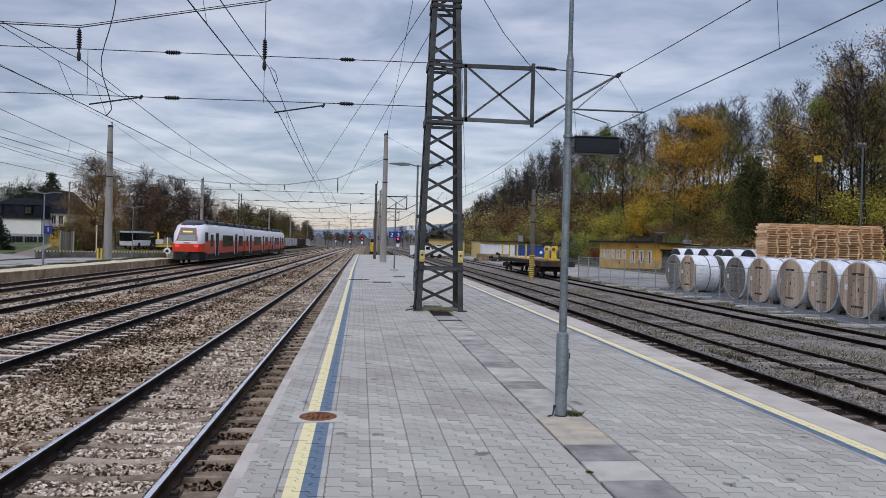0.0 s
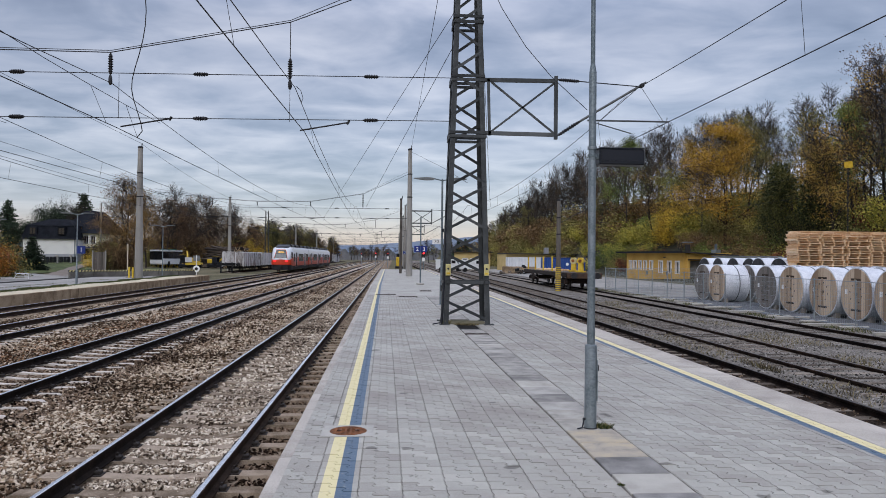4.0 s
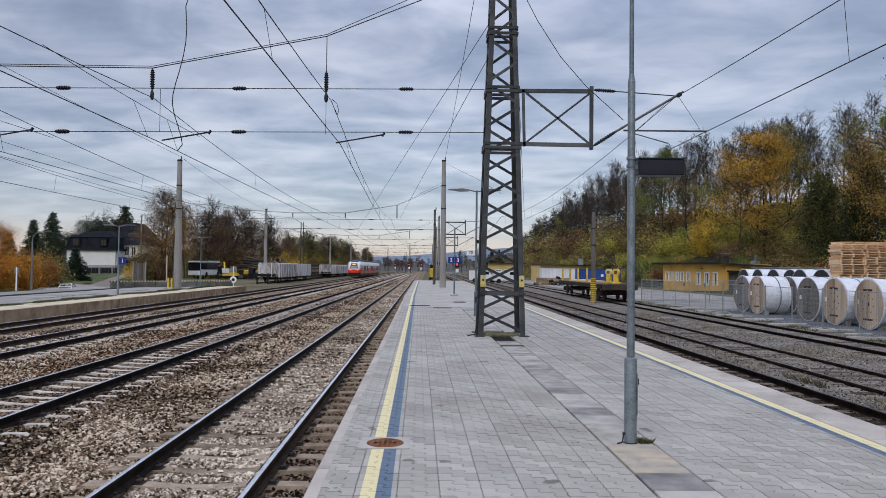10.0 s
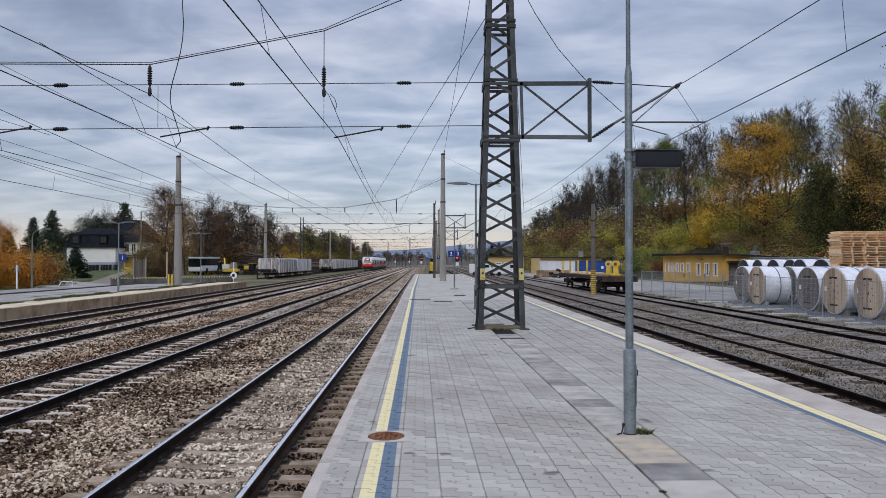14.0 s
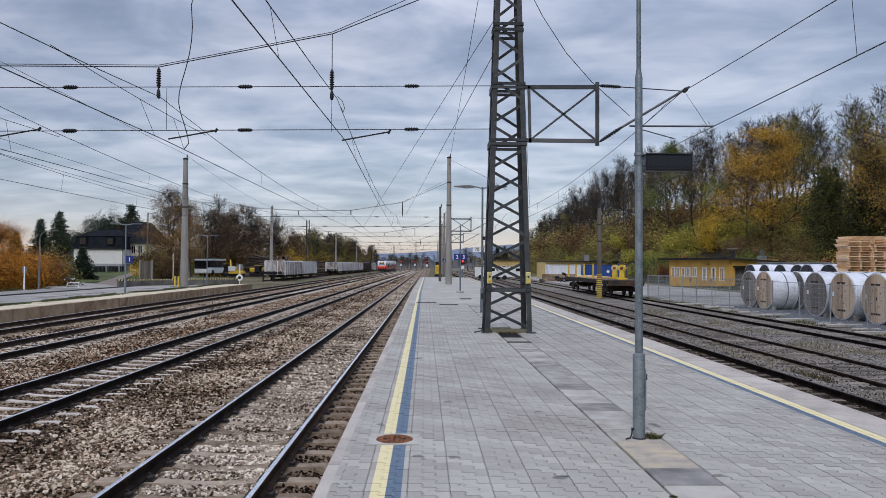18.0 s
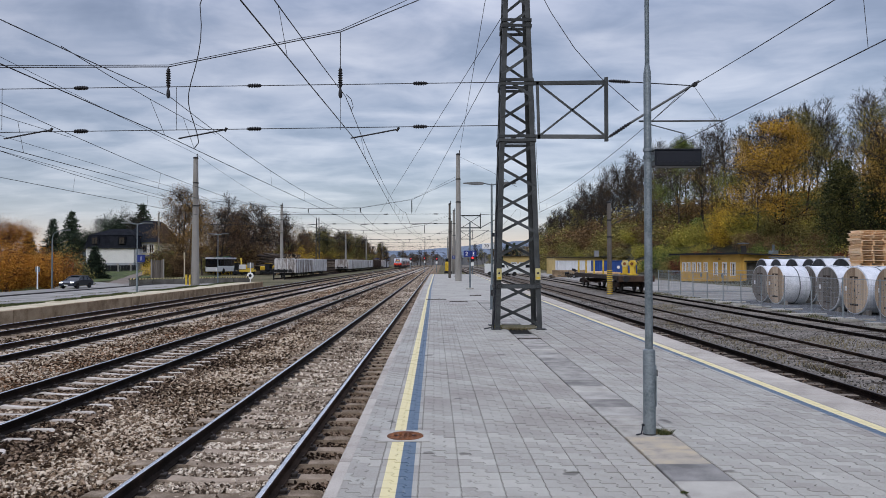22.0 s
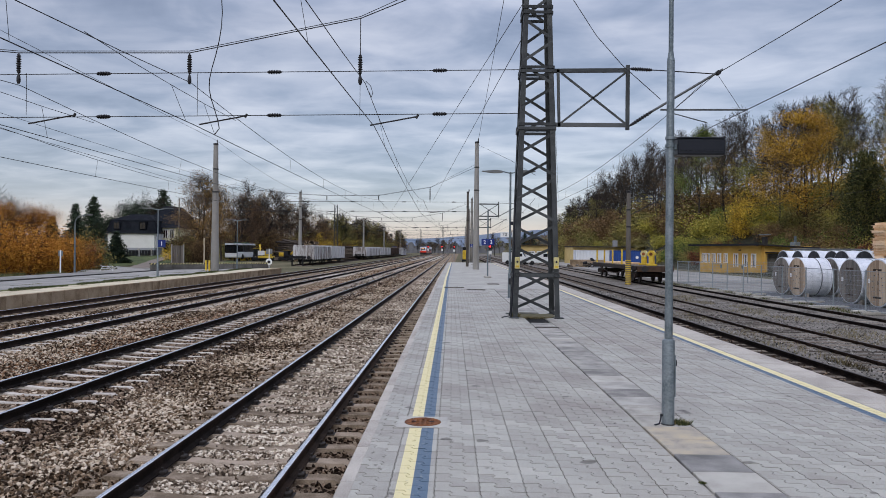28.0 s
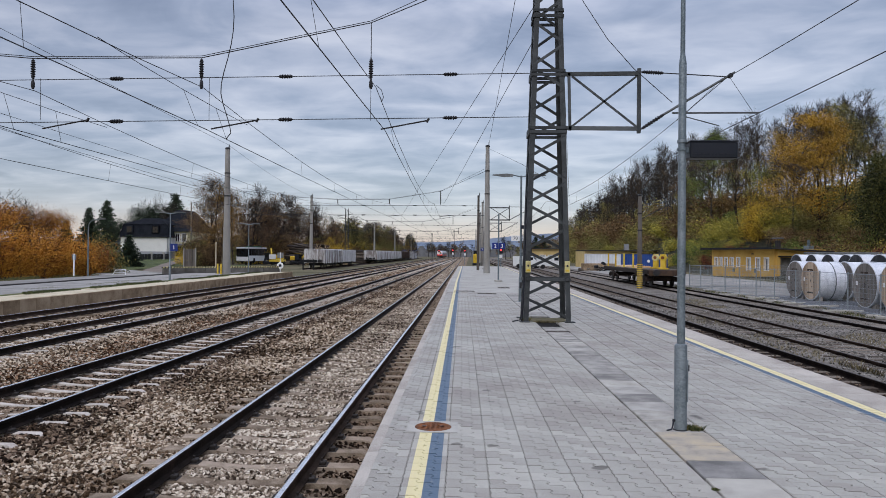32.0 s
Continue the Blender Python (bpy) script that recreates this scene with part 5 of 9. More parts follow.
def headspan(y, x0, x1, ztop0, ztop1, tracks, detail):
    t = thing("head_span", (0, y, 0), "wire head span with insulators across the tracks", "overhead wire", "head spans")
    tops, spans = ((7.35, 7.02, 7.03, 7.97), (6.47, 5.30)) if detail else ((6.75, 6.55, 6.6, 7.35), (6.0, 5.14))
    top = [(x0, 0, ztop0)] + [(x, 0, z) for x, z in zip(tracks, tops)] + [(x1, 0, ztop1)]
    wire("head_rope", top, 0.014 if detail else 0.015, "", t)
    wire("head_rope", [(a, b, c + 0.05 if 0 < i < 5 else c + 0.25) for i, (a, b, c) in enumerate(top)], 0.010 if detail else 0.009, "", t)
    for z in spans:
        za, zb = (z - 0.15, z + 0.13) if detail else (z, z + 0.06)
        wire("span_wire", [(x0, 0, za), (x1, 0, zb)], 0.011 if detail else 0.016, "", t)
        for x in [(a + b) / 2 for a, b in zip(tracks, tracks[1:])] + [tracks[-1] + 2.15]:
            zi = za + (zb - za) * (x - x0) / (x1 - x0)
            part("insulator", insulator((x - 0.18, 0, zi - 0.002), (x + 0.18, 0, zi + 0.003), 7, 0.062), M["insulator_grey"], t)
    for x, z in zip(tracks, tops):
        if not detail:
            part("insulator", insulator((x, 0, z), (x, 0, 6.2), 5, 0.06), M["insulator_grey"], t)
            part("steady_arm", Geo().cyl((x + 1.25, 0, 5.2), (x - 0.02, 0, 5.08), 0.025, n=6), M["dark_steel"], t)
            continue
        wire("hanger", [(x, 0, z), (x, 0, 7.0)], 0.012, "", t)
        u = x if x > -4 else x + 0.22
        wire("link_wire", [(u, 0, 6.47), (u, 0, 5.32)], 0.007, "", t)
        part("insulator", insulator((x, 0, 6.98), (x, 0, 6.47), 7, 0.068), M["insulator_grey"], t)
        part("weight", Geo().lathe([(0.03, 6.18), (0.055, 6.25), (0.05, 6.36), (0.02, 6.45)], 8), M["insulator_grey"], t, at=(x, 0, 0))
        part("steady_arm", Geo().cyl((x + 1.55, 0, 5.33), (x + 0.28, 0, 5.09), 0.02, n=6), M["dark_steel"], t)
        part("clamp", Geo().cyl((x + 1.52, 0, 5.28), (x + 1.58, 0, 5.38), 0.035, n=6), M["dark_steel"], t)


headspan(19.4, -21.0, 1.6, 9.5, 9.75, (-16.0, -12.1, -7.4, -2.76), True)
headspan(64.6, -21.0, 1.3, 7.3, 9.2, (-16.0, -12.1, -7.4, -2.76), False)
headspan(110.0, -24.7, 1.5, 7.3, 9.0, (-16.0, -12.1, -7.4, -2.76), False)
for y in (160, 210, 270):
    headspan(y, -25.0, 1.9, 7.3, 9.0, (-16.0, -12.1, -7.4, -2.76), False)
concrete_pole(-21.0, 19.4, -0.25, 12.2, 0.34, 0.19, "tall pale spun-concrete mast on the low platform")

wire("feeder_wire", [(1.7, 19.2, 11.2), (-1.0, 19.9, 11.5), (-4.0, 20.6, 11.3), (-6.2, 20.95, 10.5), (-6.95, 21.0, 9.8), (-7.10, 21.0, 9.3), (-7.06, 21.0, 8.68), (-7.08, 21.0, 8.25), (-7.14, 21.0, 7.85), (-7.24, 21.0, 7.42), (-7.35, 21.0, 7.03), (-7.42, 21.0, 6.7), (-7.43, 21.0, 6.42), (-7.37, 21.0, 6.13), (-7.26, 21.0, 5.8), (-7.16, 21.0, 5.47), (-7.12, 21.0, 5.25), (-7.26, 21.0, 5.07)], 0.014, "thick feeder cable looping down to the second track")
wire("feeder_wire", sag((-21.0, 19.4, 11.9), (-21.0, 60.8, 10.98), 0.06) + sag((-21.0, 60.8, 10.98), (-24.7, 110, 10.4), 0.4)[1:], 0.012, "bare feeder wire from mast to mast")
for za, zb in ((8.05, 7.60), (7.45, 6.65)):
    wire("feeder_wire", sag((-21.1, 19.4, za), (-21.1, 60.8, zb), 0.08) + sag((-21.1, 60.8, zb), (-24.7, 110, zb - 0.1), 0.3)[1:], 0.011, "thin line wire along the low platform")
wire("jumper", [(-2.62, 19.5, 6.3), (-2.5, 19.6, 6.2), (-2.45, 19.7, 6.02), (-2.52, 19.9, 5.95), (-2.62, 20.3, 6.17)], 0.009, "short bent jumper cable under an insulator")
wire("stay_wire", [(1.7, 19.0, 12.0), (1.43, 64.6, 10.9)], 0.012, "long stay wire between two masts")
wire("stay_wire", [(1.56, 19.0, 7.34), (-2.48, 64.6, 6.2)], 0.010, "crossing wire leading to the platform track")
wire("stay_wire", [(1.6, 19.0, 8.29), (-7.4, 77.0, 5.9)], 0.010, "crossing wire leading to the second track")
wire("stay_wire", [(2.3, 19.3, 9.0), (6.5, 48, 5.2)], 0.010, "stay wire descending to the siding line")
wire("stay_wire", [(2.1, 18.65, 9.6), (2.82, 18.65, 8.23), (3.43, 18.65, 7.29), (4.1, 18.65, 6.53), (5.08, 18.65, 5.66)], 0.010, "diagonal stay wire of the bracket")
wire("stay_wire", [(1.6, 64.6, 11.2), (2.9, 42, 7.0), (3.4, 33, 5.2)], 0.010, "stay wire at the far mast")
for z, x in ((8.0, 30), (6.2, 31)):
    wire("line_wire", sag((x + 10, 55, z + 2.0), (x - 8, 130, z + 1.2), 0.8), 0.012, "thin line along the wooded bank")
    wire("line_wire", sag((x + 10, 55, z + 2.0), (x + 16, -10, z + 3.0), 0.8), 0.012, "thin line along the wooded bank")


# ---- signals ----
def signal(x, y, h, label="dark signal showing a red light"):
    t = thing("signal", (x, y, -0.75), label, "railway signal", "red signals")
    part("post", Geo().lathe([(0.07, 0), (0.06, h)], 8), M["galv"], t)
    hd = part("signal_head", Geo().box((0, -0.05, h + 0.45), (0.55, 0.16, 0.95), ch=0.06), M["black"], t)
    part("lens", Geo().lathe([(0.13, 0), (0.10, 0.05)], 12, "y", (0, -0.18, h + 0.42)), M["red_lamp"], hd, "glowing red lens")
    part("hood", Geo().box((0, -0.22, h + 0.58), (0.26, 0.2, 0.03)), M["black"], hd)
    part("number_plate", Geo().box((0, -0.08, h - 0.45), (0.4, 0.03, 0.5), ch=0.01), M["white"], t, "small white plate")
    return t


for x, y, h in ((-1.3, 160, 2.75), (-4.6, 185, 2.9), (-9.1, 205, 2.9), (4.2, 100, 2.6)):
    signal(x, y, h)


# ---- the train and other vehicles ----
M["train_white"] = surface("train_white_paint", tones((0.66, 0.68, 0.72), 0.06), rough=0.35, bump=0.02, coat=0.3)
M["train_red"] = surface("train_red_paint", [(0.47, 0.035, 0.015), (0.55, 0.045, 0.018), (0.60, 0.06, 0.025)], rough=0.35, bump=0.02, coat=0.3)
M["train_dark"] = surface("train_dark_grey", tones((0.014, 0.015, 0.017)), rough=0.6, spec=0.15)
M["tail_lamp"] = surface("red_tail_lamp", [(0.8, 0.03, 0.03)] * 2, rough=0.3, bump=0, emit=((1.0, 0.02, 0.03), 2.2))
# pale grey that paints the sky's reflection on the windscreen
M["reflection_grey"] = surface("painted_sky_reflection", tones((0.10, 0.125, 0.14), 0.15), rough=0.2, bump=0)
M["amber"] = surface("amber_display", [(0.8, 0.5, 0.1)] * 2, rough=0.4, bump=0, emit=((1.0, 0.5, 0.12), 0.7))
M["wheel"] = surface("steel_wheel", tones((0.035, 0.03, 0.028)), rough=0.6, metal=0.4)


def hull(g, sections, mi=0):
    """Skins closed sections of (y, outline of (x, z)) one after another."""
    n = len(sections[0][1])
    vs = [(x, y, z) for y, o in sections for x, z in o]
    fs = []
    for k in range(len(sections) - 1):
        for i in range(n):
            j = (i + 1) % n
            fs.append((k * n + i, (k + 1) * n + i, (k + 1) * n + j, k * n + j))
    fs += [tuple(range(n)), tuple(range((len(sections) - 1) * n, len(sections) * n))[::-1]]
    g.add(vs, fs, mi)
    return g


def band(x, z0, z1):
    return [(-x, z0), (x, z0), (x, z1), (-x, z1)]


def railcar():
    """Three-part electric railcar; its tail faces -y, origin on the rails below the tail."""
    t = thing("passenger_train", (-15.6, 64.3, RAIL), "red and white three-car electric passenger train with lit tail lamps", "train")
    total, cars = 62.0, 3
    seg = total / cars
    W = 1.42
    for c in range(cars):
        y0, y1 = c * seg + (0.35 if c else 0), (c + 1) * seg - 0.35
        tail, head = c == 0, c == cars - 1
        n0 = y0 + (1.9 if tail else 0)
        n1 = y1 - (1.9 if head else 0)
        body = part("car_body", Geo().box((0, (n0 + n1) / 2, 1.47), (2 * W, n1 - n0, 1.22), ch=0.03), M["train_red"], t, "red lower body")
        g = Geo()
        o = [(-W, 2.08), (W, 2.08), (W, 3.05), (W - 0.12, 3.36), (W - 0.45, 3.55), (-W + 0.45, 3.55), (-W + 0.12, 3.36), (-W, 3.05)]
        hull(g, [(n0, o), (n1, o)])
        part("upper_body", g, M["train_white"], body, "white upper body")
        part("underframe", Geo().box((0, (n0 + n1) / 2, 0.60), (2.72, n1 - n0 - 0.1, 0.52), ch=0.05), M["train_dark"], body)
        for k in range(4):
            yy = n0 + 2.6 + k * (n1 - n0 - 4.2) / 3
            part("roof_unit", Geo().box((0, yy, 3.70), (2.1, 2.9 + 0.5 * (k % 2), 0.42), ch=0.17), M["black"], body)
        for side in (-1, 1):
            for k, (a, b) in enumerate(((0.05, 0.11), (0.34, 0.63), (0.82, 0.95))):
                ya, yb = n0 + a * (n1 - n0), n0 + b * (n1 - n0)
                part("side_window", Geo().box((side * (W + 0.004), (ya + yb) / 2, 2.05), (0.03, yb - ya, 1.12), ch=0.01), M["glass"], body)
            for dy in (0.20, 0.73):
                yy = n0 + dy * (n1 - n0)
                d = part("door", Geo().box((side * (W + 0.006), yy, 1.72), (0.035, 1.35, 2.10), ch=0.015), M["train_dark"], body, "dark sliding door")
                for q in (-0.74, 0.74):
                    part("door_jamb", Geo().box((side * (W + 0.010), yy + q, 1.72), (0.04, 0.10, 2.12), ch=0.01), M["train_white"], d, "pale door jamb")
                for q in (-0.33, 0.33):
                    part("door_window", Geo().box((side * (W + 0.016), yy + q, 2.05), (0.03, 0.46, 1.1), ch=0.01), M["glass"], d)
        for yy in (n0 + 1.2, n1 - 1.2):
            b = part("bogie", Geo().box((0, yy, 0.46), (2.3, 2.6, 0.36), ch=0.06), M["train_dark"], body)
            for q in (-0.95, 0.95):
                for s in (-1, 1):
                    part("wheel", Geo().lathe([(0.43, -0.06), (0.43, 0.05), (0.40, 0.07), (0.1, 0.08)], 20, "x", (s * 0.75, yy + q, 0.43)), M["wheel"], b)
        if c:
            part("gangway", Geo().box((0, y0 - 0.35, 1.95), (2.3, 0.8, 2.7), ch=0.1), M["train_dark"], t, "dark folding gangway")
    for end, s in ((0.0, 1), (total, -1)):
        # nose: dark skirt, red lower front, white brow, black windscreen
        def sec(d, wx, z0, z1):
            return end + s * d, [(-wx, z0), (wx, z0), (wx, z1), (-wx, z1)]

        def egg(d, wx, z0, z1, r):
            arc = [(math.sin(k * math.pi / 8), math.cos(k * math.pi / 8)) for k in range(5)]
            right = [(wx - r + r * c0, z1 - r + r * s0) for s0, c0 in arc]
            return end + s * d, [(-wx, z0), (wx, z0)] + right + [(-x, z) for x, z in right[::-1]]

        def face(z):
            return end + s * (0.05 + (z - 1.95) * 0.362)

        def slope_panel(w0, w1, z0, z1, proud):
            p = [(-w0, face(z0), z0), (w0, face(z0), z0), (w1, face(z1), z1), (-w1, face(z1), z1)]
            g = Geo()
            g.add([(x, y - s * proud, z) for x, y, z in p] + [(x, y + s * 0.08, z) for x, y, z in p], [(0, 1, 2, 3), (7, 6, 5, 4), (0, 4, 5, 1), (1, 5, 6, 2), (2, 6, 7, 3), (3, 7, 4, 0)])
            return g

        g = Geo()
        hull(g, [sec(0.25, 0.98, 0.36, 1.05), sec(0.6, 1.26, 0.30, 1.05), sec(1.95, 1.40, 0.28, 1.05)][::s])
        nose = part("nose_skirt", g, M["black"], t, "black nose skirt")
        g = Geo()
        hull(g, [sec(-0.02, 0.90, 1.05, 1.72), sec(0.12, 1.14, 1.05, 1.73), sec(0.4, 1.32, 1.05, 1.76), sec(0.8, 1.39, 1.05, 1.86), sec(1.95, 1.42, 0.86, 2.08)][::s])
        part("nose_front", g, M["train_red"], nose, "red lower nose")
        g = Geo()
        hull(g, [egg(0.0, 0.90, 1.70, 1.93, 0.10), egg(0.25, 1.14, 1.70, 2.5, 0.55), egg(0.52, 1.24, 1.72, 3.20, 0.98), egg(0.9, 1.35, 1.80, 3.44, 1.06), egg(1.95, 1.42, 2.08, 3.58, 0.75)][::s])
        part("nose_upper", g, M["train_white"], nose, "white rounded upper nose")
        part("windscreen_frame", slope_panel(0.95, 0.66, 1.92, 3.16, 0.03), M["train_red"], nose, "red windscreen surround")
        part("windscreen", slope_panel(0.89, 0.61, 1.99, 3.11, 0.05), M["glass"], nose, "dark windscreen")
        # added panel: the pale reflection on the lower glass, put in as colour
        part("inner_pane", slope_panel(0.74, 0.66, 2.05, 2.50, 0.06), M["reflection_grey"], nose, "pale panel painted as the sky's reflection in the windscreen")
        part("destination_display", slope_panel(0.40, 0.38, 2.74, 2.86, 0.06), M["amber"], nose, "amber destination display")
        g = Geo()
        hull(g, [egg(0.75, 0.45, 3.16, 3.34, 0.14), egg(1.1, 0.80, 3.24, 3.60, 0.34), egg(1.9, 1.00, 3.3, 3.80, 0.48), egg(3.4, 1.08, 3.3, 3.86, 0.50)][::s])
        part("roof_hood", g, M["black"], nose, "black rounded roof fairing")
        for q in (-1, 1):
            part("tail_lamp" if s > 0 else "headlamp", Geo().box((q * 0.80, end + s * 0.0, 1.56), (0.34, 0.12, 0.16), ch=0.03), M["tail_lamp" if s > 0 else "glass"], nose, "lit red tail lamp" if s > 0 else "")
            part("cab_window", Geo().box((q * 1.385, end + s * 1.35, 2.36), (0.06, 0.95, 0.86), ch=0.02), M["glass"], nose)
        part("logo_bar", Geo().box((0, end - s * 0.005, 1.82), (0.5, 0.03, 0.09)), M["train_red"], nose)
        part("coupler", Geo().box((0, end + s * 0.05, 0.85), (0.42, 0.6, 0.34), ch=0.05), M["dark_steel"], nose)
    # pantograph on the first car
    pg_ = part("pantograph", Geo().bar((-0.5, 9.0, 3.9), (-0.5, 10.2, 4.6), 0.05, 0.05).bar((0.5, 9.0, 3.9), (0.5, 10.2, 4.6), 0.05, 0.05).bar((0, 10.2, 4.6), (0, 8.9, 5.5), 0.05, 0.05), M["dark_steel"], t)
    part("collector_strip", Geo().bar((-0.8, 8.9, 5.55), (0.8, 8.9, 5.55), 0.08, 0.05), M["dark_steel"], pg_)
    return t


TRAIN = railcar()


def gondola(y, mat, label, ln_=13.4):
    t = thing("goods_wagon", (-22.95, y, RAIL), label, "goods wagon", "goods wagons on the siding")
    hw, z0, z1 = 1.45, 0.74, 2.66
    part("floor", Geo().box((0, ln_ / 2, z0), (2 * hw, ln_, 0.14), ch=0.02), M["train_dark"], t)
    npan = 10
    for s in (-1, 1):
        part("side_wall", Geo().box((s * hw, ln_ / 2, (z0 + z1) / 2), (0.06, ln_, z1 - z0)), mat, t)
        part("top_rail", Geo().box((s * hw, ln_ / 2, z1), (0.12, ln_, 0.10), ch=0.02), mat, t)
        for k in range(npan + 1):
            part("side_rib", Geo().box((s * (hw + 0.06), 0.1 + k * (ln_ - 0.2) / npan, (z0 + z1) / 2 - 0.05), (0.12, 0.16, z1 - z0 + 0.1), ch=0.02), mat, t)
        part("sole_bar", Geo().box((s * 1.05, ln_ / 2, 0.98), (0.12, ln_, 0.26), ch=0.02), M["train_dark"], t)
    for yy in (0.0, ln_):
        e = part("end_wall", Geo().box((0, yy, (z0 + z1) / 2 + 0.08), (2 * hw, 0.08, z1 - z0 + 0.16)), mat, t)
        for k in (-1.15, -0.4, 0.4, 1.15):
            part("end_rib", Geo().box((k, yy + (-0.06 if yy == 0 else 0.06), (z0 + z1) / 2 + 0.05), (0.14, 0.12, z1 - z0 + 0.1), ch=0.02), mat, e)
        part("end_beam", Geo().box((0, yy, 0.95), (2.6, 0.18, 0.34), ch=0.02), M["train_dark"], t)
        for k in (-0.87, 0.87):
            b = -1 if yy == 0 else 1
            part("buffer", Geo().lathe([(0.10, 0), (0.10, 0.4 * b), (0.22, 0.42 * b), (0.22, 0.47 * b)], 14, "y", (k, yy, 1.04)), M["dark_steel"], t)
    part("underframe", Geo().box((0, ln_ / 2, 0.56), (1.9, ln_ - 0.8, 0.40), ch=0.04), M["train_dark"], t)
    for yy in (2.0, ln_ - 2.0):
        b = part("bogie", Geo().box((0, yy, 0.55), (2.1, 2.4, 0.3), ch=0.05), M["train_dark"], t)
        for q in (-0.9, 0.9):
            for s in (-1, 1):
                part("wheel", Geo().lathe([(0.46, -0.06), (0.46, 0.05), (0.42, 0.07), (0.12, 0.08)], 18, "x", (s * 0.75, yy + q, 0.46)), M["wheel"], b)
    return t


M["wagon_grey"] = surface("wagon_pale_grey_worn", [(0.20, 0.17, 0.155), (0.50, 0.495, 0.495), (0.64, 0.635, 0.635)], scale=1.2, fine=12, rough=0.7, mixfine=0.35, stretch=(1, 1, 0.4))
M["wagon_brown"] = surface("wagon_dark_brown", [(0.03, 0.02, 0.017), (0.06, 0.038, 0.03), (0.09, 0.06, 0.05)], scale=1.5, fine=12, rough=0.8)
first = gondola(104.5, M["wagon_grey"], "pale grey open goods wagon with rust stains on the siding")
copy_thing(first, pose(-22.95, 119.3, RAIL))
for y in (163.5, 178.3, 193.1, 207.9):
    copy_thing(first, pose(-22.95, y, RAIL))
brown = gondola(222.7, M["wagon_brown"], "dark brown open goods wagon on the siding")
copy_thing(brown, pose(-22.95, 237.5, RAIL))
copy_thing(first, pose(-22.95, 252.3, RAIL))

bs = thing("buffer_stop", (-22.95, 100.6, RAIL), "dark steel buffer stop at the end of the siding", "buffer stop")
for s in (-1, 1):
    part("post", Geo().bar((s * 0.75, 0, -0.2), (s * 0.75, 0, 1.3), 0.16, 0.2), M["train_dark"], bs)
part("beam", Geo().box((0, 0.12, 1.05), (2.4, 0.2, 0.36), ch=0.03), M["train_dark"], bs)

# flat wagon on the right siding
M["deck"] = surface("old_deck_planks", [(0.05, 0.042, 0.035), (0.11, 0.092, 0.075), (0.20, 0.17, 0.13)], scale=2, fine=30, rough=0.9)
M["timber"] = surface("fresh_timber", [(0.60, 0.37, 0.19), (0.78, 0.54, 0.32), (0.86, 0.66, 0.44)], scale=2, fine=30, rough=0.7, vary=0.2, stretch=(0.3, 1, 4))
fw = thing("flat_wagon", (14.1, 52.2, RAIL), "dark rusty flat wagon with yellow stanchions parked on the siding", "goods wagon")
FL = 17.0
for s in (-1, 1):
    part("sole_bar", Geo().box((s * 1.3, FL / 2, 1.08), (0.14, FL, 0.30), ch=0.02), M["rust_frame"], fw)
for k in range(28):
    part("deck_plank", Geo().box((0, 0.3 + k * FL / 28, 1.24), (2.7, FL / 28 - 0.02, 0.06), ch=0.008), M["deck"], fw)
for yy in (0.0, FL):
    part("end_beam", Geo().box((0, yy, 1.02), (2.6, 0.2, 0.4), ch=0.02), M["rust_frame"], fw)
    for k in (-0.87, 0.87):
        b = -1 if yy == 0 else 1
        part("buffer", Geo().lathe([(0.10, 0), (0.10, 0.42 * b), (0.23, 0.44 * b), (0.23, 0.5 * b)], 14, "y", (k, yy, 1.04)), M["dark_steel"], fw)
for yy in (2.4, FL - 2.4):
    b = part("bogie", Geo().box((0, yy, 0.58), (2.1, 2.6, 0.34), ch=0.05), M["rust_frame"], fw)
    for q in (-0.95, 0.95):
        for s in (-1, 1):
            part("wheel", Geo().lathe([(0.46, -0.06), (0.46, 0.05), (0.42, 0.07), (0.12, 0.08)], 20, "x", (s * 0.75, yy + q, 0.46)), M["wheel"], b)
            part("axle_box", Geo().box((s * 1.02, yy + q, 0.5), (0.2, 0.36, 0.3), ch=0.03), M["rust_frame"], b)
for k in range(1, 5):
    for s in (-1,):
        part("stanchion", Geo().box((s * 1.28, 1.6 + k * 3.4, 1.85), (0.12, 0.14, 1.2), ch=0.02), M["yellow"], fw, "yellow steel stanchion")
part("truss_rod", Geo().tube([(1.3, 3.5, 0.9), (1.3, 6.5, 0.55), (1.3, 10.5, 0.55), (1.3, 13.5, 0.9)], 0.04), M["rust_frame"], fw)
part("truss_rod", Geo().tube([(-1.3, 3.5, 0.9), (-1.3, 6.5, 0.55), (-1.3, 10.5, 0.55), (-1.3, 13.5, 0.9)], 0.04), M["rust_frame"], fw)
for k in range(2):
    yy = 0.6 + k * 2.9
    w = thing("winch", (14.1 + (0.1 if k % 2 else -0.1), 52.2 + yy, RAIL + 1.27), "yellow steel winch standing on the flat wagon", "winch", "winches on the wagon", turn=62)
    part("side_plate", Geo().box((-0.20, 0, 0.55), (0.07, 0.34, 1.1), ch=0.03), M["yellow"], w)
    part("side_plate", Geo().box((0.20, 0, 0.55), (0.07, 0.34, 1.1), ch=0.03), M["yellow"], w)
    part("roller", Geo().cyl((-0.24, 0, 0.85), (0.24, 0, 0.86), 0.25, n=18), M["yellow_pale" if k else "yellow"], w, "yellow winding disc")
    part("hub", Geo().cyl((-0.30, 0, 0.85), (0.30, 0, 0.86), 0.12, n=12), M["rust_lid"], w)
    part("foot", Geo().box((0, 0, 0.06), (0.6, 0.7, 0.12), ch=0.02), M["yellow"], w)
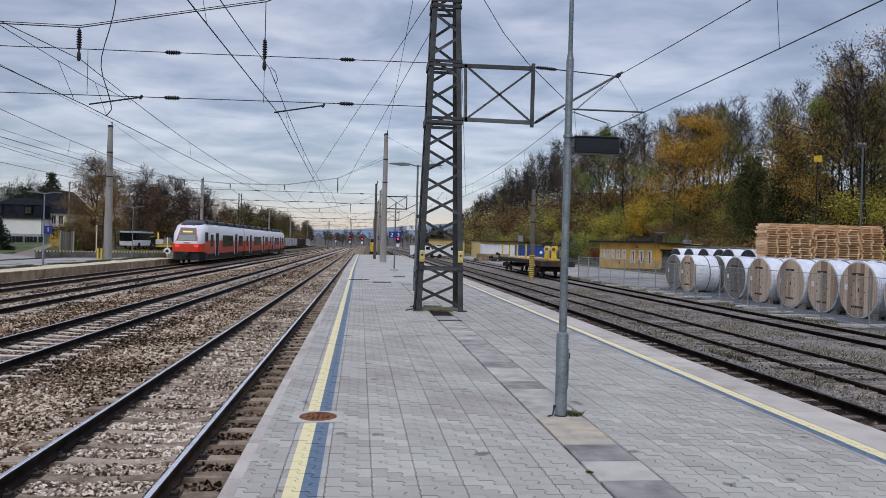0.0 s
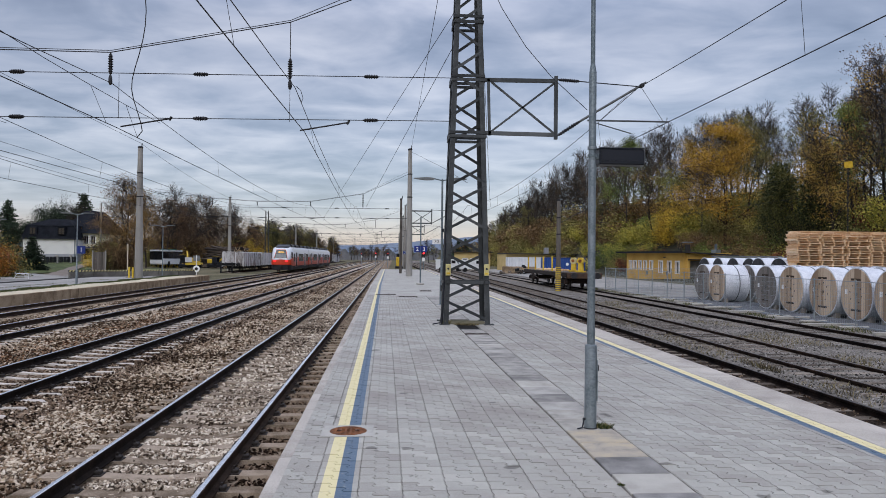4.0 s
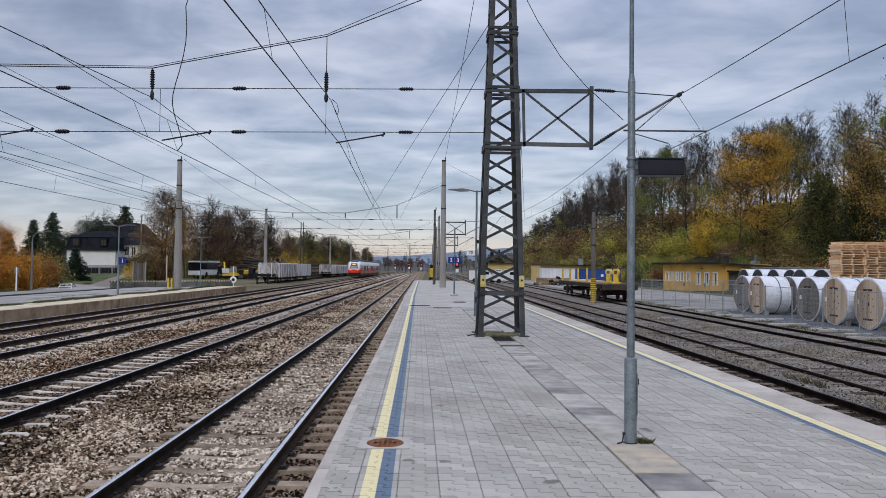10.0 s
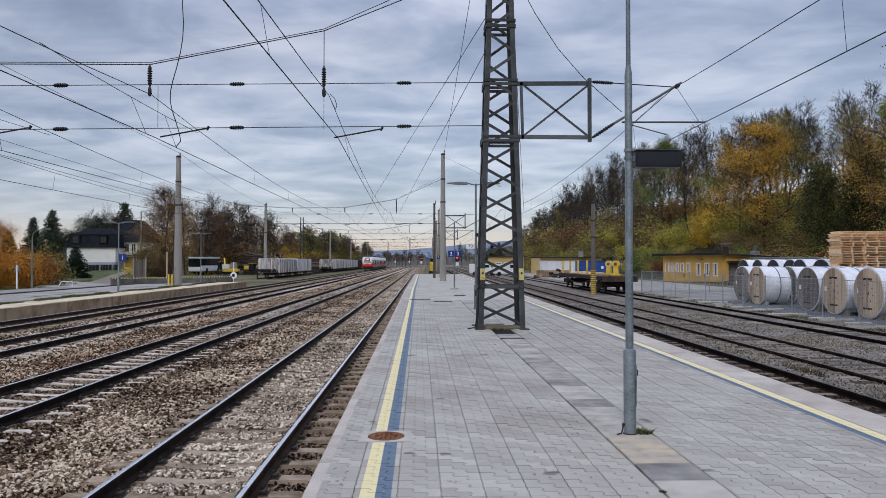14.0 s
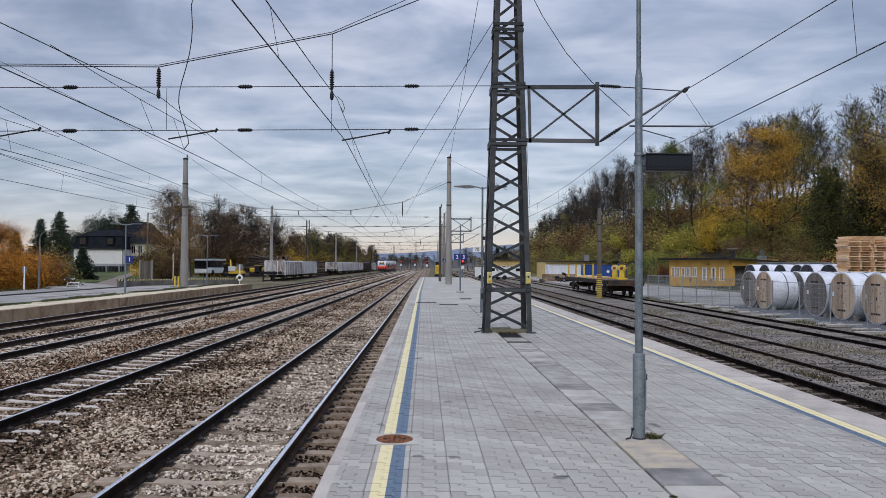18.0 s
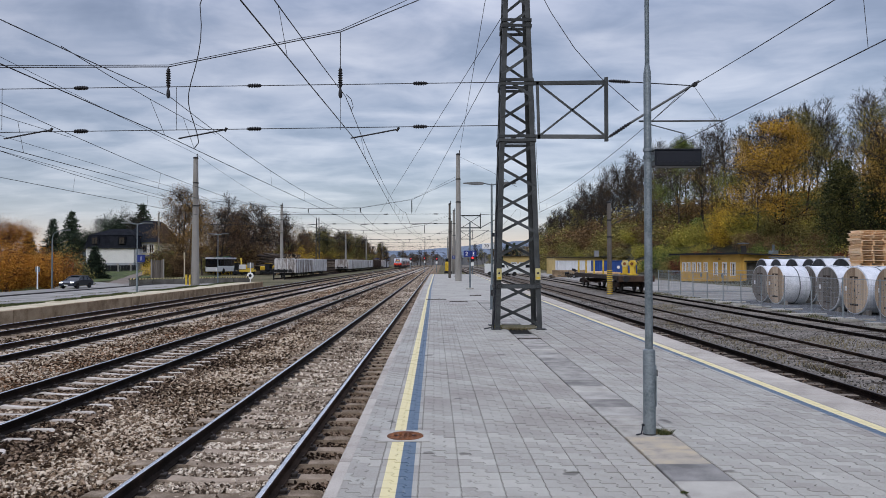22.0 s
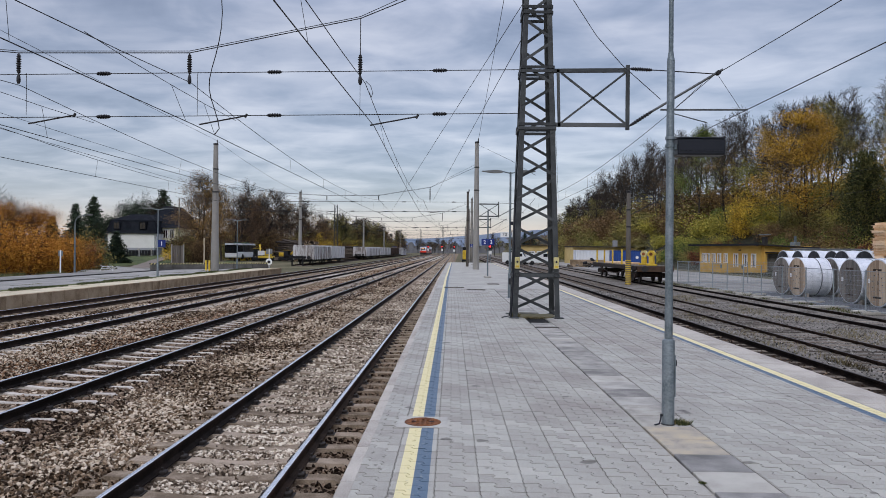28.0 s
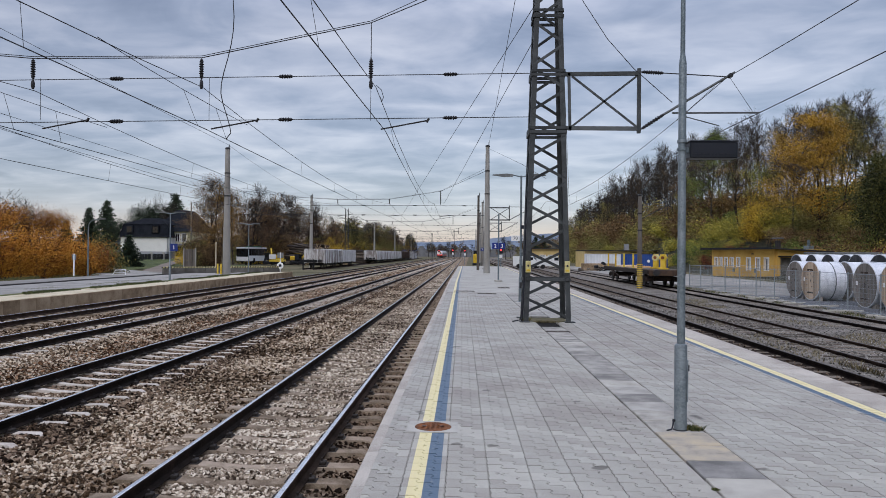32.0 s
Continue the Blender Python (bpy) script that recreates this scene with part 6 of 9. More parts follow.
for k in range(6):
    solid("timber_beam", Geo().box((0, 0, 0.07), (0.18, 3.6, 0.14), ch=0.01), M["timber"], "squared timber beam lying on the flat wagon", "timber", "timber on the wagon", at=pose(14.1 - 0.8 + (k % 3) * 0.55, 60.0 + (k // 3) * 4.0, RAIL + 1.27, 0, 0, rng.uniform(-2, 2)))


def road_wheel(p, side, r, w, parent):
    tyre = part("tyre", Geo().lathe([(r * 0.68, -w / 2), (r * 0.96, -w / 2), (r, -w * 0.3), (r, w * 0.3), (r * 0.96, w / 2), (r * 0.68, w / 2)], 22, "x"), M["rubber"], parent, at=p)
    part("rim", Geo().lathe([(r * 0.66, side * w * 0.30), (r * 0.60, side * w * 0.48), (r * 0.2, side * w * 0.40), (r * 0.12, side * w * 0.5)], 16, "x"), M["galv"], tyre)
    return tyre


M["lit_lamp"] = surface("lit_headlamp", [(0.8, 0.8, 0.8)] * 2, rough=0.3, bump=0, emit=((0.95, 0.97, 1.0), 2.0))
M["car_paint"] = surface("dark_blue_grey_car_paint", tones((0.010, 0.017, 0.034), 0.1), rough=0.3, metal=0.3, bump=0, coat=0.6)


def estate_car():
    """Estate car facing -y; origin on the road under its middle."""
    t = thing("car", (-75, 100, -0.35), "dark navy estate car with lit headlamps driving along the station road", "car")
    W = 0.9
    lo = [(-2.3, 0.32), (2.25, 0.32), (2.32, 0.55), (2.28, 0.92), (1.0, 0.98), (-1.05, 0.98), (-2.0, 0.86), (-2.32, 0.70), (-2.36, 0.45)]
    g = Geo()
    n = len(lo)
    vs = [(x, y, z) for x, k in ((-W, 0.985), (-W * 0.97, 1.0), (W * 0.97, 1.0), (W, 0.985)) for y, z in [(a * k, 0.32 + (b - 0.32) * (k if b > 0.9 else 1)) for a, b in lo]]
    fs = [(k * n + i, k * n + (i + 1) % n, (k + 1) * n + (i + 1) % n, (k + 1) * n + i) for k in range(3) for i in range(n)]
    fs += [tuple(range(n))[::-1], tuple(range(3 * n, 4 * n))]
    g.add(vs, fs)
    body = part("body", g, M["car_paint"], t)
    cab = [(-1.15, 0.96), (-0.35, 1.42), (0.2, 1.49), (1.55, 1.46), (2.15, 1.0), (2.2, 0.95)]
    g = Geo()
    m_ = len(cab)
    vs = [(-0.80, y, z) if z < 1.2 else (-0.64, y, z) for y, z in cab] + [(0.80, y, z) if z < 1.2 else (0.64, y, z) for y, z in cab]
    fs = [(i, i + 1, m_ + i + 1, m_ + i) for i in range(m_ - 1)] + [tuple(range(m_))[::-1], tuple(range(m_, 2 * m_)), (0, m_, 2 * m_ - 1, m_ - 1)]
    g.add(vs, fs)
    part("cabin_glass", g, M["glass"], t, "dark cabin windows")
    part("roof", Geo().box((0, 0.62, 1.485), (1.24, 1.95, 0.05), ch=0.02), M["car_paint"], t)
    for s in (-1, 1):
        for y0, y1, z0, z1 in ((-1.12, -0.36, 0.98, 1.44), (0.25, 0.28, 0.98, 1.48), (1.15, 1.2, 0.98, 1.48), (2.1, 1.5, 0.98, 1.46)):
            part("pillar", Geo().bar((s * 0.80, y0, z0), (s * 0.65, y1, z1), 0.06, 0.07), M["car_paint"], t)
        part("roof_rail", Geo().cyl((s * 0.58, -0.2, 1.53), (s * 0.58, 1.5, 1.52), 0.015, n=6), M["galv"], t)
        part("headlamp", Geo().box((s * 0.66, -2.27, 0.74), (0.36, 0.14, 0.15), r=(0, 0, s * 14), ch=0.04), M["lit_lamp"], t, "lit white headlamp")
        part("tail_light", Geo().box((s * 0.74, 2.25, 0.82), (0.22, 0.1, 0.3), ch=0.03), M["train_red"], t)
        part("mirror", Geo().box((s * 0.98, -0.72, 1.02), (0.18, 0.12, 0.13), ch=0.04), M["car_paint"], t)
        for y in (-1.42, 1.38):
            part("wheel_arch", Geo().lathe([(0.39, -0.03), (0.39, 0.03)], 18, "x", (s * 0.885, y, 0.36)), M["black"], t)
            road_wheel((s * 0.84, y, 0.33), s, 0.33, 0.22, t)
    part("grille", Geo().box((0, -2.33, 0.58), (0.8, 0.06, 0.18), ch=0.02), M["black"], t)
    part("bumper", Geo().box((0, -2.32, 0.40), (1.66, 0.12, 0.16), ch=0.05), M["car_paint"], t)
    part("number_bar", Geo().box((0, -2.39, 0.44), (0.5, 0.02, 0.1)), M["white"], t)
    return t


CAR = estate_car()

M["bus_white"] = surface("bus_white_paint", tones((0.66, 0.68, 0.68), 0.06), rough=0.35, bump=0, coat=0.3)


def bus():
    t = thing("bus", (-42.2, 131, -0.35), "white city bus with dark windows parked beyond the platform", "bus", turn=-8)
    ln_, W, H = 7.9, 1.27, 2.95
    part("body", Geo().box((0, ln_ / 2, 0.85), (2 * W, ln_, 1.1), ch=0.12), M["bus_white"], t)
    part("roof", Geo().box((0, ln_ / 2, H - 0.18), (2 * W, ln_, 0.34), ch=0.12), M["bus_white"], t)
    part("window_band", Geo().box((0, ln_ / 2, 2.0), (2 * W - 0.03, ln_ - 0.04, 1.3), ch=0.06), M["glass"], t, "dark tinted window band")
    part("roof_unit", Geo().box((0, ln_ * 0.6, H + 0.08), (1.8, 3.0, 0.2), ch=0.08), M["sign_green"], t)
    for s in (-1, 1):
        for k in range(6):
            part("window_post", Geo().box((s * W, 1.0 + k * 1.5, 2.0), (0.03, 0.09, 1.3)), M["black"], t)
        for y in (2.2, 7.0):
            road_wheel((s * (W - 0.12), y, 0.48), s, 0.48, 0.28, t)
        part("headlamp", Geo().box((s * 0.9, -0.01, 0.62), (0.36, 0.06, 0.18), ch=0.03), M["white"], t)
    part("windscreen", Geo().box((0, 0.0, 1.9), (2.3, 0.05, 1.5), ch=0.02), M["glass"], t)
    return t


M["sign_green"] = surface("green_paint", tones((0.02, 0.16, 0.11), 0.15), rough=0.5, bump=0)
bus()


def digger(at, turn, size, label):
    t = thing("excavator", at, label, "excavator", turn=turn)
    k = size

    def S(*v):
        return tuple(q * k for q in v)

    part("undercarriage", Geo().box(S(0, 0, 0.5), S(2.2, 3.6, 0.6), ch=0.1 * k), M["train_dark"], t)
    for s in (-1, 1):
        for y in (-1.2, 1.2):
            road_wheel(S(s * 1.05, y, 0.45), s, 0.45 * k, 0.32 * k, t)
    part("turntable", Geo().cyl(S(0, 0, 0.8), S(0, 0, 1.05), 0.8 * k, n=18), M["train_dark"], t)
    part("engine_cover", Geo().box(S(0.2, 0.9, 1.6), S(2.2, 2.0, 1.0), ch=0.15 * k), M["yellow"], t, "yellow engine cover")
    c = part("cab", Geo().box(S(-0.6, -0.7, 1.85), S(1.0, 1.5, 1.6), ch=0.1 * k), M["black"], t, "dark glazed cab")
    part("cab_window", Geo().box(S(-0.6, -1.46, 2.05), S(0.85, 0.04, 1.0)), M["glass"], c)
    part("cab_roof", Geo().box(S(-0.6, -0.7, 2.68), S(1.08, 1.56, 0.08), ch=0.03 * k), M["yellow"], c)
    b = part("boom", Geo().bar(S(0.4, -0.9, 1.6), S(1.6, -2.2, 3.4), 0.3 * k, 0.4 * k), M["yellow"], t, "yellow boom")
    part("stick", Geo().bar(S(1.6, -2.2, 3.4), S(2.7, -3.0, 1.6), 0.24 * k, 0.3 * k), M["yellow"], b)
    part("bucket", Geo().prism([(p[0] * k - 2.9 * k, p[1] * k + 0.7 * k) for p in ((0, 0.8), (0.5, 0.9), (0.7, 0.4), (0.4, 0.0), (-0.2, 0.1))], "x", 2.3 * k, 3.0 * k), M["dark_steel"], b)
    part("cylinder", Geo().cyl(S(0.8, -0.9, 1.3), S(1.1, -1.6, 2.4), 0.08 * k, n=8), M["galv"], b)
    return t


digger((-35.9, 129, -0.6), -30, 0.86, "yellow and black road-rail excavator beyond the platform")
digger((-32.4, 133, -0.6), 60, 0.75, "small yellow excavator with a raised arm by the log pile")
tr = thing("trailer", (-34.0, 125.0, -0.5), "yellow low trailer with a white board beside the excavator", "trailer")
part("bed", Geo().box((0, 0, 0.7), (2.4, 2.2, 0.4), ch=0.05), M["yellow"], tr)
for s in (-1, 1):
    road_wheel((s * 1.1, 0.2, 0.35), s, 0.35, 0.25, tr)
part("white_board", Geo().box((-0.6, -1.15, 1.4), (1.2, 0.05, 0.8), ch=0.01), M["white"], tr)

van = thing("van", (13.2, 118, -0.62), "white delivery van parked at the far yellow building", "van", turn=90)
g = Geo()
o = [(-2.4, 0.4), (2.3, 0.4), (2.35, 2.0), (-0.9, 2.05), (-1.6, 1.25), (-2.35, 1.05)]
g.add([(-0.95, y, z) for y, z in o] + [(0.95, y, z) for y, z in o], [(i, (i + 1) % 6, 6 + (i + 1) % 6, 6 + i) for i in range(6)] + [tuple(range(6))[::-1], tuple(range(6, 12))])
part("body", g, M["bus_white"], van)
part("windscreen", Geo().bar((0, -1.62, 1.28), (0, -0.98, 1.98), 1.7, 0.03), M["glass"], van)
for s in (-1, 1):
    part("side_window", Geo().box((s * 0.955, -0.75, 1.6), (0.02, 0.7, 0.5), ch=0.005), M["glass"], van)
    for y in (-1.5, 1.4):
        road_wheel((s * 0.88, y, 0.35), s, 0.35, 0.24, van)
copy_thing(van, pose(9.6, 121, -0.62, 0, 0, 75))

yv = thing("rail_trolley", (0.9, 116, -0.55), "yellow track maintenance machine beyond the platform end", "rail vehicle")
part("body", Geo().box((0, 0, 1.5), (0.95, 3.0, 1.5), ch=0.12), M["yellow"], yv)
part("cab", Geo().box((0.0, -0.4, 2.5), (0.8, 1.6, 0.6), ch=0.1), M["glass"], yv)
part("frame", Geo().box((0, 0, 0.6), (1.2, 3.4, 0.35), ch=0.05), M["train_dark"], yv)
for s in (-1, 1):
    for y in (-1.1, 1.1):
        part("wheel", Geo().lathe([(0.38, -0.06), (0.38, 0.06)], 16, "x", (s * 0.5, y, 0.38)), M["wheel"], yv)


# ---- low platform, station road, house ----
low = Geo().prism([(-22.0, -0.95), (-17.36, -0.95), (-17.36, -0.215), (-19.2, -0.205), (-22.0, -0.23)], "y", -14, 69)
lowp = solid("low_platform", low, M["path"], "low platform topped with pale trodden gravel", "platform", kind="structure")
panel = Geo().box((0, 0.5, -0.38), (0.12, 0.985, 0.78), ch=0.012).mesh("wall_panel", M["old_concrete"])
for i in range(62):
    part("wall_panel", panel, None, lowp, at=(-17.33 + rng.uniform(-0.008, 0.008), 7.0 + i, -0.17 + rng.uniform(-0.006, 0.006)))
part("end_wall", Geo().box((-19.7, 69.03, -0.55), (4.7, 0.12, 0.72)), M["old_concrete"], lowp)
part("edge_strip", Geo().box((-17.62, 27.5, -0.206), (0.55, 83, 0.03)), M["path"], lowp)
part("turf", Geo().box((-20.0, 27.5, -0.207), (0.5, 83, 0.02)), M["grass"], lowp, "ragged turf strip")
part("footway", Geo().box((-21.1, 27.5, -0.212), (1.7, 83, 0.02)), M["asphalt"], lowp)


def grass_strip(name, x0, x1, y0, y1, n, h, z, seed, mat="grass_blade", label="uneven strip of autumn grass beside the road"):
    r = np.random.default_rng(seed)
    a, b = r.uniform(x0, x1, n), r.uniform(y0, y1, n)
    k = np.array([noise.noise((p * 0.5, q * 0.35, seed)) for p, q in zip(a, b)]) > -0.02
    a, b = a[k], b[k]
    return solid(name, blades_mesh(name, a, b, np.full(len(a), z), h * r.uniform(0.3, 1, len(a)), M[mat], seed, 0.6), None, label, "grass", kind="stuff")


grass_strip("platform_grass", -20.5, -19.2, 18, 69, 30000, 0.085, -0.20, 31)
grass_strip("platform_grass", -22.0, -21.6, 18, 69, 3000, 0.07, -0.21, 32)
recede(grass_strip("verge_grass", -33.5, -31.4, 24, 66, 9000, 0.30, -0.45, 33))
grass_strip("siding_weeds", 10.8, 12.7, 10, 40, 6500, 0.12, -0.69, 34, "dry_blade", "dry brown and green weeds between the sidings")
grass_strip("siding_weeds", 8.30, 8.95, 12.4, 18.5, 2600, 0.17, -0.69, 37, "dry_blade", "brown and green weed clumps beside the siding")
grass_strip("siding_weeds", 8.0, 9.0, 9, 30, 1700, 0.11, -0.69, 35, "dry_blade", "dry weeds beside the rails")
grass_strip("fence_grass", 15.5, 16.3, 18, 58, 4000, 0.16, -0.66, 36, "grass_blade", "thin grass along the mesh fence")
side = Geo().box((-23.65, 28, -0.60), (3.3, 96, 0.76))
solid("bus_bay", side, M["asphalt"], "pale worn asphalt strip beside the low platform", "pavement", kind="structure")
kerb_piece = Geo().box((0, 1.0, -0.28), (0.22, 1.98, 0.46), ch=0.03).mesh("kerb_stone", M["asphalt_dark"])
kerb = tagged(new("kerb"), "dark weathered kerb between the two lanes", "kerb", kind="structure")
for i in range(30):
    part("kerb_stone", kerb_piece, None, kerb, at=(-25.42, 16 + i * 2.0, -0.10))
road = Geo().prism([(-31.4, -0.95), (-25.5, -0.95), (-25.5, -0.36), (-28.4, -0.34), (-31.4, -0.37)], "y", -80, 100)
recede(solid("road", road, M["asphalt"], "pale grey asphalt station road", "road", kind="structure"))
lane = Geo()
lp_ = [(-29.5, 60), (-33, 68), (-40, 76), (-60, 90), (-85, 106)]
for (a, b), (c, d) in zip(lp_, lp_[1:]):
    u = Vector((c - a, d - b)).normalized()
    nrm = Vector((-u.y, u.x)) * 2.6
    za, zb = max(-0.345, ground_z(a, b) + 0.06), max(-0.345, ground_z(c, d) + 0.06)
    lane.add([(a + nrm.x, b + nrm.y, za), (a - nrm.x, b - nrm.y, za), (c - nrm.x, d - nrm.y, zb), (c + nrm.x, d + nrm.y, zb)], [(0, 1, 2, 3)])
recede(solid("side_lane", lane, M["asphalt"], "narrow asphalt lane joining the station road", "road", kind="structure"))
M["drive"] = surface("brown_gravel_drive", [(0.095, 0.078, 0.063), (0.15, 0.124, 0.10), (0.20, 0.165, 0.135)], scale=0.6, fine=20, rough=0.95)
drive_ = Geo()
dp = [(-31.5, 68.5), (-36, 80), (-40, 92), (-43.5, 104), (-45.5, 112)]
for (a, b), (c, d) in zip(dp, dp[1:]):
    za, zb = ground_z(a, b) + 0.12, ground_z(c, d) + 0.12
    drive_.add([(a - 1.1, b, za), (a + 1.1, b, za), (c + 1.1, d, zb), (c - 1.1, d, zb)], [(0, 1, 2, 3)])
recede(solid("driveway", drive_, M["drive"], "brown gravel driveway climbing to the house", "driveway", kind="structure"))
lawn = Geo()
lx, ly = axis_steps([(-62, -38, 12)]), axis_steps([(76, 112, 14)])
lawn.add([(x, y, ground_z(x, y) + 0.08) for y in ly for x in lx], [(j * 13 + i, j * 13 + i + 1, (j + 1) * 13 + i + 1, (j + 1) * 13 + i) for j in range(14) for i in range(12)])
recede(solid("lawn", lawn, M["grass"], "green lawn in front of the white house", "lawn", kind="structure"))

# hazard-striped low wall
M["plinth_dark"] = surface("weathered_grey_concrete", [(0.07, 0.066, 0.06), (0.13, 0.124, 0.113), (0.21, 0.2, 0.18)], scale=1.2, fine=30, rough=0.95)
hz = thing("barrier_wall", (-27.0, 61.8, -0.36), "low weathered concrete wall with a yellow and black striped top", "barrier", turn=44)
for i in range(6):
    part("concrete_block", Geo().box((1.0 + i * 1.92, 0, 0.30), (1.9, 0.3, 0.60), ch=0.03), M["plinth_dark"], hz)
for i in range(44):
    part("stripe", Geo().prism([(i * 0.26, 0.60), (i * 0.26 + 0.13, 0.60), (i * 0.26 + 0.19, 0.72), (i * 0.26 + 0.06, 0.72)], "y", -0.16, 0.15), M["yellow_pale"], hz)
part("stripe_backing", Geo().box((5.75, 0, 0.66), (11.5, 0.29, 0.115)), M["black"], hz)
yb_ = thing("bollard", (-21.35, 60.6, -0.23), "yellow steel guard bollard beside the concrete mast", "bollard", "yellow bollards")
part("post", Geo().box((0, 0, 0.45), (0.14, 0.14, 0.9), ch=0.03), M["yellow"], yb_)
part("cap", Geo().box((0, 0, 0.91), (0.16, 0.16, 0.03), ch=0.01), M["yellow"], yb_)
copy_thing(yb_, pose(-21.75, 60.9, -0.23))
mound = Geo()
mx_, my_ = axis_steps([(-32, -20, 24)]), axis_steps([(70, 84, 14)])
mound.add([(x, y, -0.8 + 1.1 * math.exp(-((x + 25) / 4) ** 2 - ((y - 77) / 3.5) ** 2) + 0.1 * noise.noise((x, y, 2))) for y in my_ for x in mx_], [(j * 25 + i, j * 25 + i + 1, (j + 1) * 25 + i + 1, (j + 1) * 25 + i) for j in range(14) for i in range(24)])
solid("gravel_mound", mound, M["grass"], "low grassy gravel mound behind the barrier", "mound", kind="structure")


def t_lamp(x, y, sign):
    t = thing("platform_lamp", (x, y, -0.22), "thin grey lamp post with two level arms", "street lamp", "lamps on the low platform")
    part("pole_tube", Geo().lathe([(0.07, 0), (0.065, 0.9), (0.045, 0.95), (0.035, 4.55)], 12), M["galv"], t)
    for s in (-1, 1):
        a = part("arm", Geo().cyl((0, 0, 4.50), (s * 0.4, 0, 4.56), 0.025, n=8), M["galv"], t)
        part("lamp_head", Geo().box((s * 0.68, 0, 4.59), (0.66, 0.22, 0.07), ch=0.025), M["mast_light"], a)
    if sign:
        b = part("sign_panel", Geo().box((0.29, -0.05, 2.22), (0.50, 0.04, 0.50), ch=0.006), M["sign_blue"], t, "blue platform number panel")
        lettering("number", "1", 0.42, M["white"], b, pose(0.29, -0.075, 2.21, 90, 0, 0))
        part("wire_brace", Geo().cyl((-0.7, 0, 4.4), (0.0, 0, 3.5), 0.012, n=5), M["wire"], t)
    return t


t_lamp(-20.34, 47.8, True)
t_lamp(-20.8, 66.4, False)
sl_ = thing("street_lamp", (-31.55, 58, -0.45), "tall curved grey street lamp beside the road", "street lamp")
part("pole_tube", Geo().lathe([(0.08, 0), (0.05, 4.1)], 10), M["galv"], sl_)
part("curved_arm", Geo().tube([(0.55 - 0.55 * math.cos(a * math.pi / 16), 0, 4.1 + 0.62 * math.sin(a * math.pi / 16)) for a in range(8)] + [(1.05, 0, 4.80)], 0.035, 8), M["galv"], sl_)
part("lamp_head", Geo().box((1.2, 0, 4.80), (0.5, 0.2, 0.1), r=(0, -4, 0), ch=0.03), M["mast_light"], sl_)
rs = thing("road_sign", (-29.9, 53.0, -0.22), "small grey road sign seen from behind on a white post", "sign")
part("post", Geo().lathe([(0.05, 0), (0.045, 1.7)], 10), M["white"], rs)
part("sign_panel", Geo().box((0, 0, 1.45), (0.34, 0.02, 0.40), ch=0.006), M["galv"], rs)
st = thing("stop_signal", (-18.65, 69.6, -0.6), "small round white shunting disc with a square board above", "railway sign")
part("post", Geo().lathe([(0.05, 0), (0.045, 2.3)], 10), M["white"], st)
dd = part("disc", Geo().lathe([(0.32, -0.02), (0.32, 0.02)], 24, "y", (0, -0.05, 1.02)), M["white"], st)
part("disc_mark", Geo().lathe([(0.16, -0.005), (0.16, 0.005)], 6, "y", (0, -0.078, 1.02)), M["black"], dd)
part("board", Geo().box((0, 0, 2.02), (0.62, 0.03, 0.52), ch=0.01), M["mast_light"], st)
gr = thing("cycle_stand", (-30.4, 61.0, -0.36), "low white metal stand beside the road", "stand")
part("frame", Geo().tube([(-0.6, 0, 0), (-0.35, 0, 0.42), (0.55, 0, 0.46), (0.55, 0, 0.0)], 0.03, 8), M["white"], gr)
part("crossbar", Geo().cyl((-0.48, 0, 0.22), (0.55, 0, 0.22), 0.02, n=8), M["white"], gr)
tp = thing("telephone_pole", (-41.6, 105, -0.3), "tall thin grey pole in front of the trees", "pole")
part("shaft", Geo().lathe([(0.13, 0), (0.09, 9.3)], 10), M["pole_concrete"], tp)
part("insulator", insulator((0.1, 0, 9.1), (0.1, 0, 9.4), 3), M["insulator_grey"], tp)
sh = thing("garden_gate", (-40.2, 101, -1.0), "tall dark grey wooden gate panels by the driveway", "gate")
for i in range(6):
    part("board", Geo().box((i * 0.26 - 0.65, 0, 1.5), (0.24, 0.05, 3.0 + 0.05 * (i % 2)), ch=0.01), M["pole_brown"], sh)
for s in (-0.85, 0.85):
    part("post", Geo().box((s, 0.06, 1.6), (0.16, 0.16, 3.2), ch=0.02), M["pole_concrete"], sh)
wp = thing("sign_post", (-35.3, 98, -0.75), "pale wooden sign post beside the trees", "sign post")
part("post", Geo().lathe([(0.09, 0), (0.07, 3.8)], 8), M["path"], wp)
part("board", Geo().box((0, -0.05, 3.3), (0.24, 0.04, 0.8), ch=0.02), M["path"], wp)

M["plaster"] = surface("white_plaster", [(0.58, 0.58, 0.55), (0.68, 0.68, 0.65), (0.74, 0.74, 0.71)], scale=0.5, fine=20, rough=0.85, bump=0.2)
M["plaster_cream"] = surface("cream_plaster", tones((0.55, 0.50, 0.34), 0.12), scale=0.6, fine=20, rough=0.85)
M["plinth"] = surface("grey_plinth", tones((0.27, 0.28, 0.30), 0.15), scale=1, fine=20, rough=0.85)
M["slate"] = surface("dark_slate_roof", [(0.007, 0.008, 0.011), (0.012, 0.014, 0.018), (0.020, 0.022, 0.028)], scale=1.2, fine=14, rough=0.95, bump=0.4, bump_size=0.02, spec=0.05)


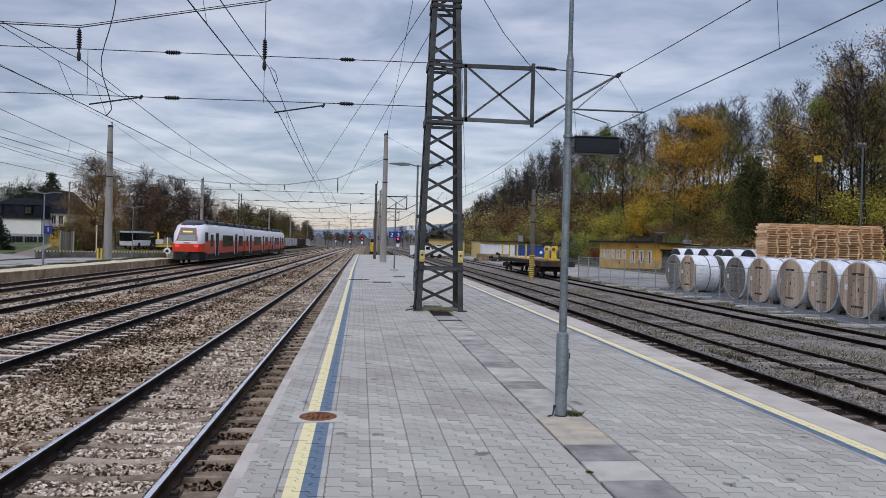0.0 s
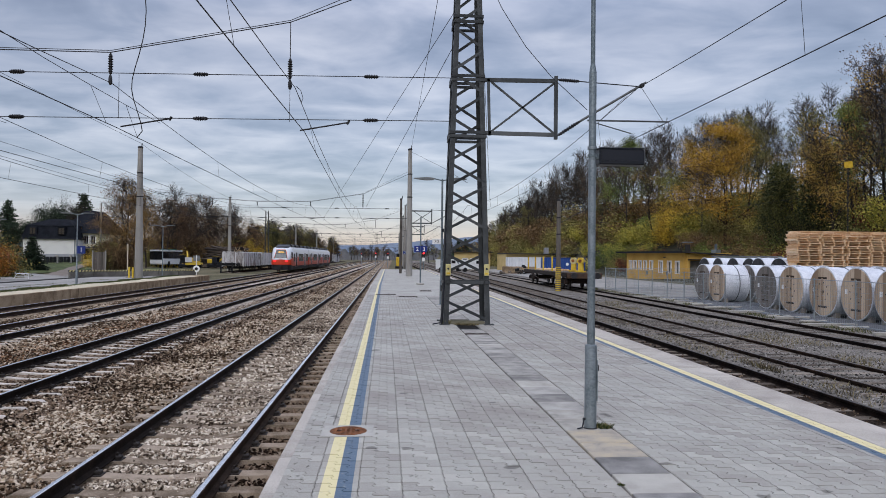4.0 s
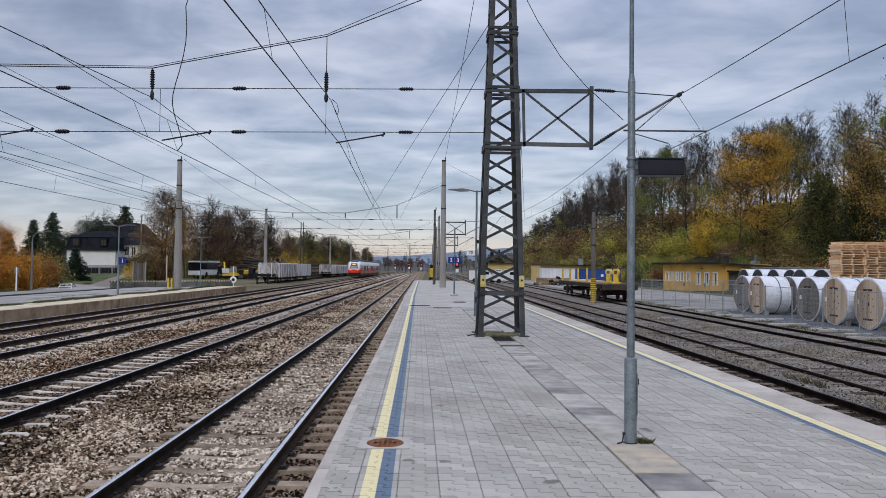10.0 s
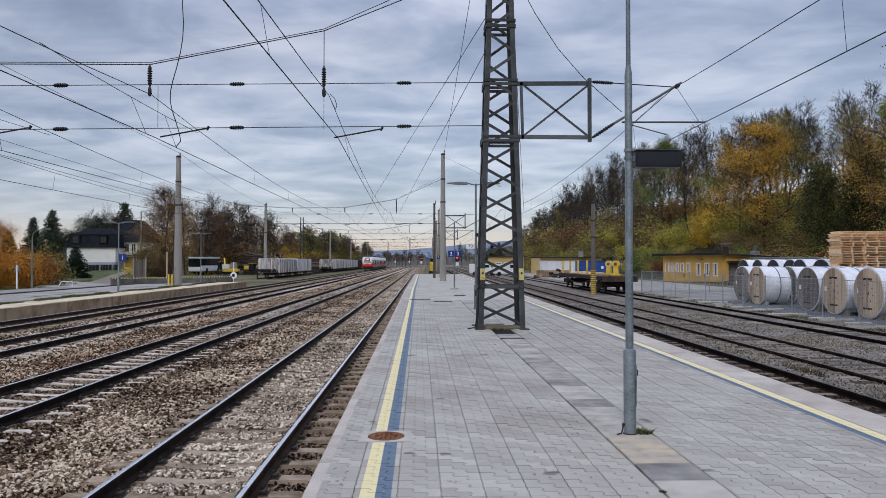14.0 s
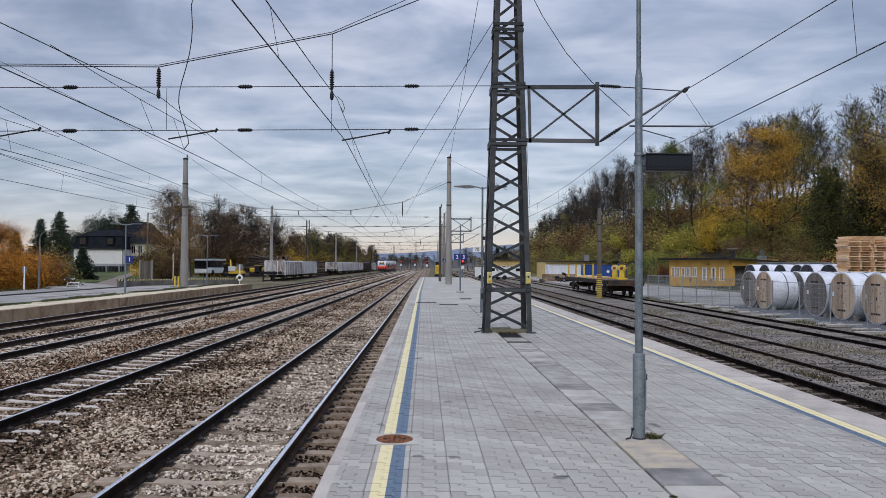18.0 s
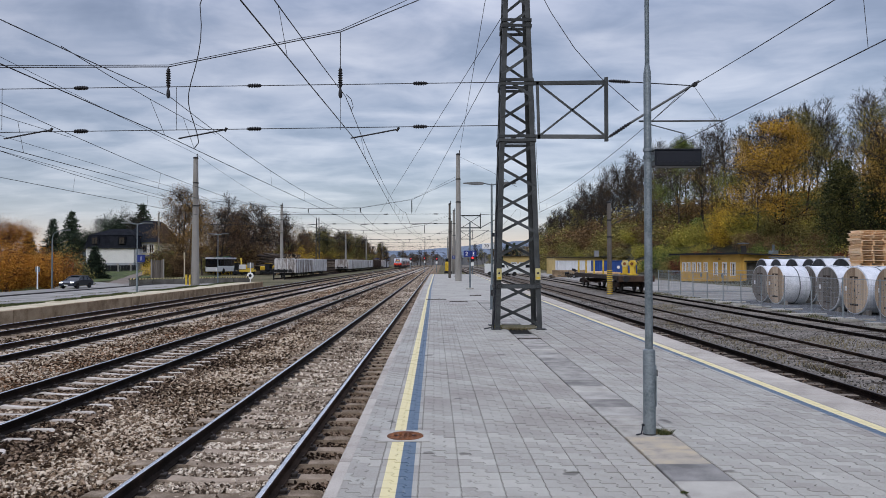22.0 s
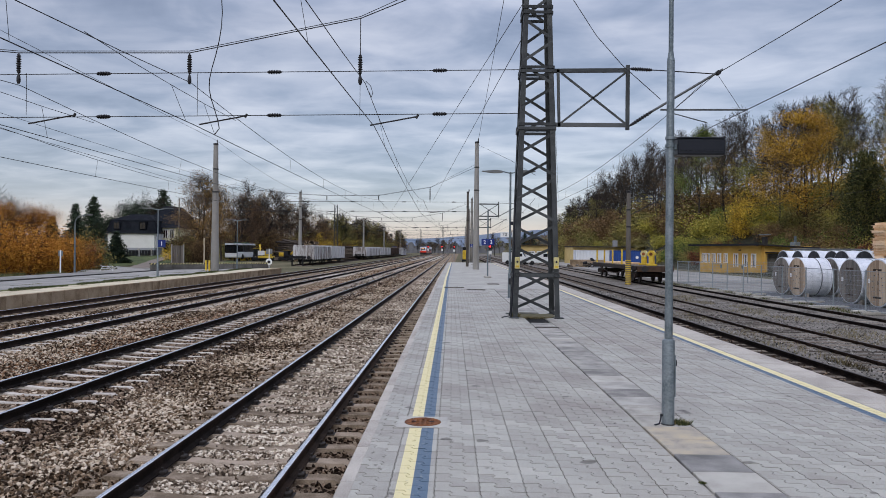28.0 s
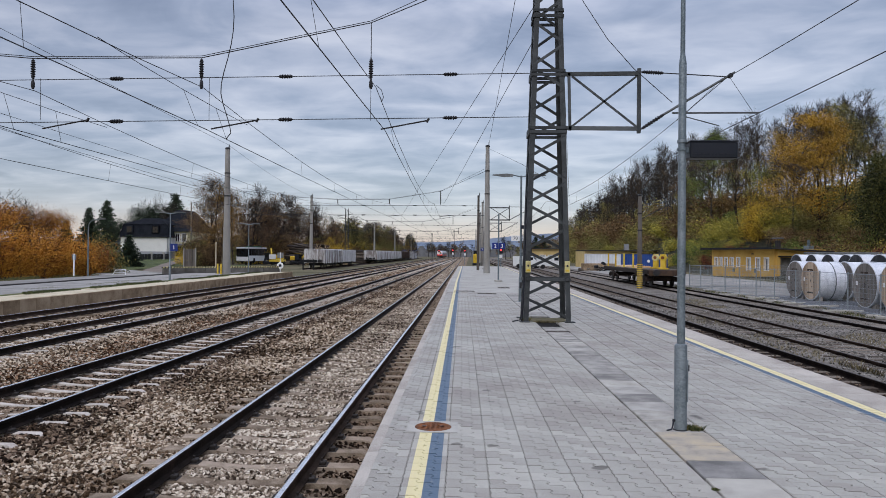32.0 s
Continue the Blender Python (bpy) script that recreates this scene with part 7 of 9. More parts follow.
def wall_boxes(length, z0, z1, thick, holes):
    """Wall along x from 0 to length with real openings: (x0, x1, z0, z1)."""
    g = Geo()
    xs = sorted({0.0, length, *(h[0] for h in holes), *(h[1] for h in holes)})
    for a, b in zip(xs, xs[1:]):
        cuts = sorted((h[2], h[3]) for h in holes if h[0] <= a + 1e-6 and h[1] >= b - 1e-6)
        z = z0
        for c, d in cuts + [(z1, z1)]:
            if c > z + 1e-4:
                g.box(((a + b) / 2, 0, (z + c) / 2), (b - a, thick, c - z))
            z = d
    return g


def window(parent, x, z0, z1, w, thick, frame_mat="white"):
    t = part("window", Geo().box((x, 0.03, z0 - 0.03), (w + 0.16, thick + 0.12, 0.05), ch=0.01), M["white"], parent)
    for s in (-1, 1):
        part("window_frame", Geo().box((x + s * (w / 2 - 0.03), -0.02, (z0 + z1) / 2), (0.06, 0.08, z1 - z0), ch=0.005), M[frame_mat], t)
        part("surround", Geo().box((x + s * (w / 2 + 0.06), -thick / 2 - 0.012, (z0 + z1) / 2), (0.12, 0.03, z1 - z0 + 0.2)), M["white"], t)
    part("surround", Geo().box((x, -thick / 2 - 0.014, z1 + 0.05), (w + 0.24, 0.03, 0.10)), M["white"], t)
    part("window_frame", Geo().box((x, -0.02, z1 - 0.03), (w, 0.08, 0.06), ch=0.005), M[frame_mat], t)
    part("window_frame", Geo().box((x, -0.02, (z0 + z1) / 2), (0.05, 0.07, z1 - z0), ch=0.005), M[frame_mat], t)
    part("pane", Geo().box((x, 0.02, (z0 + z1) / 2), (w - 0.02, 0.01, z1 - z0 - 0.02)), M["glass"], t)
    return t


def house():
    t = thing("house", (-55.6, 112, 0.7), "white house with a dark slate mansard roof and grey plinth", "house")
    L, D = 7.4, 9.0
    for n, o, ln_, rot in (("front_wall", (0, 0), L, 0), ("side_wall", (L, 0), D, 90), ("side_wall", (0, D), D, -90), ("back_wall", (L, D), L, 180)):
        m = pose(o[0], o[1], 0, 0, 0, rot)
        part(n, wall_boxes(ln_, 0.95, 3.25, 0.3, []), M["plaster"], t, at=m)
        part("plinth", wall_boxes(ln_, -1.4, 0.95, 0.36, []), M["plinth"], t, at=m)

    def frustum(x0, x1, y0, y1, z0, ix, iy, z1, name, mat, label=""):
        g = Geo().add([(x0, y0, z0), (x1, y0, z0), (x1, y1, z0), (x0, y1, z0), (x0 + ix, y0 + iy, z1), (x1 - ix, y0 + iy, z1), (x1 - ix, y1 - iy, z1), (x0 + ix, y1 - iy, z1)], [(3, 2, 1, 0), (4, 5, 6, 7), (0, 1, 5, 4), (1, 2, 6, 5), (2, 3, 7, 6), (3, 0, 4, 7)])
        return part(name, g, mat, t, label)

    frustum(-0.35, L + 0.35, -0.35, D + 0.35, 3.2, 0.55, 0.55, 5.25, "mansard_roof", M["slate"], "dark slate mansard")
    frustum(0.05, L - 0.05, 0.05, D - 0.05, 5.25, 2.4, 2.6, 6.35, "upper_roof", M["slate"])
    frustum(L - 3.4, L + 2.9, 2.0, D + 5, 4.2, 2.4, 4.0, 7.9, "wing_roof", M["slate"], "taller hipped wing roof")
    part("gutter", Geo().box((L / 2, -0.40, 3.22), (L + 0.8, 0.12, 0.1), ch=0.02), M["dark_steel"], t)
    for x in (1.4, 5.6):
        d = part("dormer", Geo().box((x, -0.12, 4.45), (1.15, 0.5, 1.25), ch=0.03), M["slate"], t)
        part("pane", Geo().box((x, -0.385, 4.42), (0.8, 0.03, 0.95)), M["glass"], d)
        part("window_frame", Geo().box((x, -0.40, 4.42), (0.05, 0.03, 0.95)), M["slate"], d)
    w = part("wing_wall", wall_boxes(2.4, -1.4, 4.3, 0.3, [(0.25, 0.95, 2.6, 3.9), (1.3, 2.0, 2.6, 3.9), (0.3, 2.1, 0.2, 1.8)]), M["plaster_cream"], t, "cream plastered wing", at=pose(L, 2.6, 0))
    window(w, 0.6, 2.6, 3.9, 0.7, 0.3)
    window(w, 1.65, 2.6, 3.9, 0.7, 0.3)
    part("pane", Geo().box((1.2, 0.05, 1.0), (1.8, 0.03, 1.6)), M["glass"], w)
    part("wing_side", wall_boxes(9.0, -1.4, 4.3, 0.3, []), M["plaster_cream"], t, at=pose(L + 2.4, 2.6, 0, 0, 0, 90))
    part("canopy", Geo().box((L + 1.25, 2.0, 2.05), (2.3, 1.3, 0.12), ch=0.02), M["sign_blue"], t, "blue-grey canopy")
    part("basement_window", Geo().box((4.6, -0.2, 0.1), (0.7, 0.05, 0.4)), M["glass"], t)
    part("down_pipe", Geo().cyl((L + 0.1, -0.25, -1.0), (L + 0.1, -0.25, 3.2), 0.06, n=8), M["galv"], t)
    recede(t)


house()
fence = thing("garden_fence", (0, 0, 0), "dark green wooden garden fence with pale posts along the driveway", "fence")
fa, fb = Vector((-46.2, 86)), Vector((-46.0, 107))
for i in range(22):
    p = fa.lerp(fb, i / 21)
    z = ground_z(p.x, p.y)
    part("slat", Geo().box((p.x, p.y, z + 0.55), (0.06, 0.85, 0.8), ch=0.01), M["train_dark"], fence)
    if i % 4 == 0:
        part("post", Geo().box((p.x, p.y - 0.4, z + 0.6), (0.3, 0.3, 1.2), ch=0.03), M["white_concrete"], fence, "pale concrete post")
boat = thing("garden_bench", (-48.0, 99, 0.55), "small white and red garden bench on the lawn", "bench")
part("seat", Geo().box((0, 0, 0.35), (1.6, 0.6, 0.1), ch=0.03), M["white"], boat)
part("backrest", Geo().box((0, 0.3, 0.75), (1.6, 0.08, 0.6), r=(12, 0, 0), ch=0.03), M["white"], boat)
for s in (-1, 1):
    part("leg", Geo().box((s * 0.65, 0, 0.1), (0.1, 0.5, 0.5), ch=0.02), M["train_red"], boat)

for ob in (sl_, rs, gr, tp, fence, boat):
    recede(ob)

# log piles
M["bark"] = surface("log_bark", [(0.022, 0.017, 0.014), (0.055, 0.042, 0.033), (0.115, 0.092, 0.072)], scale=3, fine=25, rough=0.95, vary=0.2)
M["log_end"] = surface("cut_log_end", tones((0.36, 0.26, 0.15), 0.25), scale=4, fine=30, rough=0.9)


def log_pile(x, y, z, rows, per, r0, ln_, turn, label, mess=3.0):
    t = thing("log_pile", (x, y, z), label, "log pile", "log piles by the siding", turn=turn)
    rr = random.Random(int(x * 7 + y))
    for k in range(rows):
        for i in range(per - k):
            r = r0 * rr.uniform(0.7, 1.15)
            c = Vector(((i + k / 2) * r0 * 2.05 - per * r0, 0, r0 + k * r0 * 1.75))
            a = Vector((rr.uniform(-0.1, 0.1) * mess, ln_ / 2, rr.uniform(-0.03, 0.06) * mess))
            g = Geo().cyl(c - a, c + a, r, r * rr.uniform(0.75, 1.0), n=9)
            g.mi = [1 if len(q) > 4 else 0 for q in g.f]
            part("log", g.mesh("log", [M["bark"], M["log_end"]]), None, t)


log_pile(-31.8, 141, -0.75, 13, 26, 0.17, 6.0, 60, "untidy pile of dark brown logs behind the goods wagons", 9.0)
log_pile(-27.5, 152, -0.75, 4, 8, 0.25, 9.0, 5, "stack of pale logs beside the siding")
log_pile(-27.8, 168, -0.75, 8, 11, 0.22, 10.0, 80, "high stack of pale sawn logs beside the siding")
log_pile(-30.5, 160, -0.75, 3, 9, 0.25, 9.0, 20, "low stack of logs beside the siding")


# ---- right-hand yard ----
M["drum_wood"] = surface("drum_plywood", [(0.27, 0.19, 0.125), (0.43, 0.325, 0.225), (0.55, 0.43, 0.31)], scale=2.0, fine=26, rough=0.75, vary=0.22, stretch=(1, 4, 0.35))
M["drum_grey"] = surface("drum_weathered_plywood", [(0.11, 0.10, 0.09), (0.19, 0.17, 0.15), (0.28, 0.255, 0.225)], scale=2.0, fine=26, rough=0.8, vary=0.1, stretch=(1, 4, 0.35))
M["drum_dark"] = surface("drum_black_flange", [(0.012, 0.013, 0.016), (0.025, 0.027, 0.032), (0.05, 0.052, 0.06)], scale=2.0, fine=26, rough=0.6, vary=0.1)
M["wrap"] = surface("white_plastic_wrap", [(0.46, 0.49, 0.54), (0.60, 0.62, 0.66), (0.70, 0.72, 0.75)], scale=2.5, fine=18, rough=0.35, bump=0.25, bump_size=0.02, vary=0.05)
M["wrap_grey"] = surface("grey_drum_band", tones((0.13, 0.14, 0.15)), rough=0.6)
M["ink"] = surface("burnt_print", tones((0.05, 0.035, 0.025)), rough=0.9, bump=0)


def cable_drum(wood, label, rad=1.05, ln_=1.32):
    """Drum lying on its rims with its axis along x; the printed flange faces -x; origin under its front edge."""
    t = thing("cable_drum", (0, 0, 0), label, "cable drum", "cable drums in the yard")
    rm = random.Random(3)
    for x, front in ((0.0, True), (ln_, False)):
        fl = part("flange", Geo().lathe([(rad, x + 0.012), (rad, x + 0.075)], 40, "x", (0, 0, rad)), M["wrap"], t, "white-edged flange")
        if front:
            n = 9
            for i in range(n):
                a, b = -rad + 0.06 + i * (2 * rad - 0.12) / n, -rad + 0.06 + (i + 1) * (2 * rad - 0.12) / n - 0.008
                rr_ = rad - 0.055
                pts = []
                for k in range(7):
                    y = a + (b - a) * k / 6
                    pts.append((y, rad - math.sqrt(max(0.0, rr_ ** 2 - y * y))))
                for k in range(6, -1, -1):
                    y = a + (b - a) * k / 6
                    pts.append((y, rad + math.sqrt(max(0.0, rr_ ** 2 - y * y))))
                part("plank", Geo().prism(pts, "x", x - 0.012 + rm.uniform(0, 0.004), x + 0.014), wood, fl)
            hub = part("hub", Geo().lathe([(0.09, x - 0.02), (0.09, x - 0.012)], 20, "x", (0, 0, rad)), M["black"], fl, "dark centre hole")
            for i in range(8):
                an = i * math.pi / 4 + 0.2
                part("bolt", Geo().lathe([(0.03, x - 0.024), (0.025, x - 0.012)], 8, "x", (0, 0.38 * math.cos(an), rad + 0.38 * math.sin(an))), M["dark_steel"], fl)
            for zz, w in ((1.62, 0.62), (0.42, 0.62)):
                part("print_bar", Geo().box((x - 0.0155, 0, zz), (0.004, w, 0.085)), M["ink"], fl, "dark printed bar")
            part("batten", Geo().box((x - 0.02, 0.02, rad), (0.022, 0.09, 1.15), ch=0.004), wood, fl)
            part("paper_label", Geo().box((x - 0.016, 0.62, 1.12), (0.004, 0.16, 0.2)), M["white"], fl, "white paper label")
    part("wrapping", Geo().lathe([(rad - 0.045, 0.076), (rad - 0.03, 0.12), (rad - 0.035, ln_ * 0.5), (rad - 0.03, ln_ - 0.06), (rad - 0.045, ln_ + 0.011)], 40, "x", (0, 0, rad)), M["wrap"], t, "smooth white plastic wrapping")
    part("strap", Geo().lathe([(rad - 0.018, ln_ * 0.62), (rad - 0.018, ln_ * 0.62 + 0.05)], 40, "x", (0, 0, rad)), M["wrap_grey"], t)
    for s in (-1, 1):
        part("wedge", Geo().prism([(s * 0.35, 0.0), (s * 0.75, 0.0), (s * 0.75, 0.22)][::s], "x", 0.1, 0.3), M["drum_grey"], t)
    return t


DZ = -0.585
d1 = cable_drum(M["drum_wood"], "large white-wrapped cable drum with a plywood flange")
d1.matrix_basis = pose(18.1, 31.64, DZ)
d2 = cable_drum(M["drum_grey"], "large white-wrapped cable drum with a weathered grey flange")
d2.matrix_basis = pose(18.1, 33.84, DZ)
for y in (29.11, 27.05, 24.85, 22.6, 20.4):
    copy_thing(d1, pose(18.1 + rng.uniform(-0.06, 0.06), y, DZ, 0, 0, rng.uniform(-2, 2)))
copy_thing(d1, pose(18.15, 39.2, DZ, 0, 0, 1))
copy_thing(d2, pose(18.15, 41.05, DZ, 0, 0, 2))
d3 = cable_drum(M["drum_dark"], "white-wrapped cable drum with a black flange")
d3.matrix_basis = pose(24.2, 43.6, -0.57) @ Matrix.Scale(1.2, 4)
for x, y in ((19.9, 39.2), (19.75, 33.9), (19.7, 31.6), (19.65, 29.1), (19.65, 27.0), (19.65, 24.8), (21.3, 36.6), (21.4, 39.3), (19.9, 36.4)):
    copy_thing(d2, pose(x, y, DZ, 0, 0, rng.uniform(-3, 3)))
for i in range(7):
    for x in (24.2, 26.2):
        if x > 25 or i == 1:
            copy_thing(d3, pose(x, 43.6 + i * 2.55, -0.57, 0, 0, rng.uniform(-3, 3)))
for i in range(5):
    copy_thing(d2 if i % 2 else d1, pose(22.0, 24.5 + i * 2.2, -0.57, 0, 0, rng.uniform(-3, 3)))


def mesh_fence():
    t = thing("mesh_fence", (0, 0, 0), "galvanised wire mesh fence along the storage yard", "fence")
    y0, n, w, h, x, z = 17.0, 15, 2.5, 1.66, 16.4, -0.63
    for i in range(n + 1):
        y = y0 + i * w
        part("post", Geo().cyl((x, y, z), (x, y, z + h + 0.06), 0.028, n=8), M["galv_fence"], t)
        part("foot_block", Geo().box((x - 0.05, y, z + 0.03), (1.05, 0.16, 0.10), ch=0.02), M["white_concrete"], t, "pale concrete foot")
    run = [((x, y0 + i * w), (x, y0 + (i + 1) * w)) for i in range(n)] + [((x + 0.02 + i * 2.6, y0 + n * w), (x + 2.62 + i * 2.6, y0 + n * w)) for i in range(3)]
    for a, b in run:
        g = Geo()
        a, b = Vector(a), Vector(b)
        for k in range(25):
            p = a.lerp(b, k / 24)
            g.cyl((p.x, p.y, z + 0.08), (p.x, p.y, z + h), 0.0032, n=3, caps=False)
        for k in range(9):
            q = z + 0.08 + (h - 0.08) * k / 8
            g.cyl((a.x, a.y, q), (b.x, b.y, q), 0.0042, n=3, caps=False)
        part("mesh_panel", g, M["galv_fence"], t)
        part("top_bar", Geo().cyl((a.x, a.y, z + h), (b.x, b.y, z + h), 0.013, n=6), M["galv_fence"], t)
        part("bottom_bar", Geo().cyl((a.x, a.y, z + 0.08), (b.x, b.y, z + 0.08), 0.018, n=6), M["galv_fence"], t)
    for i in range(4):
        part("post", Geo().cyl((x + 0.02 + i * 2.6, y0 + n * w, z), (x + 0.02 + i * 2.6, y0 + n * w, z + h), 0.028, n=8), M["galv_fence"], t)
    return t


mesh_fence()
for i in range(9):
    solid("timber_beam", Geo().box((0, 0, 0.06), (1.4 + 0.3 * (i % 3), 0.16, 0.12), ch=0.015), M["white_concrete"], "pale timber beam lying on the gravel by the fence", "timber", "beams by the fence", at=pose(16.0 + 0.4 * (i % 2), 19.2 + i * 3.1, -0.65, 0, 0, rng.uniform(-8, 8)))

# stacks of fresh timber pallets
pal = thing("pallet", (0, 0, 0), "fresh orange timber pallet in a tall stack", "pallet", "stacked timber pallets")
for y in (-0.56, -0.18, 0.2, 0.58):
    part("deck_board", Geo().box((0, y, 0.128), (1.54, 0.15, 0.030)), M["timber"], pal)
for x in (-0.68, 0.0, 0.68):
    part("stringer", Geo().box((x, 0, 0.056), (0.10, 1.16, 0.112)), M["timber"], pal)
first_pal = True
for c in range(5):
    for k in range(28):
        m = pose(25.10 + c * 1.56 + rng.uniform(-0.11, 0.11), 42.4 + rng.uniform(-0.06, 0.06), -0.555 + k * 0.147, 0, 0, rng.uniform(-1.5, 1.5))
        if first_pal:
            pal.matrix_basis = m
            first_pal = False
        else:
            copy_thing(pal, m)

M["yellow_wall"] = surface("yellow_plaster", [(0.46, 0.27, 0.06), (0.58, 0.355, 0.085), (0.64, 0.41, 0.11)], scale=0.7, fine=25, rough=0.85, bump=0.2)
M["yellow_wall_pale"] = surface("pale_yellow_plaster", [(0.46, 0.34, 0.14), (0.56, 0.43, 0.19), (0.62, 0.48, 0.23)], scale=0.7, fine=25, rough=0.85)
M["tar_roof"] = surface("dark_tar_roof", tones((0.03, 0.028, 0.028)), scale=1, fine=20, rough=0.85)


def yellow_building():
    a = math.degrees(math.atan2(74.2 - 85.5, 31.0 - 28.5))
    t = thing("yellow_building", (28.5, 85.5, -0.62), "low yellow plastered building with a flat dark roof", "building", turn=a)
    L, H = 11.57, 3.1
    holes = []
    for s in (0.0775, 0.161, 0.256, 0.352, 0.461):
        holes.append((s * L - 0.27, s * L + 0.27, 1.25, 2.15))
    for s in (0.624, 0.764, 0.892):
        holes.append((s * L - 0.32, s * L + 0.32, 0.9, 2.15))
    f = part("front_wall", wall_boxes(L, 0, H, 0.3, holes), M["yellow_wall"], t)
    for x0, x1, z0, z1 in holes:
        window(f, (x0 + x1) / 2, z0, z1, x1 - x0, 0.3)
    part("end_wall", wall_boxes(5.5, 0, H, 0.3, [(0.3, 5.1, 0, 2.25)]), M["yellow_wall"], t, at=pose(L, 0.15, 0, 0, 0, 90))
    part("shutter", Geo().box((L - 0.1, 2.85, 1.12), (0.06, 4.8, 2.24)), M["plinth_dark"], t, "grey roller shutter")
    part("canopy_beam", Geo().box((L + 0.35, 2.9, 2.36), (0.8, 5.4, 0.14), ch=0.02), M["train_dark"], t, "dark canopy beam over the shutter")
    part("end_wall", wall_boxes(5.5, 0, H, 0.3, []), M["yellow_wall"], t, at=pose(0, 0.15, 0, 0, 0, 90))
    part("back_wall", wall_boxes(L, 0, H - 0.3, 0.3, []), M["yellow_wall"], t, at=pose(0, 5.6, 0))
    r = Geo().prism([(-0.9, H + 0.02), (-0.9, H + 0.16), (6.2, H - 0.16), (6.2, H - 0.30)], "x", -1.2, L + 0.7)
    part("roof", r, M["tar_roof"], t, "flat dark overhanging roof")
    part("fascia", Geo().box((L / 2 - 0.25, -0.93, H + 0.07), (L + 1.9, 0.05, 0.22)), M["train_dark"], t)
    ch_ = part("chimney", Geo().box((L - 3.2, 2.5, H + 0.45), (0.45, 0.45, 1.0), ch=0.04), M["tar_roof"], t, "dark roof vent box")
    part("vent_cap", Geo().box((L - 3.2, 2.5, H + 1.2), (0.85, 0.85, 0.1), ch=0.02), M["galv"], ch_)
    part("flue", Geo().cyl((L - 0.3, 4.0, H - 0.1), (L - 0.3, 4.0, H + 1.0), 0.14, n=12), M["galv"], t, "steel flue pipe")
    part("flue_base", Geo().box((L - 0.3, 4.0, H + 0.12), (0.7, 0.7, 0.5), ch=0.03), M["galv"], t)
    la = part("roof_ladder", Geo().bar((L - 4.2, 2.2, H), (L - 3.8, 2.2, H + 1.3), 0.05, 0.05).bar((L - 4.6, 2.2, H), (L - 4.2, 2.2, H + 1.3), 0.05, 0.05), M["dark_steel"], t)
    for k in range(4):
        part("rung", Geo().cyl((L - 4.6 + 0.1 * k, 2.2, H + 0.2 + 0.3 * k), (L - 4.2 + 0.1 * k, 2.2, H + 0.2 + 0.3 * k), 0.02, n=6), M["dark_steel"], la)
    for k in range(2):
        part("wall_box", Geo().box((4.5 + k * 4, -0.2, 0.8), (0.3, 0.1, 0.4), ch=0.01), M["galv"], t)
    part("wall_lamp", Geo().box((8.0, -0.22, 2.6), (0.25, 0.15, 0.12), ch=0.02), M["black"], t)


yellow_building()
bw = thing("shed", (31.0, 67.5, -0.6), "long low whitewashed shed behind the drums", "shed", turn=-34)
part("wall", wall_boxes(13, 0, 2.6, 0.3, []), M["plaster"], bw)
part("roof", Geo().box((6.5, 1.5, 2.68), (13.4, 3.6, 0.16), ch=0.03), M["mast_light"], bw)
part("side_wall", wall_boxes(3.0, 0, 2.6, 0.3, []), M["plaster"], bw, at=pose(0.15, 0.15, 0, 0, 0, 90))


def far_building():
    t = thing("yellow_building", (12.0, 141, -0.65), "long pale yellow low building with small windows and a flat roof", "building")
    f = part("front_wall", wall_boxes(7.0, 0, 3.4, 0.3, [(1.6, 2.6, 1.6, 2.2), (3.2, 5.0, 1.6, 2.2), (5.6, 6.6, 0, 2.2)]), M["yellow_wall_pale"], t)
    for x, w in ((2.1, 1.0), (4.1, 1.8)):
        window(f, x, 1.6, 2.2, w, 0.3)
    part("door", Geo().box((6.1, 0.05, 1.1), (1.0, 0.06, 2.2)), M["train_dark"], t)
    part("roof", Geo().box((3.5, 3.0, 3.46), (8.0, 7.4, 0.14), ch=0.03), M["tar_roof"], t)
    part("side_wall", wall_boxes(6.0, 0, 3.4, 0.3, []), M["yellow_wall_pale"], t, at=pose(7.0, 0.15, 0, 0, 0, 90))
    h2 = [(0.6 + i * 1.25, 1.3 + i * 1.25, 0.9, 2.4) for i in range(5)]
    w2 = part("wing_wall", wall_boxes(14.0, 0, 3.1, 0.3, h2), M["yellow_wall_pale"], t, at=pose(9.3, -7.0, 0, 0, 0, 6))
    for a, b, c, d in h2:
        window(w2, (a + b) / 2, c, d, b - a, 0.3)
    part("wing_roof", Geo().box((16.3, -3.8, 3.2), (15.2, 7.5, 0.14), r=(0, 0, 6), ch=0.03), M["tar_roof"], t)
    part("wing_side", wall_boxes(6.5, 0, 3.1, 0.3, []), M["yellow_wall_pale"], t, at=pose(9.3, -6.85, 0, 0, 0, 96))
    part("chimney", Geo().box((17.5, -4.0, 3.8), (0.8, 0.8, 1.3), ch=0.03), M["plinth"], t)
    part("garage_door", Geo().box((13.8, -6.7, 1.1), (1.2, 0.06, 2.2), r=(0, 0, 6)), M["sign_green"], t)


far_building()


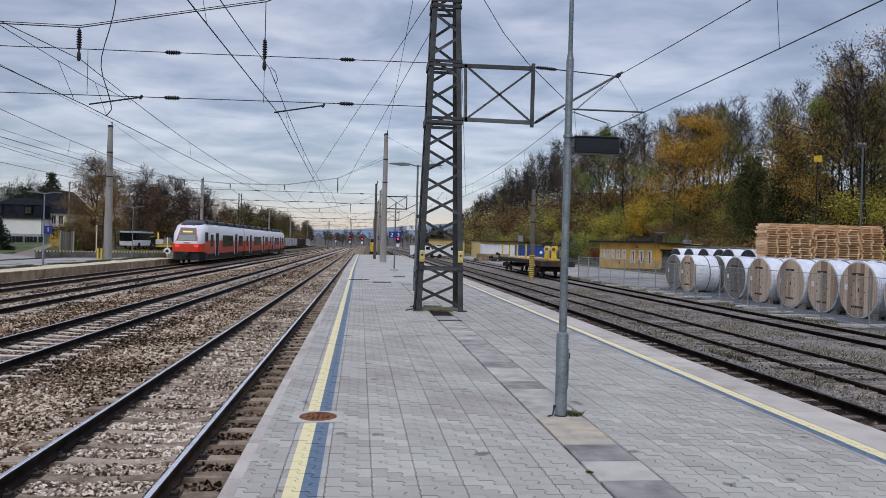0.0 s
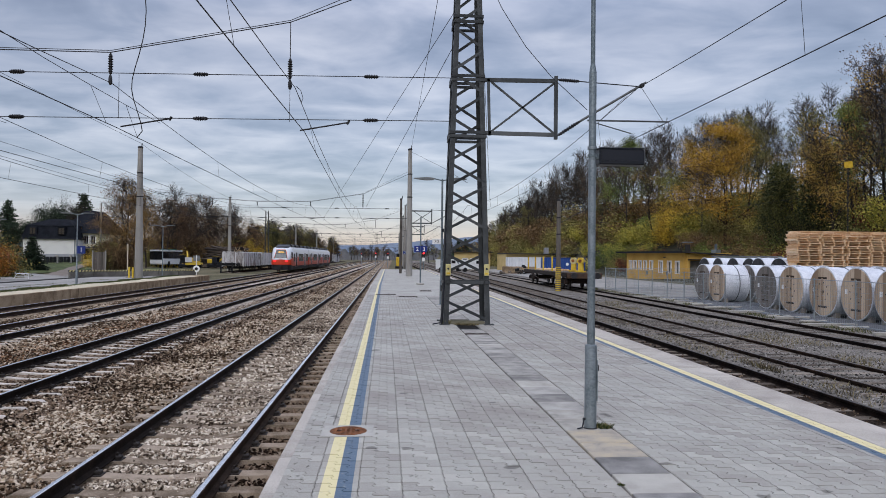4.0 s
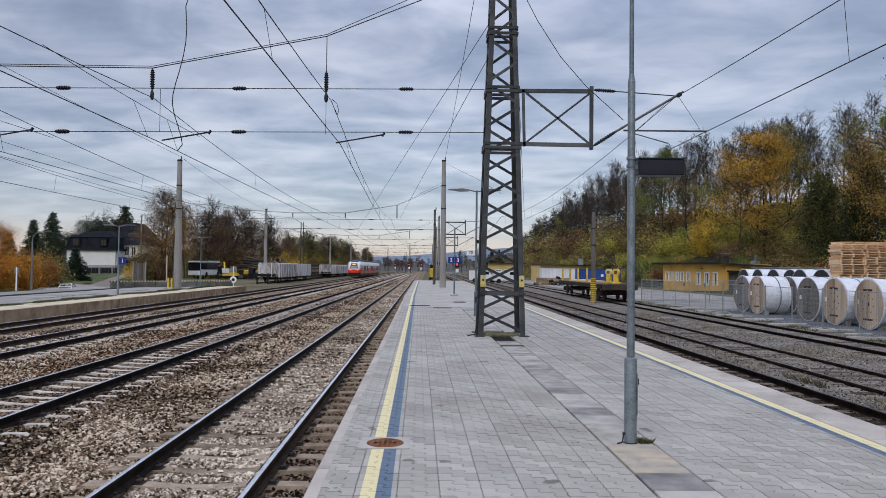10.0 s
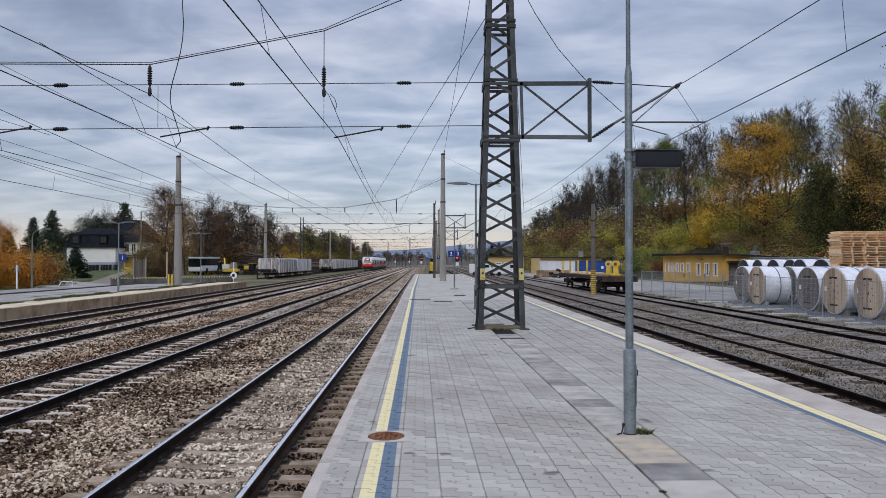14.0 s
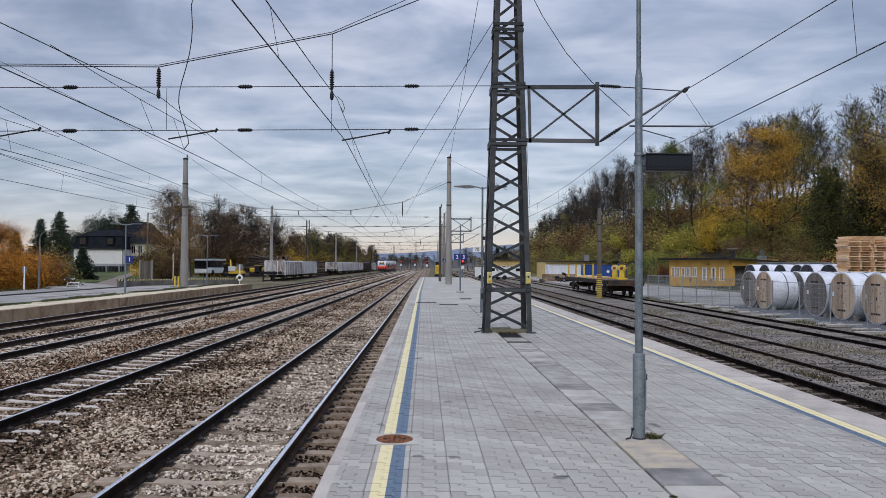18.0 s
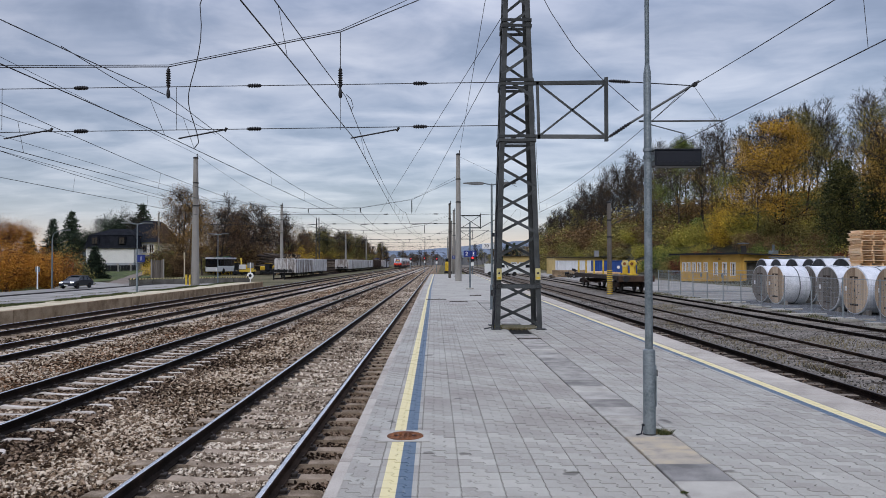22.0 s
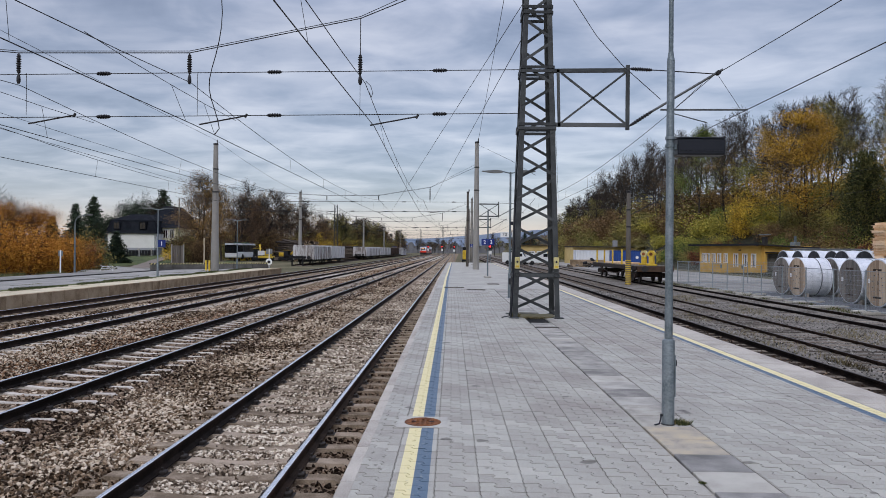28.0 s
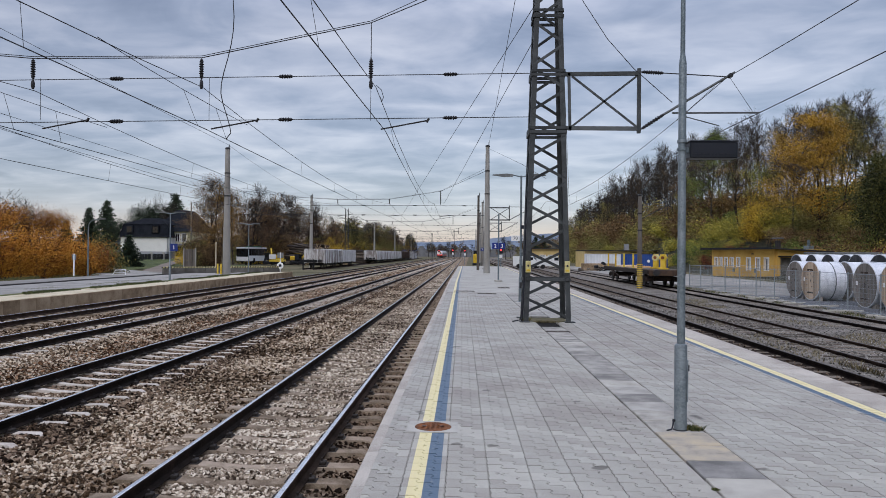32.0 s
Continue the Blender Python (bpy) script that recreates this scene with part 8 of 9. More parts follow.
def container(x, y, mat, label, ln_=6.06, turn=0):
    t = thing("container", (x, y, -0.62), label, "container", "containers in the yard", turn=turn)
    H, D = 2.5, 2.44
    part("floor_frame", Geo().box((ln_ / 2, D / 2, 0.1), (ln_, D, 0.2), ch=0.02), M["train_dark"], t)
    nc = 22
    for yy, s in ((0.0, -1), (D, 1)):
        pts = []
        for i in range(nc):
            x0 = ln_ * i / nc
            q = ln_ / nc
            pts += [(x0, 0.0), (x0 + q * 0.35, 0.0), (x0 + q * 0.5, 0.035), (x0 + q * 0.85, 0.035)]
        g = Geo()
        vs = [(a, yy - s * b, z) for z in (0.15, H - 0.1) for a, b in pts]
        n = len(pts)
        g.add(vs, [(i, i + 1, n + i + 1, n + i) for i in range(n - 1)])
        part("side_panel", g, mat, t)
        part("top_rail", Geo().box((ln_ / 2, yy, H - 0.06), (ln_, 0.08, 0.12)), mat, t)
    for xx in (0.0, ln_):
        part("end_panel", Geo().box((xx, D / 2, H / 2), (0.05, D, H - 0.1)), mat, t)
        for yy in (0.0, D):
            part("corner_post", Geo().box((xx, yy, H / 2), (0.14, 0.14, H), ch=0.02), mat, t)
    part("roof", Geo().box((ln_ / 2, D / 2, H - 0.04), (ln_, D, 0.05)), mat, t)
    return t


M["cont_white"] = surface("white_container_paint", tones((0.62, 0.64, 0.66), 0.1), scale=0.8, fine=15, rough=0.5)
M["cont_blue"] = surface("blue_container_paint", [(0.012, 0.04, 0.16), (0.02, 0.06, 0.23), (0.03, 0.08, 0.28)], scale=0.8, fine=15, rough=0.5)
container(18.6, 115, M["cont_white"], "white steel container standing on the yard", 5.2)
cb = container(22.4, 105, M["cont_blue"], "blue steel container with a white mark on the yard")
part("painted_mark", Geo().lathe([(0.22, -0.006), (0.22, 0.006)], 24, "y", (3.4, -0.05, 1.5)), M["white"], cb)
lw = thing("low_wall", (16.3, 108, -0.65), "low grey concrete wall before the white container", "wall")
for i in range(4):
    part("concrete_block", Geo().box((0.9 + i * 1.3, 0, 0.55), (1.28, 0.4, 1.1), ch=0.03), M["old_concrete"], lw)
scrap = thing("scrap_pile", (19.0, 104, -0.65), "pile of dark scrap and rubble beside the wall", "scrap pile")
for i in range(26):
    part("piece", Geo().box((rng.gauss(0, 1.2), rng.gauss(0, 0.4), 0.15 + abs(rng.gauss(0, 0.3))), (rng.uniform(0.2, 0.9), rng.uniform(0.2, 0.5), rng.uniform(0.1, 0.4)), r=(rng.uniform(-30, 30), rng.uniform(-30, 30), rng.uniform(0, 180)), ch=0.02), M[rng.choice(["train_dark", "rust_frame", "plinth", "deck"])], scrap)

yl = thing("yard_light", (40.2, 55, ground_z(40.2, 55)), "slim yard light pole with a small cross arm among the trees", "street lamp")
hz_ = 10.6 - ground_z(40.2, 55)
part("pole_tube", Geo().lathe([(0.09, 0), (0.06, hz_)], 10), M["galv"], yl)
part("arm", Geo().box((0, 0, hz_), (1.0, 0.1, 0.08), ch=0.01), M["galv"], yl)
for s in (-0.3, 0.1):
    part("lamp_head", Geo().lathe([(0.16, hz_ + 0.05), (0.2, hz_ + 0.2), (0.1, hz_ + 0.35)], 10), M["mast_light"], yl, at=(s, 0, 0))
ys = thing("warning_board", (36.6, 55.5, ground_z(36.6, 55.5)), "yellow rectangular warning board on a thin post among the trees", "sign")
hs = 9.55 - ground_z(36.6, 55.5)
part("post", Geo().lathe([(0.05, 0), (0.04, hs)], 8), M["dark_steel"], ys)
part("board", Geo().box((0, -0.06, hs), (0.72, 0.03, 0.52), r=(0, -8, 0), ch=0.01), M["yellow"], ys)


# ---- trees and shrubs ----
def leaf_mat(name, cols):
    return surface(name, [shade(c, 1.85) for c in cols], scale=0.35, fine=2.0, rough=0.9, bump=0, island=0.19, vary=0.10, mixfine=0.3, spec=0.15)


M["leaf_yellow"] = leaf_mat("yellow_leaves", [(0.17, 0.105, 0.014), (0.33, 0.215, 0.024), (0.46, 0.32, 0.04)])
M["leaf_gold"] = leaf_mat("golden_leaves", [(0.15, 0.083, 0.013), (0.265, 0.157, 0.020), (0.38, 0.24, 0.033)])
M["leaf_orange"] = leaf_mat("orange_leaves", [(0.11, 0.040, 0.009), (0.25, 0.106, 0.018), (0.38, 0.190, 0.030)])
M["leaf_green"] = leaf_mat("green_leaves", [(0.028, 0.042, 0.012), (0.066, 0.086, 0.022), (0.13, 0.145, 0.038)])
M["leaf_mixed"] = leaf_mat("yellow_green_leaves", [(0.081, 0.084, 0.020), (0.169, 0.159, 0.032), (0.277, 0.232, 0.043)])
M["leaf_brown"] = leaf_mat("brown_leaves", [(0.034, 0.022, 0.012), (0.076, 0.048, 0.024), (0.13, 0.083, 0.038)])
M["leaf_red"] = leaf_mat("russet_leaves", [(0.04, 0.016, 0.010), (0.10, 0.036, 0.018), (0.16, 0.065, 0.03)])
M["leaf_olive"] = leaf_mat("olive_leaves", [(0.037, 0.039, 0.015), (0.098, 0.092, 0.030), (0.188, 0.156, 0.050)])
M["leaf_ochre"] = leaf_mat("ochre_leaves", [(0.055, 0.033, 0.010), (0.15, 0.092, 0.022), (0.26, 0.17, 0.04)])
M["leaf_rust"] = leaf_mat("rust_brown_leaves", [(0.053, 0.030, 0.013), (0.117, 0.069, 0.023), (0.200, 0.122, 0.039)])
M["leaf_dusk"] = leaf_mat("dark_russet_twig_leaves", [(0.041, 0.025, 0.018), (0.085, 0.053, 0.033), (0.141, 0.088, 0.049)])
M["leaf_ivy"] = leaf_mat("ivy_leaves", [(0.012, 0.016, 0.007), (0.034, 0.038, 0.014), (0.075, 0.072, 0.024)])
M["needle"] = leaf_mat("dark_needles", [(0.008, 0.013, 0.009), (0.019, 0.029, 0.018), (0.036, 0.050, 0.030)])
M["trunk"] = surface("tree_bark", [(0.013, 0.011, 0.009), (0.034, 0.028, 0.023), (0.07, 0.059, 0.049)], scale=1.5, fine=14, rough=0.95, stretch=(1, 1, 0.2))


def grow(seed, height, spread_w, twigs, ratio=0.32):
    """Limbs of a tree: a list of (a, b, ra, rb), and the tips where leaves may sit."""
    r = random.Random(seed)
    segs, tips = [], []

    def limb(p, d, length, rad, level):
        n = 3 if level < 2 else 2
        for k in range(n):
            d2 = (d + Vector((r.gauss(0, 0.13), r.gauss(0, 0.13), r.gauss(0, 0.08) + (0.10 if level else 0.02)))).normalized()
            q = p + d2 * (length / n)
            r2 = rad * (0.84 if level else 0.88)
            segs.append((p, q, rad, r2))
            if level < 4 and (k or level):
                kids = (3 if level < 2 else 2) if level < 3 else twigs
                for _ in range(kids):
                    az = r.uniform(0, 2 * math.pi)
                    tilt = r.uniform(0.45, 1.05) * spread_w
                    u = d2.orthogonal().normalized()
                    u = Matrix.Rotation(az, 3, d2) @ u
                    nd_ = (d2 * math.cos(tilt) + u * math.sin(tilt)).normalized()
                    if level < 3:
                        limb(q, nd_, length * r.uniform(0.48, 0.72), r2 * 0.58, level + 1)
                    else:
                        e = q + nd_ * length * r.uniform(0.5, 0.9)
                        segs.append((q, e, max(0.02, r2 * 0.55), 0.012))
                        tips.append(e)
            p, d, rad = q, d2, r2
        tips.append(p)

    limb(Vector((0, 0, -0.3)), Vector((0, 0, 1)), height * 0.52, height * 0.018, 0)
    return segs, tips


def grow_tall(seed, height, spread_w, first=0.22):
    """A forest tree: one long stem to the top, boughs that rise from it and end in fine twigs."""
    r = random.Random(seed)
    segs, tips = [], []

    def twig(p, d, length, rad):
        az, tilt = r.uniform(0, 2 * math.pi), r.uniform(0.35, 0.85)
        u = Matrix.Rotation(az, 3, d) @ d.orthogonal().normalized()
        e = p + (d * math.cos(tilt) + u * math.sin(tilt) + Vector((0, 0, 0.12))).normalized() * length
        segs.append((p, e, rad, 0.010))
        tips.append(e)

    def bough(p, d, length, rad, level):
        n = 4 if level == 0 else 3
        for k in range(n):
            d = (d + Vector((r.gauss(0, 0.13), r.gauss(0, 0.13), r.gauss(0.10, 0.10)))).normalized()
            q = p + d * length / n
            r2 = rad * 0.78
            segs.append((p, q, rad, r2))
            if level == 0:
                for _ in range(2):
                    az, tilt = r.uniform(0, 2 * math.pi), r.uniform(0.4, 0.95)
                    u = Matrix.Rotation(az, 3, d) @ d.orthogonal().normalized()
                    bough(q, (d * math.cos(tilt) + u * math.sin(tilt)).normalized(), length * r.uniform(0.30, 0.52) * (1 - 0.12 * k), r2 * 0.6, 1)
            else:
                for _ in range(2):
                    twig(q, d, r.uniform(0.5, 1.15), max(0.016, r2 * 0.6))
            p, rad = q, r2
        tips.append(p)

    p, d = Vector((0, 0, -0.4)), Vector((r.gauss(0, 0.05), r.gauss(0, 0.05), 1)).normalized()
    n = 11
    for i in range(n):
        f = i / n
        d = (d + Vector((r.gauss(0, 0.05), r.gauss(0, 0.05), 0.15))).normalized()
        q = p + d * height * 0.9 / n
        rad = height * 0.0125 * (1 - 0.85 * f)
        segs.append((p, q, rad, height * 0.0125 * (1 - 0.85 * (i + 1) / n)))
        if f >= first:
            for _ in range(2 if i % 2 else 3):
                az = r.uniform(0, 2 * math.pi)
                tilt = (1.05 - 0.55 * f) * spread_w * r.uniform(0.8, 1.2)
                nd_ = Vector((math.cos(az) * math.sin(tilt), math.sin(az) * math.sin(tilt), math.cos(tilt)))
                bough(q, nd_, height * (0.10 + 0.28 * (1 - f) ** 0.6) * r.uniform(0.7, 1.15), rad * 0.5, 0)
        p = q
    bough(p, d, height * 0.14, height * 0.002, 0)
    return segs, tips


def tall_proto(key, seed, height, spread_w, leaf, per, rad, size, full, bare_top, first=0.22):
    """Leaves sit in clumps with gaps between them; bare_top thins them out towards the top."""
    segs, tips = grow_tall(seed, height, spread_w, first)
    r = random.Random(seed + 1)
    use = []
    for p in tips:
        clump = 0.5 + 0.9 * noise.noise((p.x * 0.33 + seed, p.y * 0.33, p.z * 0.33))
        if clump + r.gauss(0, 0.10) < full - bare_top * max(0.0, p.z / height - 0.35):
            use.append(p)
    PROTO[key] = (limbs_mesh("trunk", segs), leaves_mesh("crown", use, per, rad, size, M[leaf], seed) if use else None)


def limbs_mesh(name, segs):
    g = Geo()
    for a, b, ra, rb in segs:
        if ra > 0.05:
            g.cyl(a, b, ra, max(rb, 0.02), n=6 if ra > 0.09 else 4, caps=False)
        else:
            # fine twigs: a three-cornered splinter
            d = (b - a).normalized()
            u = d.orthogonal().normalized() * max(ra, 0.018)
            w = d.cross(u)
            k = len(g.v) % 7
            u = u * math.cos(k) + w * math.sin(k)
            g.add([a - u, a + u, b + u * 0.5, b - u * 0.5], [(0, 1, 2, 3)])
    return g.mesh(name, M["trunk"])


def leaves_mesh(name, centres, per, rad, size, mat, seed, flat=0.8):
    r = np.random.default_rng(seed)
    c = np.repeat(np.array([tuple(p) for p in centres]), per, axis=0)
    n = len(c)
    off = r.normal(size=(n, 3)) * rad * np.array([1, 1, flat])
    c = c + off
    a = r.normal(size=(n, 3))
    a /= np.linalg.norm(a, axis=1)[:, None]
    b = np.cross(a, r.normal(size=(n, 3)))
    b /= np.linalg.norm(b, axis=1)[:, None]
    s = (size * r.uniform(0.6, 1.3, n))[:, None]
    v = np.stack([c - a * s, c + a * s * 0.6 + b * s * 0.75, c + a * s * 0.6 - b * s * 0.75], 1)
    f = np.arange(n)[:, None] * 3 + np.arange(3)[None]
    return arrays_mesh(name, v.reshape(-1, 3), f, mat)


PROTO = {}


def tree_proto(key, seed, height, spread_w, twigs, leaf, per, rad, size, keep=1.0):
    segs, tips = grow(seed, height, spread_w, twigs)
    r = random.Random(seed + 1)
    me_t = limbs_mesh("trunk", segs)
    me_c = None
    if leaf:
        use = [p for p in tips if r.random() < keep]
        me_c = leaves_mesh("crown", use, per, rad, size, M[leaf], seed)
    PROTO[key] = (me_t, me_c)


for i in range(3):
    tree_proto(f"bare{i}", 40 + i, 13, 0.85, 3, "leaf_brown", 1, 0.2, 0.05, 0.4)
tree_proto("yellow1", 51, 12, 0.9, 2, "leaf_mixed", 8, 0.40, 0.12, 0.72)
tree_proto("orange0", 52, 11, 0.95, 2, "leaf_orange", 30, 0.38, 0.055, 0.8)
tree_proto("pine0", 59, 12, 1.0, 2, "needle", 18, 0.42, 0.16, 0.6)


for i in range(4):
    tall_proto(f"bare{i + 3}", 80 + i, 15, (0.80, 0.95, 0.7, 1.0)[i], "leaf_brown", 2, 0.3, 0.09, 0.30, 0.5)
tall_proto("olive2", 90, 15, 0.95, "leaf_olive", 13, 0.42, 0.088, 0.78, 0.75)
tall_proto("olive3", 91, 15, 1.05, "leaf_olive", 13, 0.42, 0.09, 0.68, 0.60)
tall_proto("ochre0", 92, 15, 1.0, "leaf_ochre", 11, 0.42, 0.088, 0.72, 0.70)
tall_proto("ochre1", 93, 15, 0.9, "leaf_ochre", 11, 0.40, 0.085, 0.62, 0.55)
tall_proto("ochre2", 94, 15, 1.0, "leaf_brown", 11, 0.40, 0.088, 0.70, 0.60)
tall_proto("yellow2", 95, 15, 1.2, "leaf_gold", 22, 0.42, 0.074, 0.80, 0.35, 0.14)
tall_proto("green1", 96, 15, 0.9, "leaf_green", 14, 0.40, 0.09, 0.72, 0.25)
tall_proto("ivy0", 97, 12, 0.55, "leaf_ivy", 13, 0.40, 0.11, 1.1, 0.3, 0.05)
tall_proto("big2", 98, 13, 1.35, "leaf_rust", 11, 0.38, 0.068, 0.85, 0.55, 0.14)
tall_proto("big3", 99, 13, 1.25, "leaf_dusk", 8, 0.40, 0.075, 0.75, 0.35, 0.14)


def shrub_proto(key, seed, leaf, height, width, n_stems, per, size):
    r = random.Random(seed)
    segs, tips = [], []
    for s in range(n_stems):
        az, out = r.uniform(0, 2 * math.pi), r.random() ** 0.6
        base = Vector((math.cos(az) * out * width * 0.3, math.sin(az) * out * width * 0.3, -0.2))
        p = base
        top = height * r.uniform(0.55, 1.05) * (1.0 - 0.35 * out)
        d = Vector((math.cos(az) * out * 0.55, math.sin(az) * out * 0.55, 1)).normalized()
        for k in range(4):
            q = p + (d + Vector((r.gauss(0, 0.2), r.gauss(0, 0.2), 0))).normalized() * top / 4
            segs.append((p, q, 0.035 * (1 - k * 0.2), 0.03 * (1 - k * 0.22)))
            for _ in range(4):
                e = q + Vector((r.gauss(0, 0.45), r.gauss(0, 0.45), r.uniform(-0.15, 0.45))) * height * 0.16
                segs.append((q, e, 0.014, 0.005))
                tips.append(e)
            p = q
        tips.append(p)
    PROTO[key] = (limbs_mesh("stem", segs), leaves_mesh("foliage", tips, per, height * 0.085, size, M[leaf], seed))


for key, seed, leaf, h, w in (("s_green", 60, "leaf_green", 3.6, 3.4), ("s_mixed", 61, "leaf_mixed", 3.8, 3.4), ("s_yellow", 62, "leaf_yellow", 4.0, 3.4), ("s_orange", 63, "leaf_orange", 4.4, 3.6), ("s_russet", 64, "leaf_red", 3.2, 3.2), ("s_brown", 65, "leaf_brown", 3.4, 3.4), ("s_olive", 66, "leaf_olive", 3.6, 3.6)):
    shrub_proto(key, seed, leaf, h, w, 15, 28 if key in ("s_orange", "s_yellow") else 17, 0.051 if key in ("s_orange", "s_yellow") else 0.07)


def conifer_proto(key, seed, height):
    r = random.Random(seed)
    segs, tips = [(Vector((0, 0, -0.3)), Vector((0, 0, height)), height * 0.016, 0.02)], []
    z = height * 0.10
    while z < height * 0.98:
        f = 1 - z / height
        for k in range(9):
            az = r.uniform(0, 2 * math.pi)
            ln_ = (0.25 + f * height * 0.24) * r.uniform(0.7, 1.1)
            e = Vector((math.cos(az) * ln_, math.sin(az) * ln_, z - ln_ * 0.28))
            segs.append((Vector((0, 0, z)), e, 0.03, 0.008))
            m = max(2, int(ln_ / 0.22))
            tips += [Vector((0, 0, z)).lerp(e, (i + 1) / m) for i in range(m)]
        z += height * 0.034
    PROTO[key] = (limbs_mesh("trunk", segs), leaves_mesh("crown", tips, 6, 0.17, 0.17, M["needle"], seed, 0.6))


conifer_proto("spruce", 70, 12)
NAMES = {"bare": ("tree", "nearly bare brown tree with fine twigs"), "yellow": ("tree", "tall autumn tree with yellow leaves"), "orange": ("tree", "autumn tree with orange leaves"), "olive": ("tree", "tree with dull olive-brown autumn leaves"), "green": ("tree", "tree with green leaves"), "ochre": ("tree", "tall tree with thin ochre-brown autumn leaves"), "ivy": ("tree", "dark tree trunk thickly grown with ivy"), "big": ("tree", "broad twiggy tree with thin brown leaves"), "pine": ("conifer_tree", "dark green round-crowned pine tree"), "s_": ("shrub", "dense shrub"), "spruce": ("conifer_tree", "dark green spruce tree")}
SHRUB = {"s_green": "green", "s_mixed": "yellow-green", "s_yellow": "bright yellow", "s_orange": "orange autumn", "s_russet": "russet-red", "s_brown": "brown leafy", "s_olive": "olive-green"}


THICKET = []
FAR_TREES = []


def joined(name, plan, pieces, label, category):
    """Foliage too far off to count, joined into one mesh with one material for each kind."""
    mats, vs, mi = [], [], []
    for key, m in plan:
        a = np.array(m)
        for me, keep, grow_by in pieces(key):
            if me is None:
                continue
            k = len(me.polygons[0].vertices)
            v = np.empty(len(me.vertices) * 3, dtype=np.float32)
            me.vertices.foreach_get("co", v)
            if keep > 1:
                v = v.reshape(-1, 3, 3)[::keep]
                c = v.mean(axis=1, keepdims=True)
                v = c + (v - c) * grow_by
            else:
                # limbs: every face as triangles of its own
                me.calc_loop_triangles()
                f = np.empty(len(me.loop_triangles) * 3, dtype=np.int32)
                me.loop_triangles.foreach_get("vertices", f)
                v = v.reshape(-1, 3)[f].reshape(-1, 3, 3)
            v = v.reshape(-1, 3) @ a[:3, :3].T + a[:3, 3]
            mat = me.materials[0]
            if mat not in mats:
                mats.append(mat)
            vs.append(v)
            mi.append(np.full(len(v) // 3, mats.index(mat), dtype=np.int32))
    vs, mi = np.concatenate(vs), np.concatenate(mi)
    me = arrays_mesh(name, vs, np.arange(len(vs)).reshape(-1, 3), mats[0])
    for mat in mats[1:]:
        me.materials.append(mat)
    me.polygons.foreach_set("material_index", mi)
    solid(name, me, None, label, category, kind="stuff")


def thicket():
    joined("undergrowth", THICKET, lambda k: [(PROTO[k][1], 2, 1.45)], "dense brown and olive undergrowth on the wooded bank", "undergrowth")
    joined("far_trees", FAR_TREES, lambda k: [(PROTO[k][0], 1, 1.0), (PROTO[k][1], 3, 1.75)], "distant brown and olive trees far along the tracks", "trees")


def plant(key, x, y, z, size, where, r, wide=1.0):
    far = THICKET if key.startswith("s_") and x > 25 and (y > 112 or x > 50) else FAR_TREES if not key.startswith(("s_", "spruce", "pine")) and y > 200 else None
    if far is not None:
        far.append((key, pose(x, y, z, 0, 0, r.uniform(0, 360)) @ Matrix.Diagonal((size * wide, size * wide, size, 1))))
        return None
    m = pose(x, y, z, 0, 0, r.uniform(0, 360))
    stem = next(k for k in NAMES if key.startswith(k))
    name, txt = NAMES[stem]
    if stem == "s_":
        txt = "dense " + SHRUB[key] + " shrub"
    t = new(name)
    t.empty_display_size = 0.3
    tagged(t, f"{txt} {where}", "shrub" if stem == "s_" else "tree", f"{name}s {where}")
    t.matrix_basis = m
    t.scale = (size * wide, size * wide, size)
    if where in ("along the station road", "beside the white house"):
        recede(t)
    a, b = PROTO[key]
    part("stem" if stem == "s_" else "trunk", a, None, t)
    if b:
        part("foliage" if stem == "s_" else "crown", b, None, t)
    return t


def yy_skip(y, row):
    """The upper rows thin out towards the far end of the bank."""
    return y > 150 or (row == 5 and y > 130)


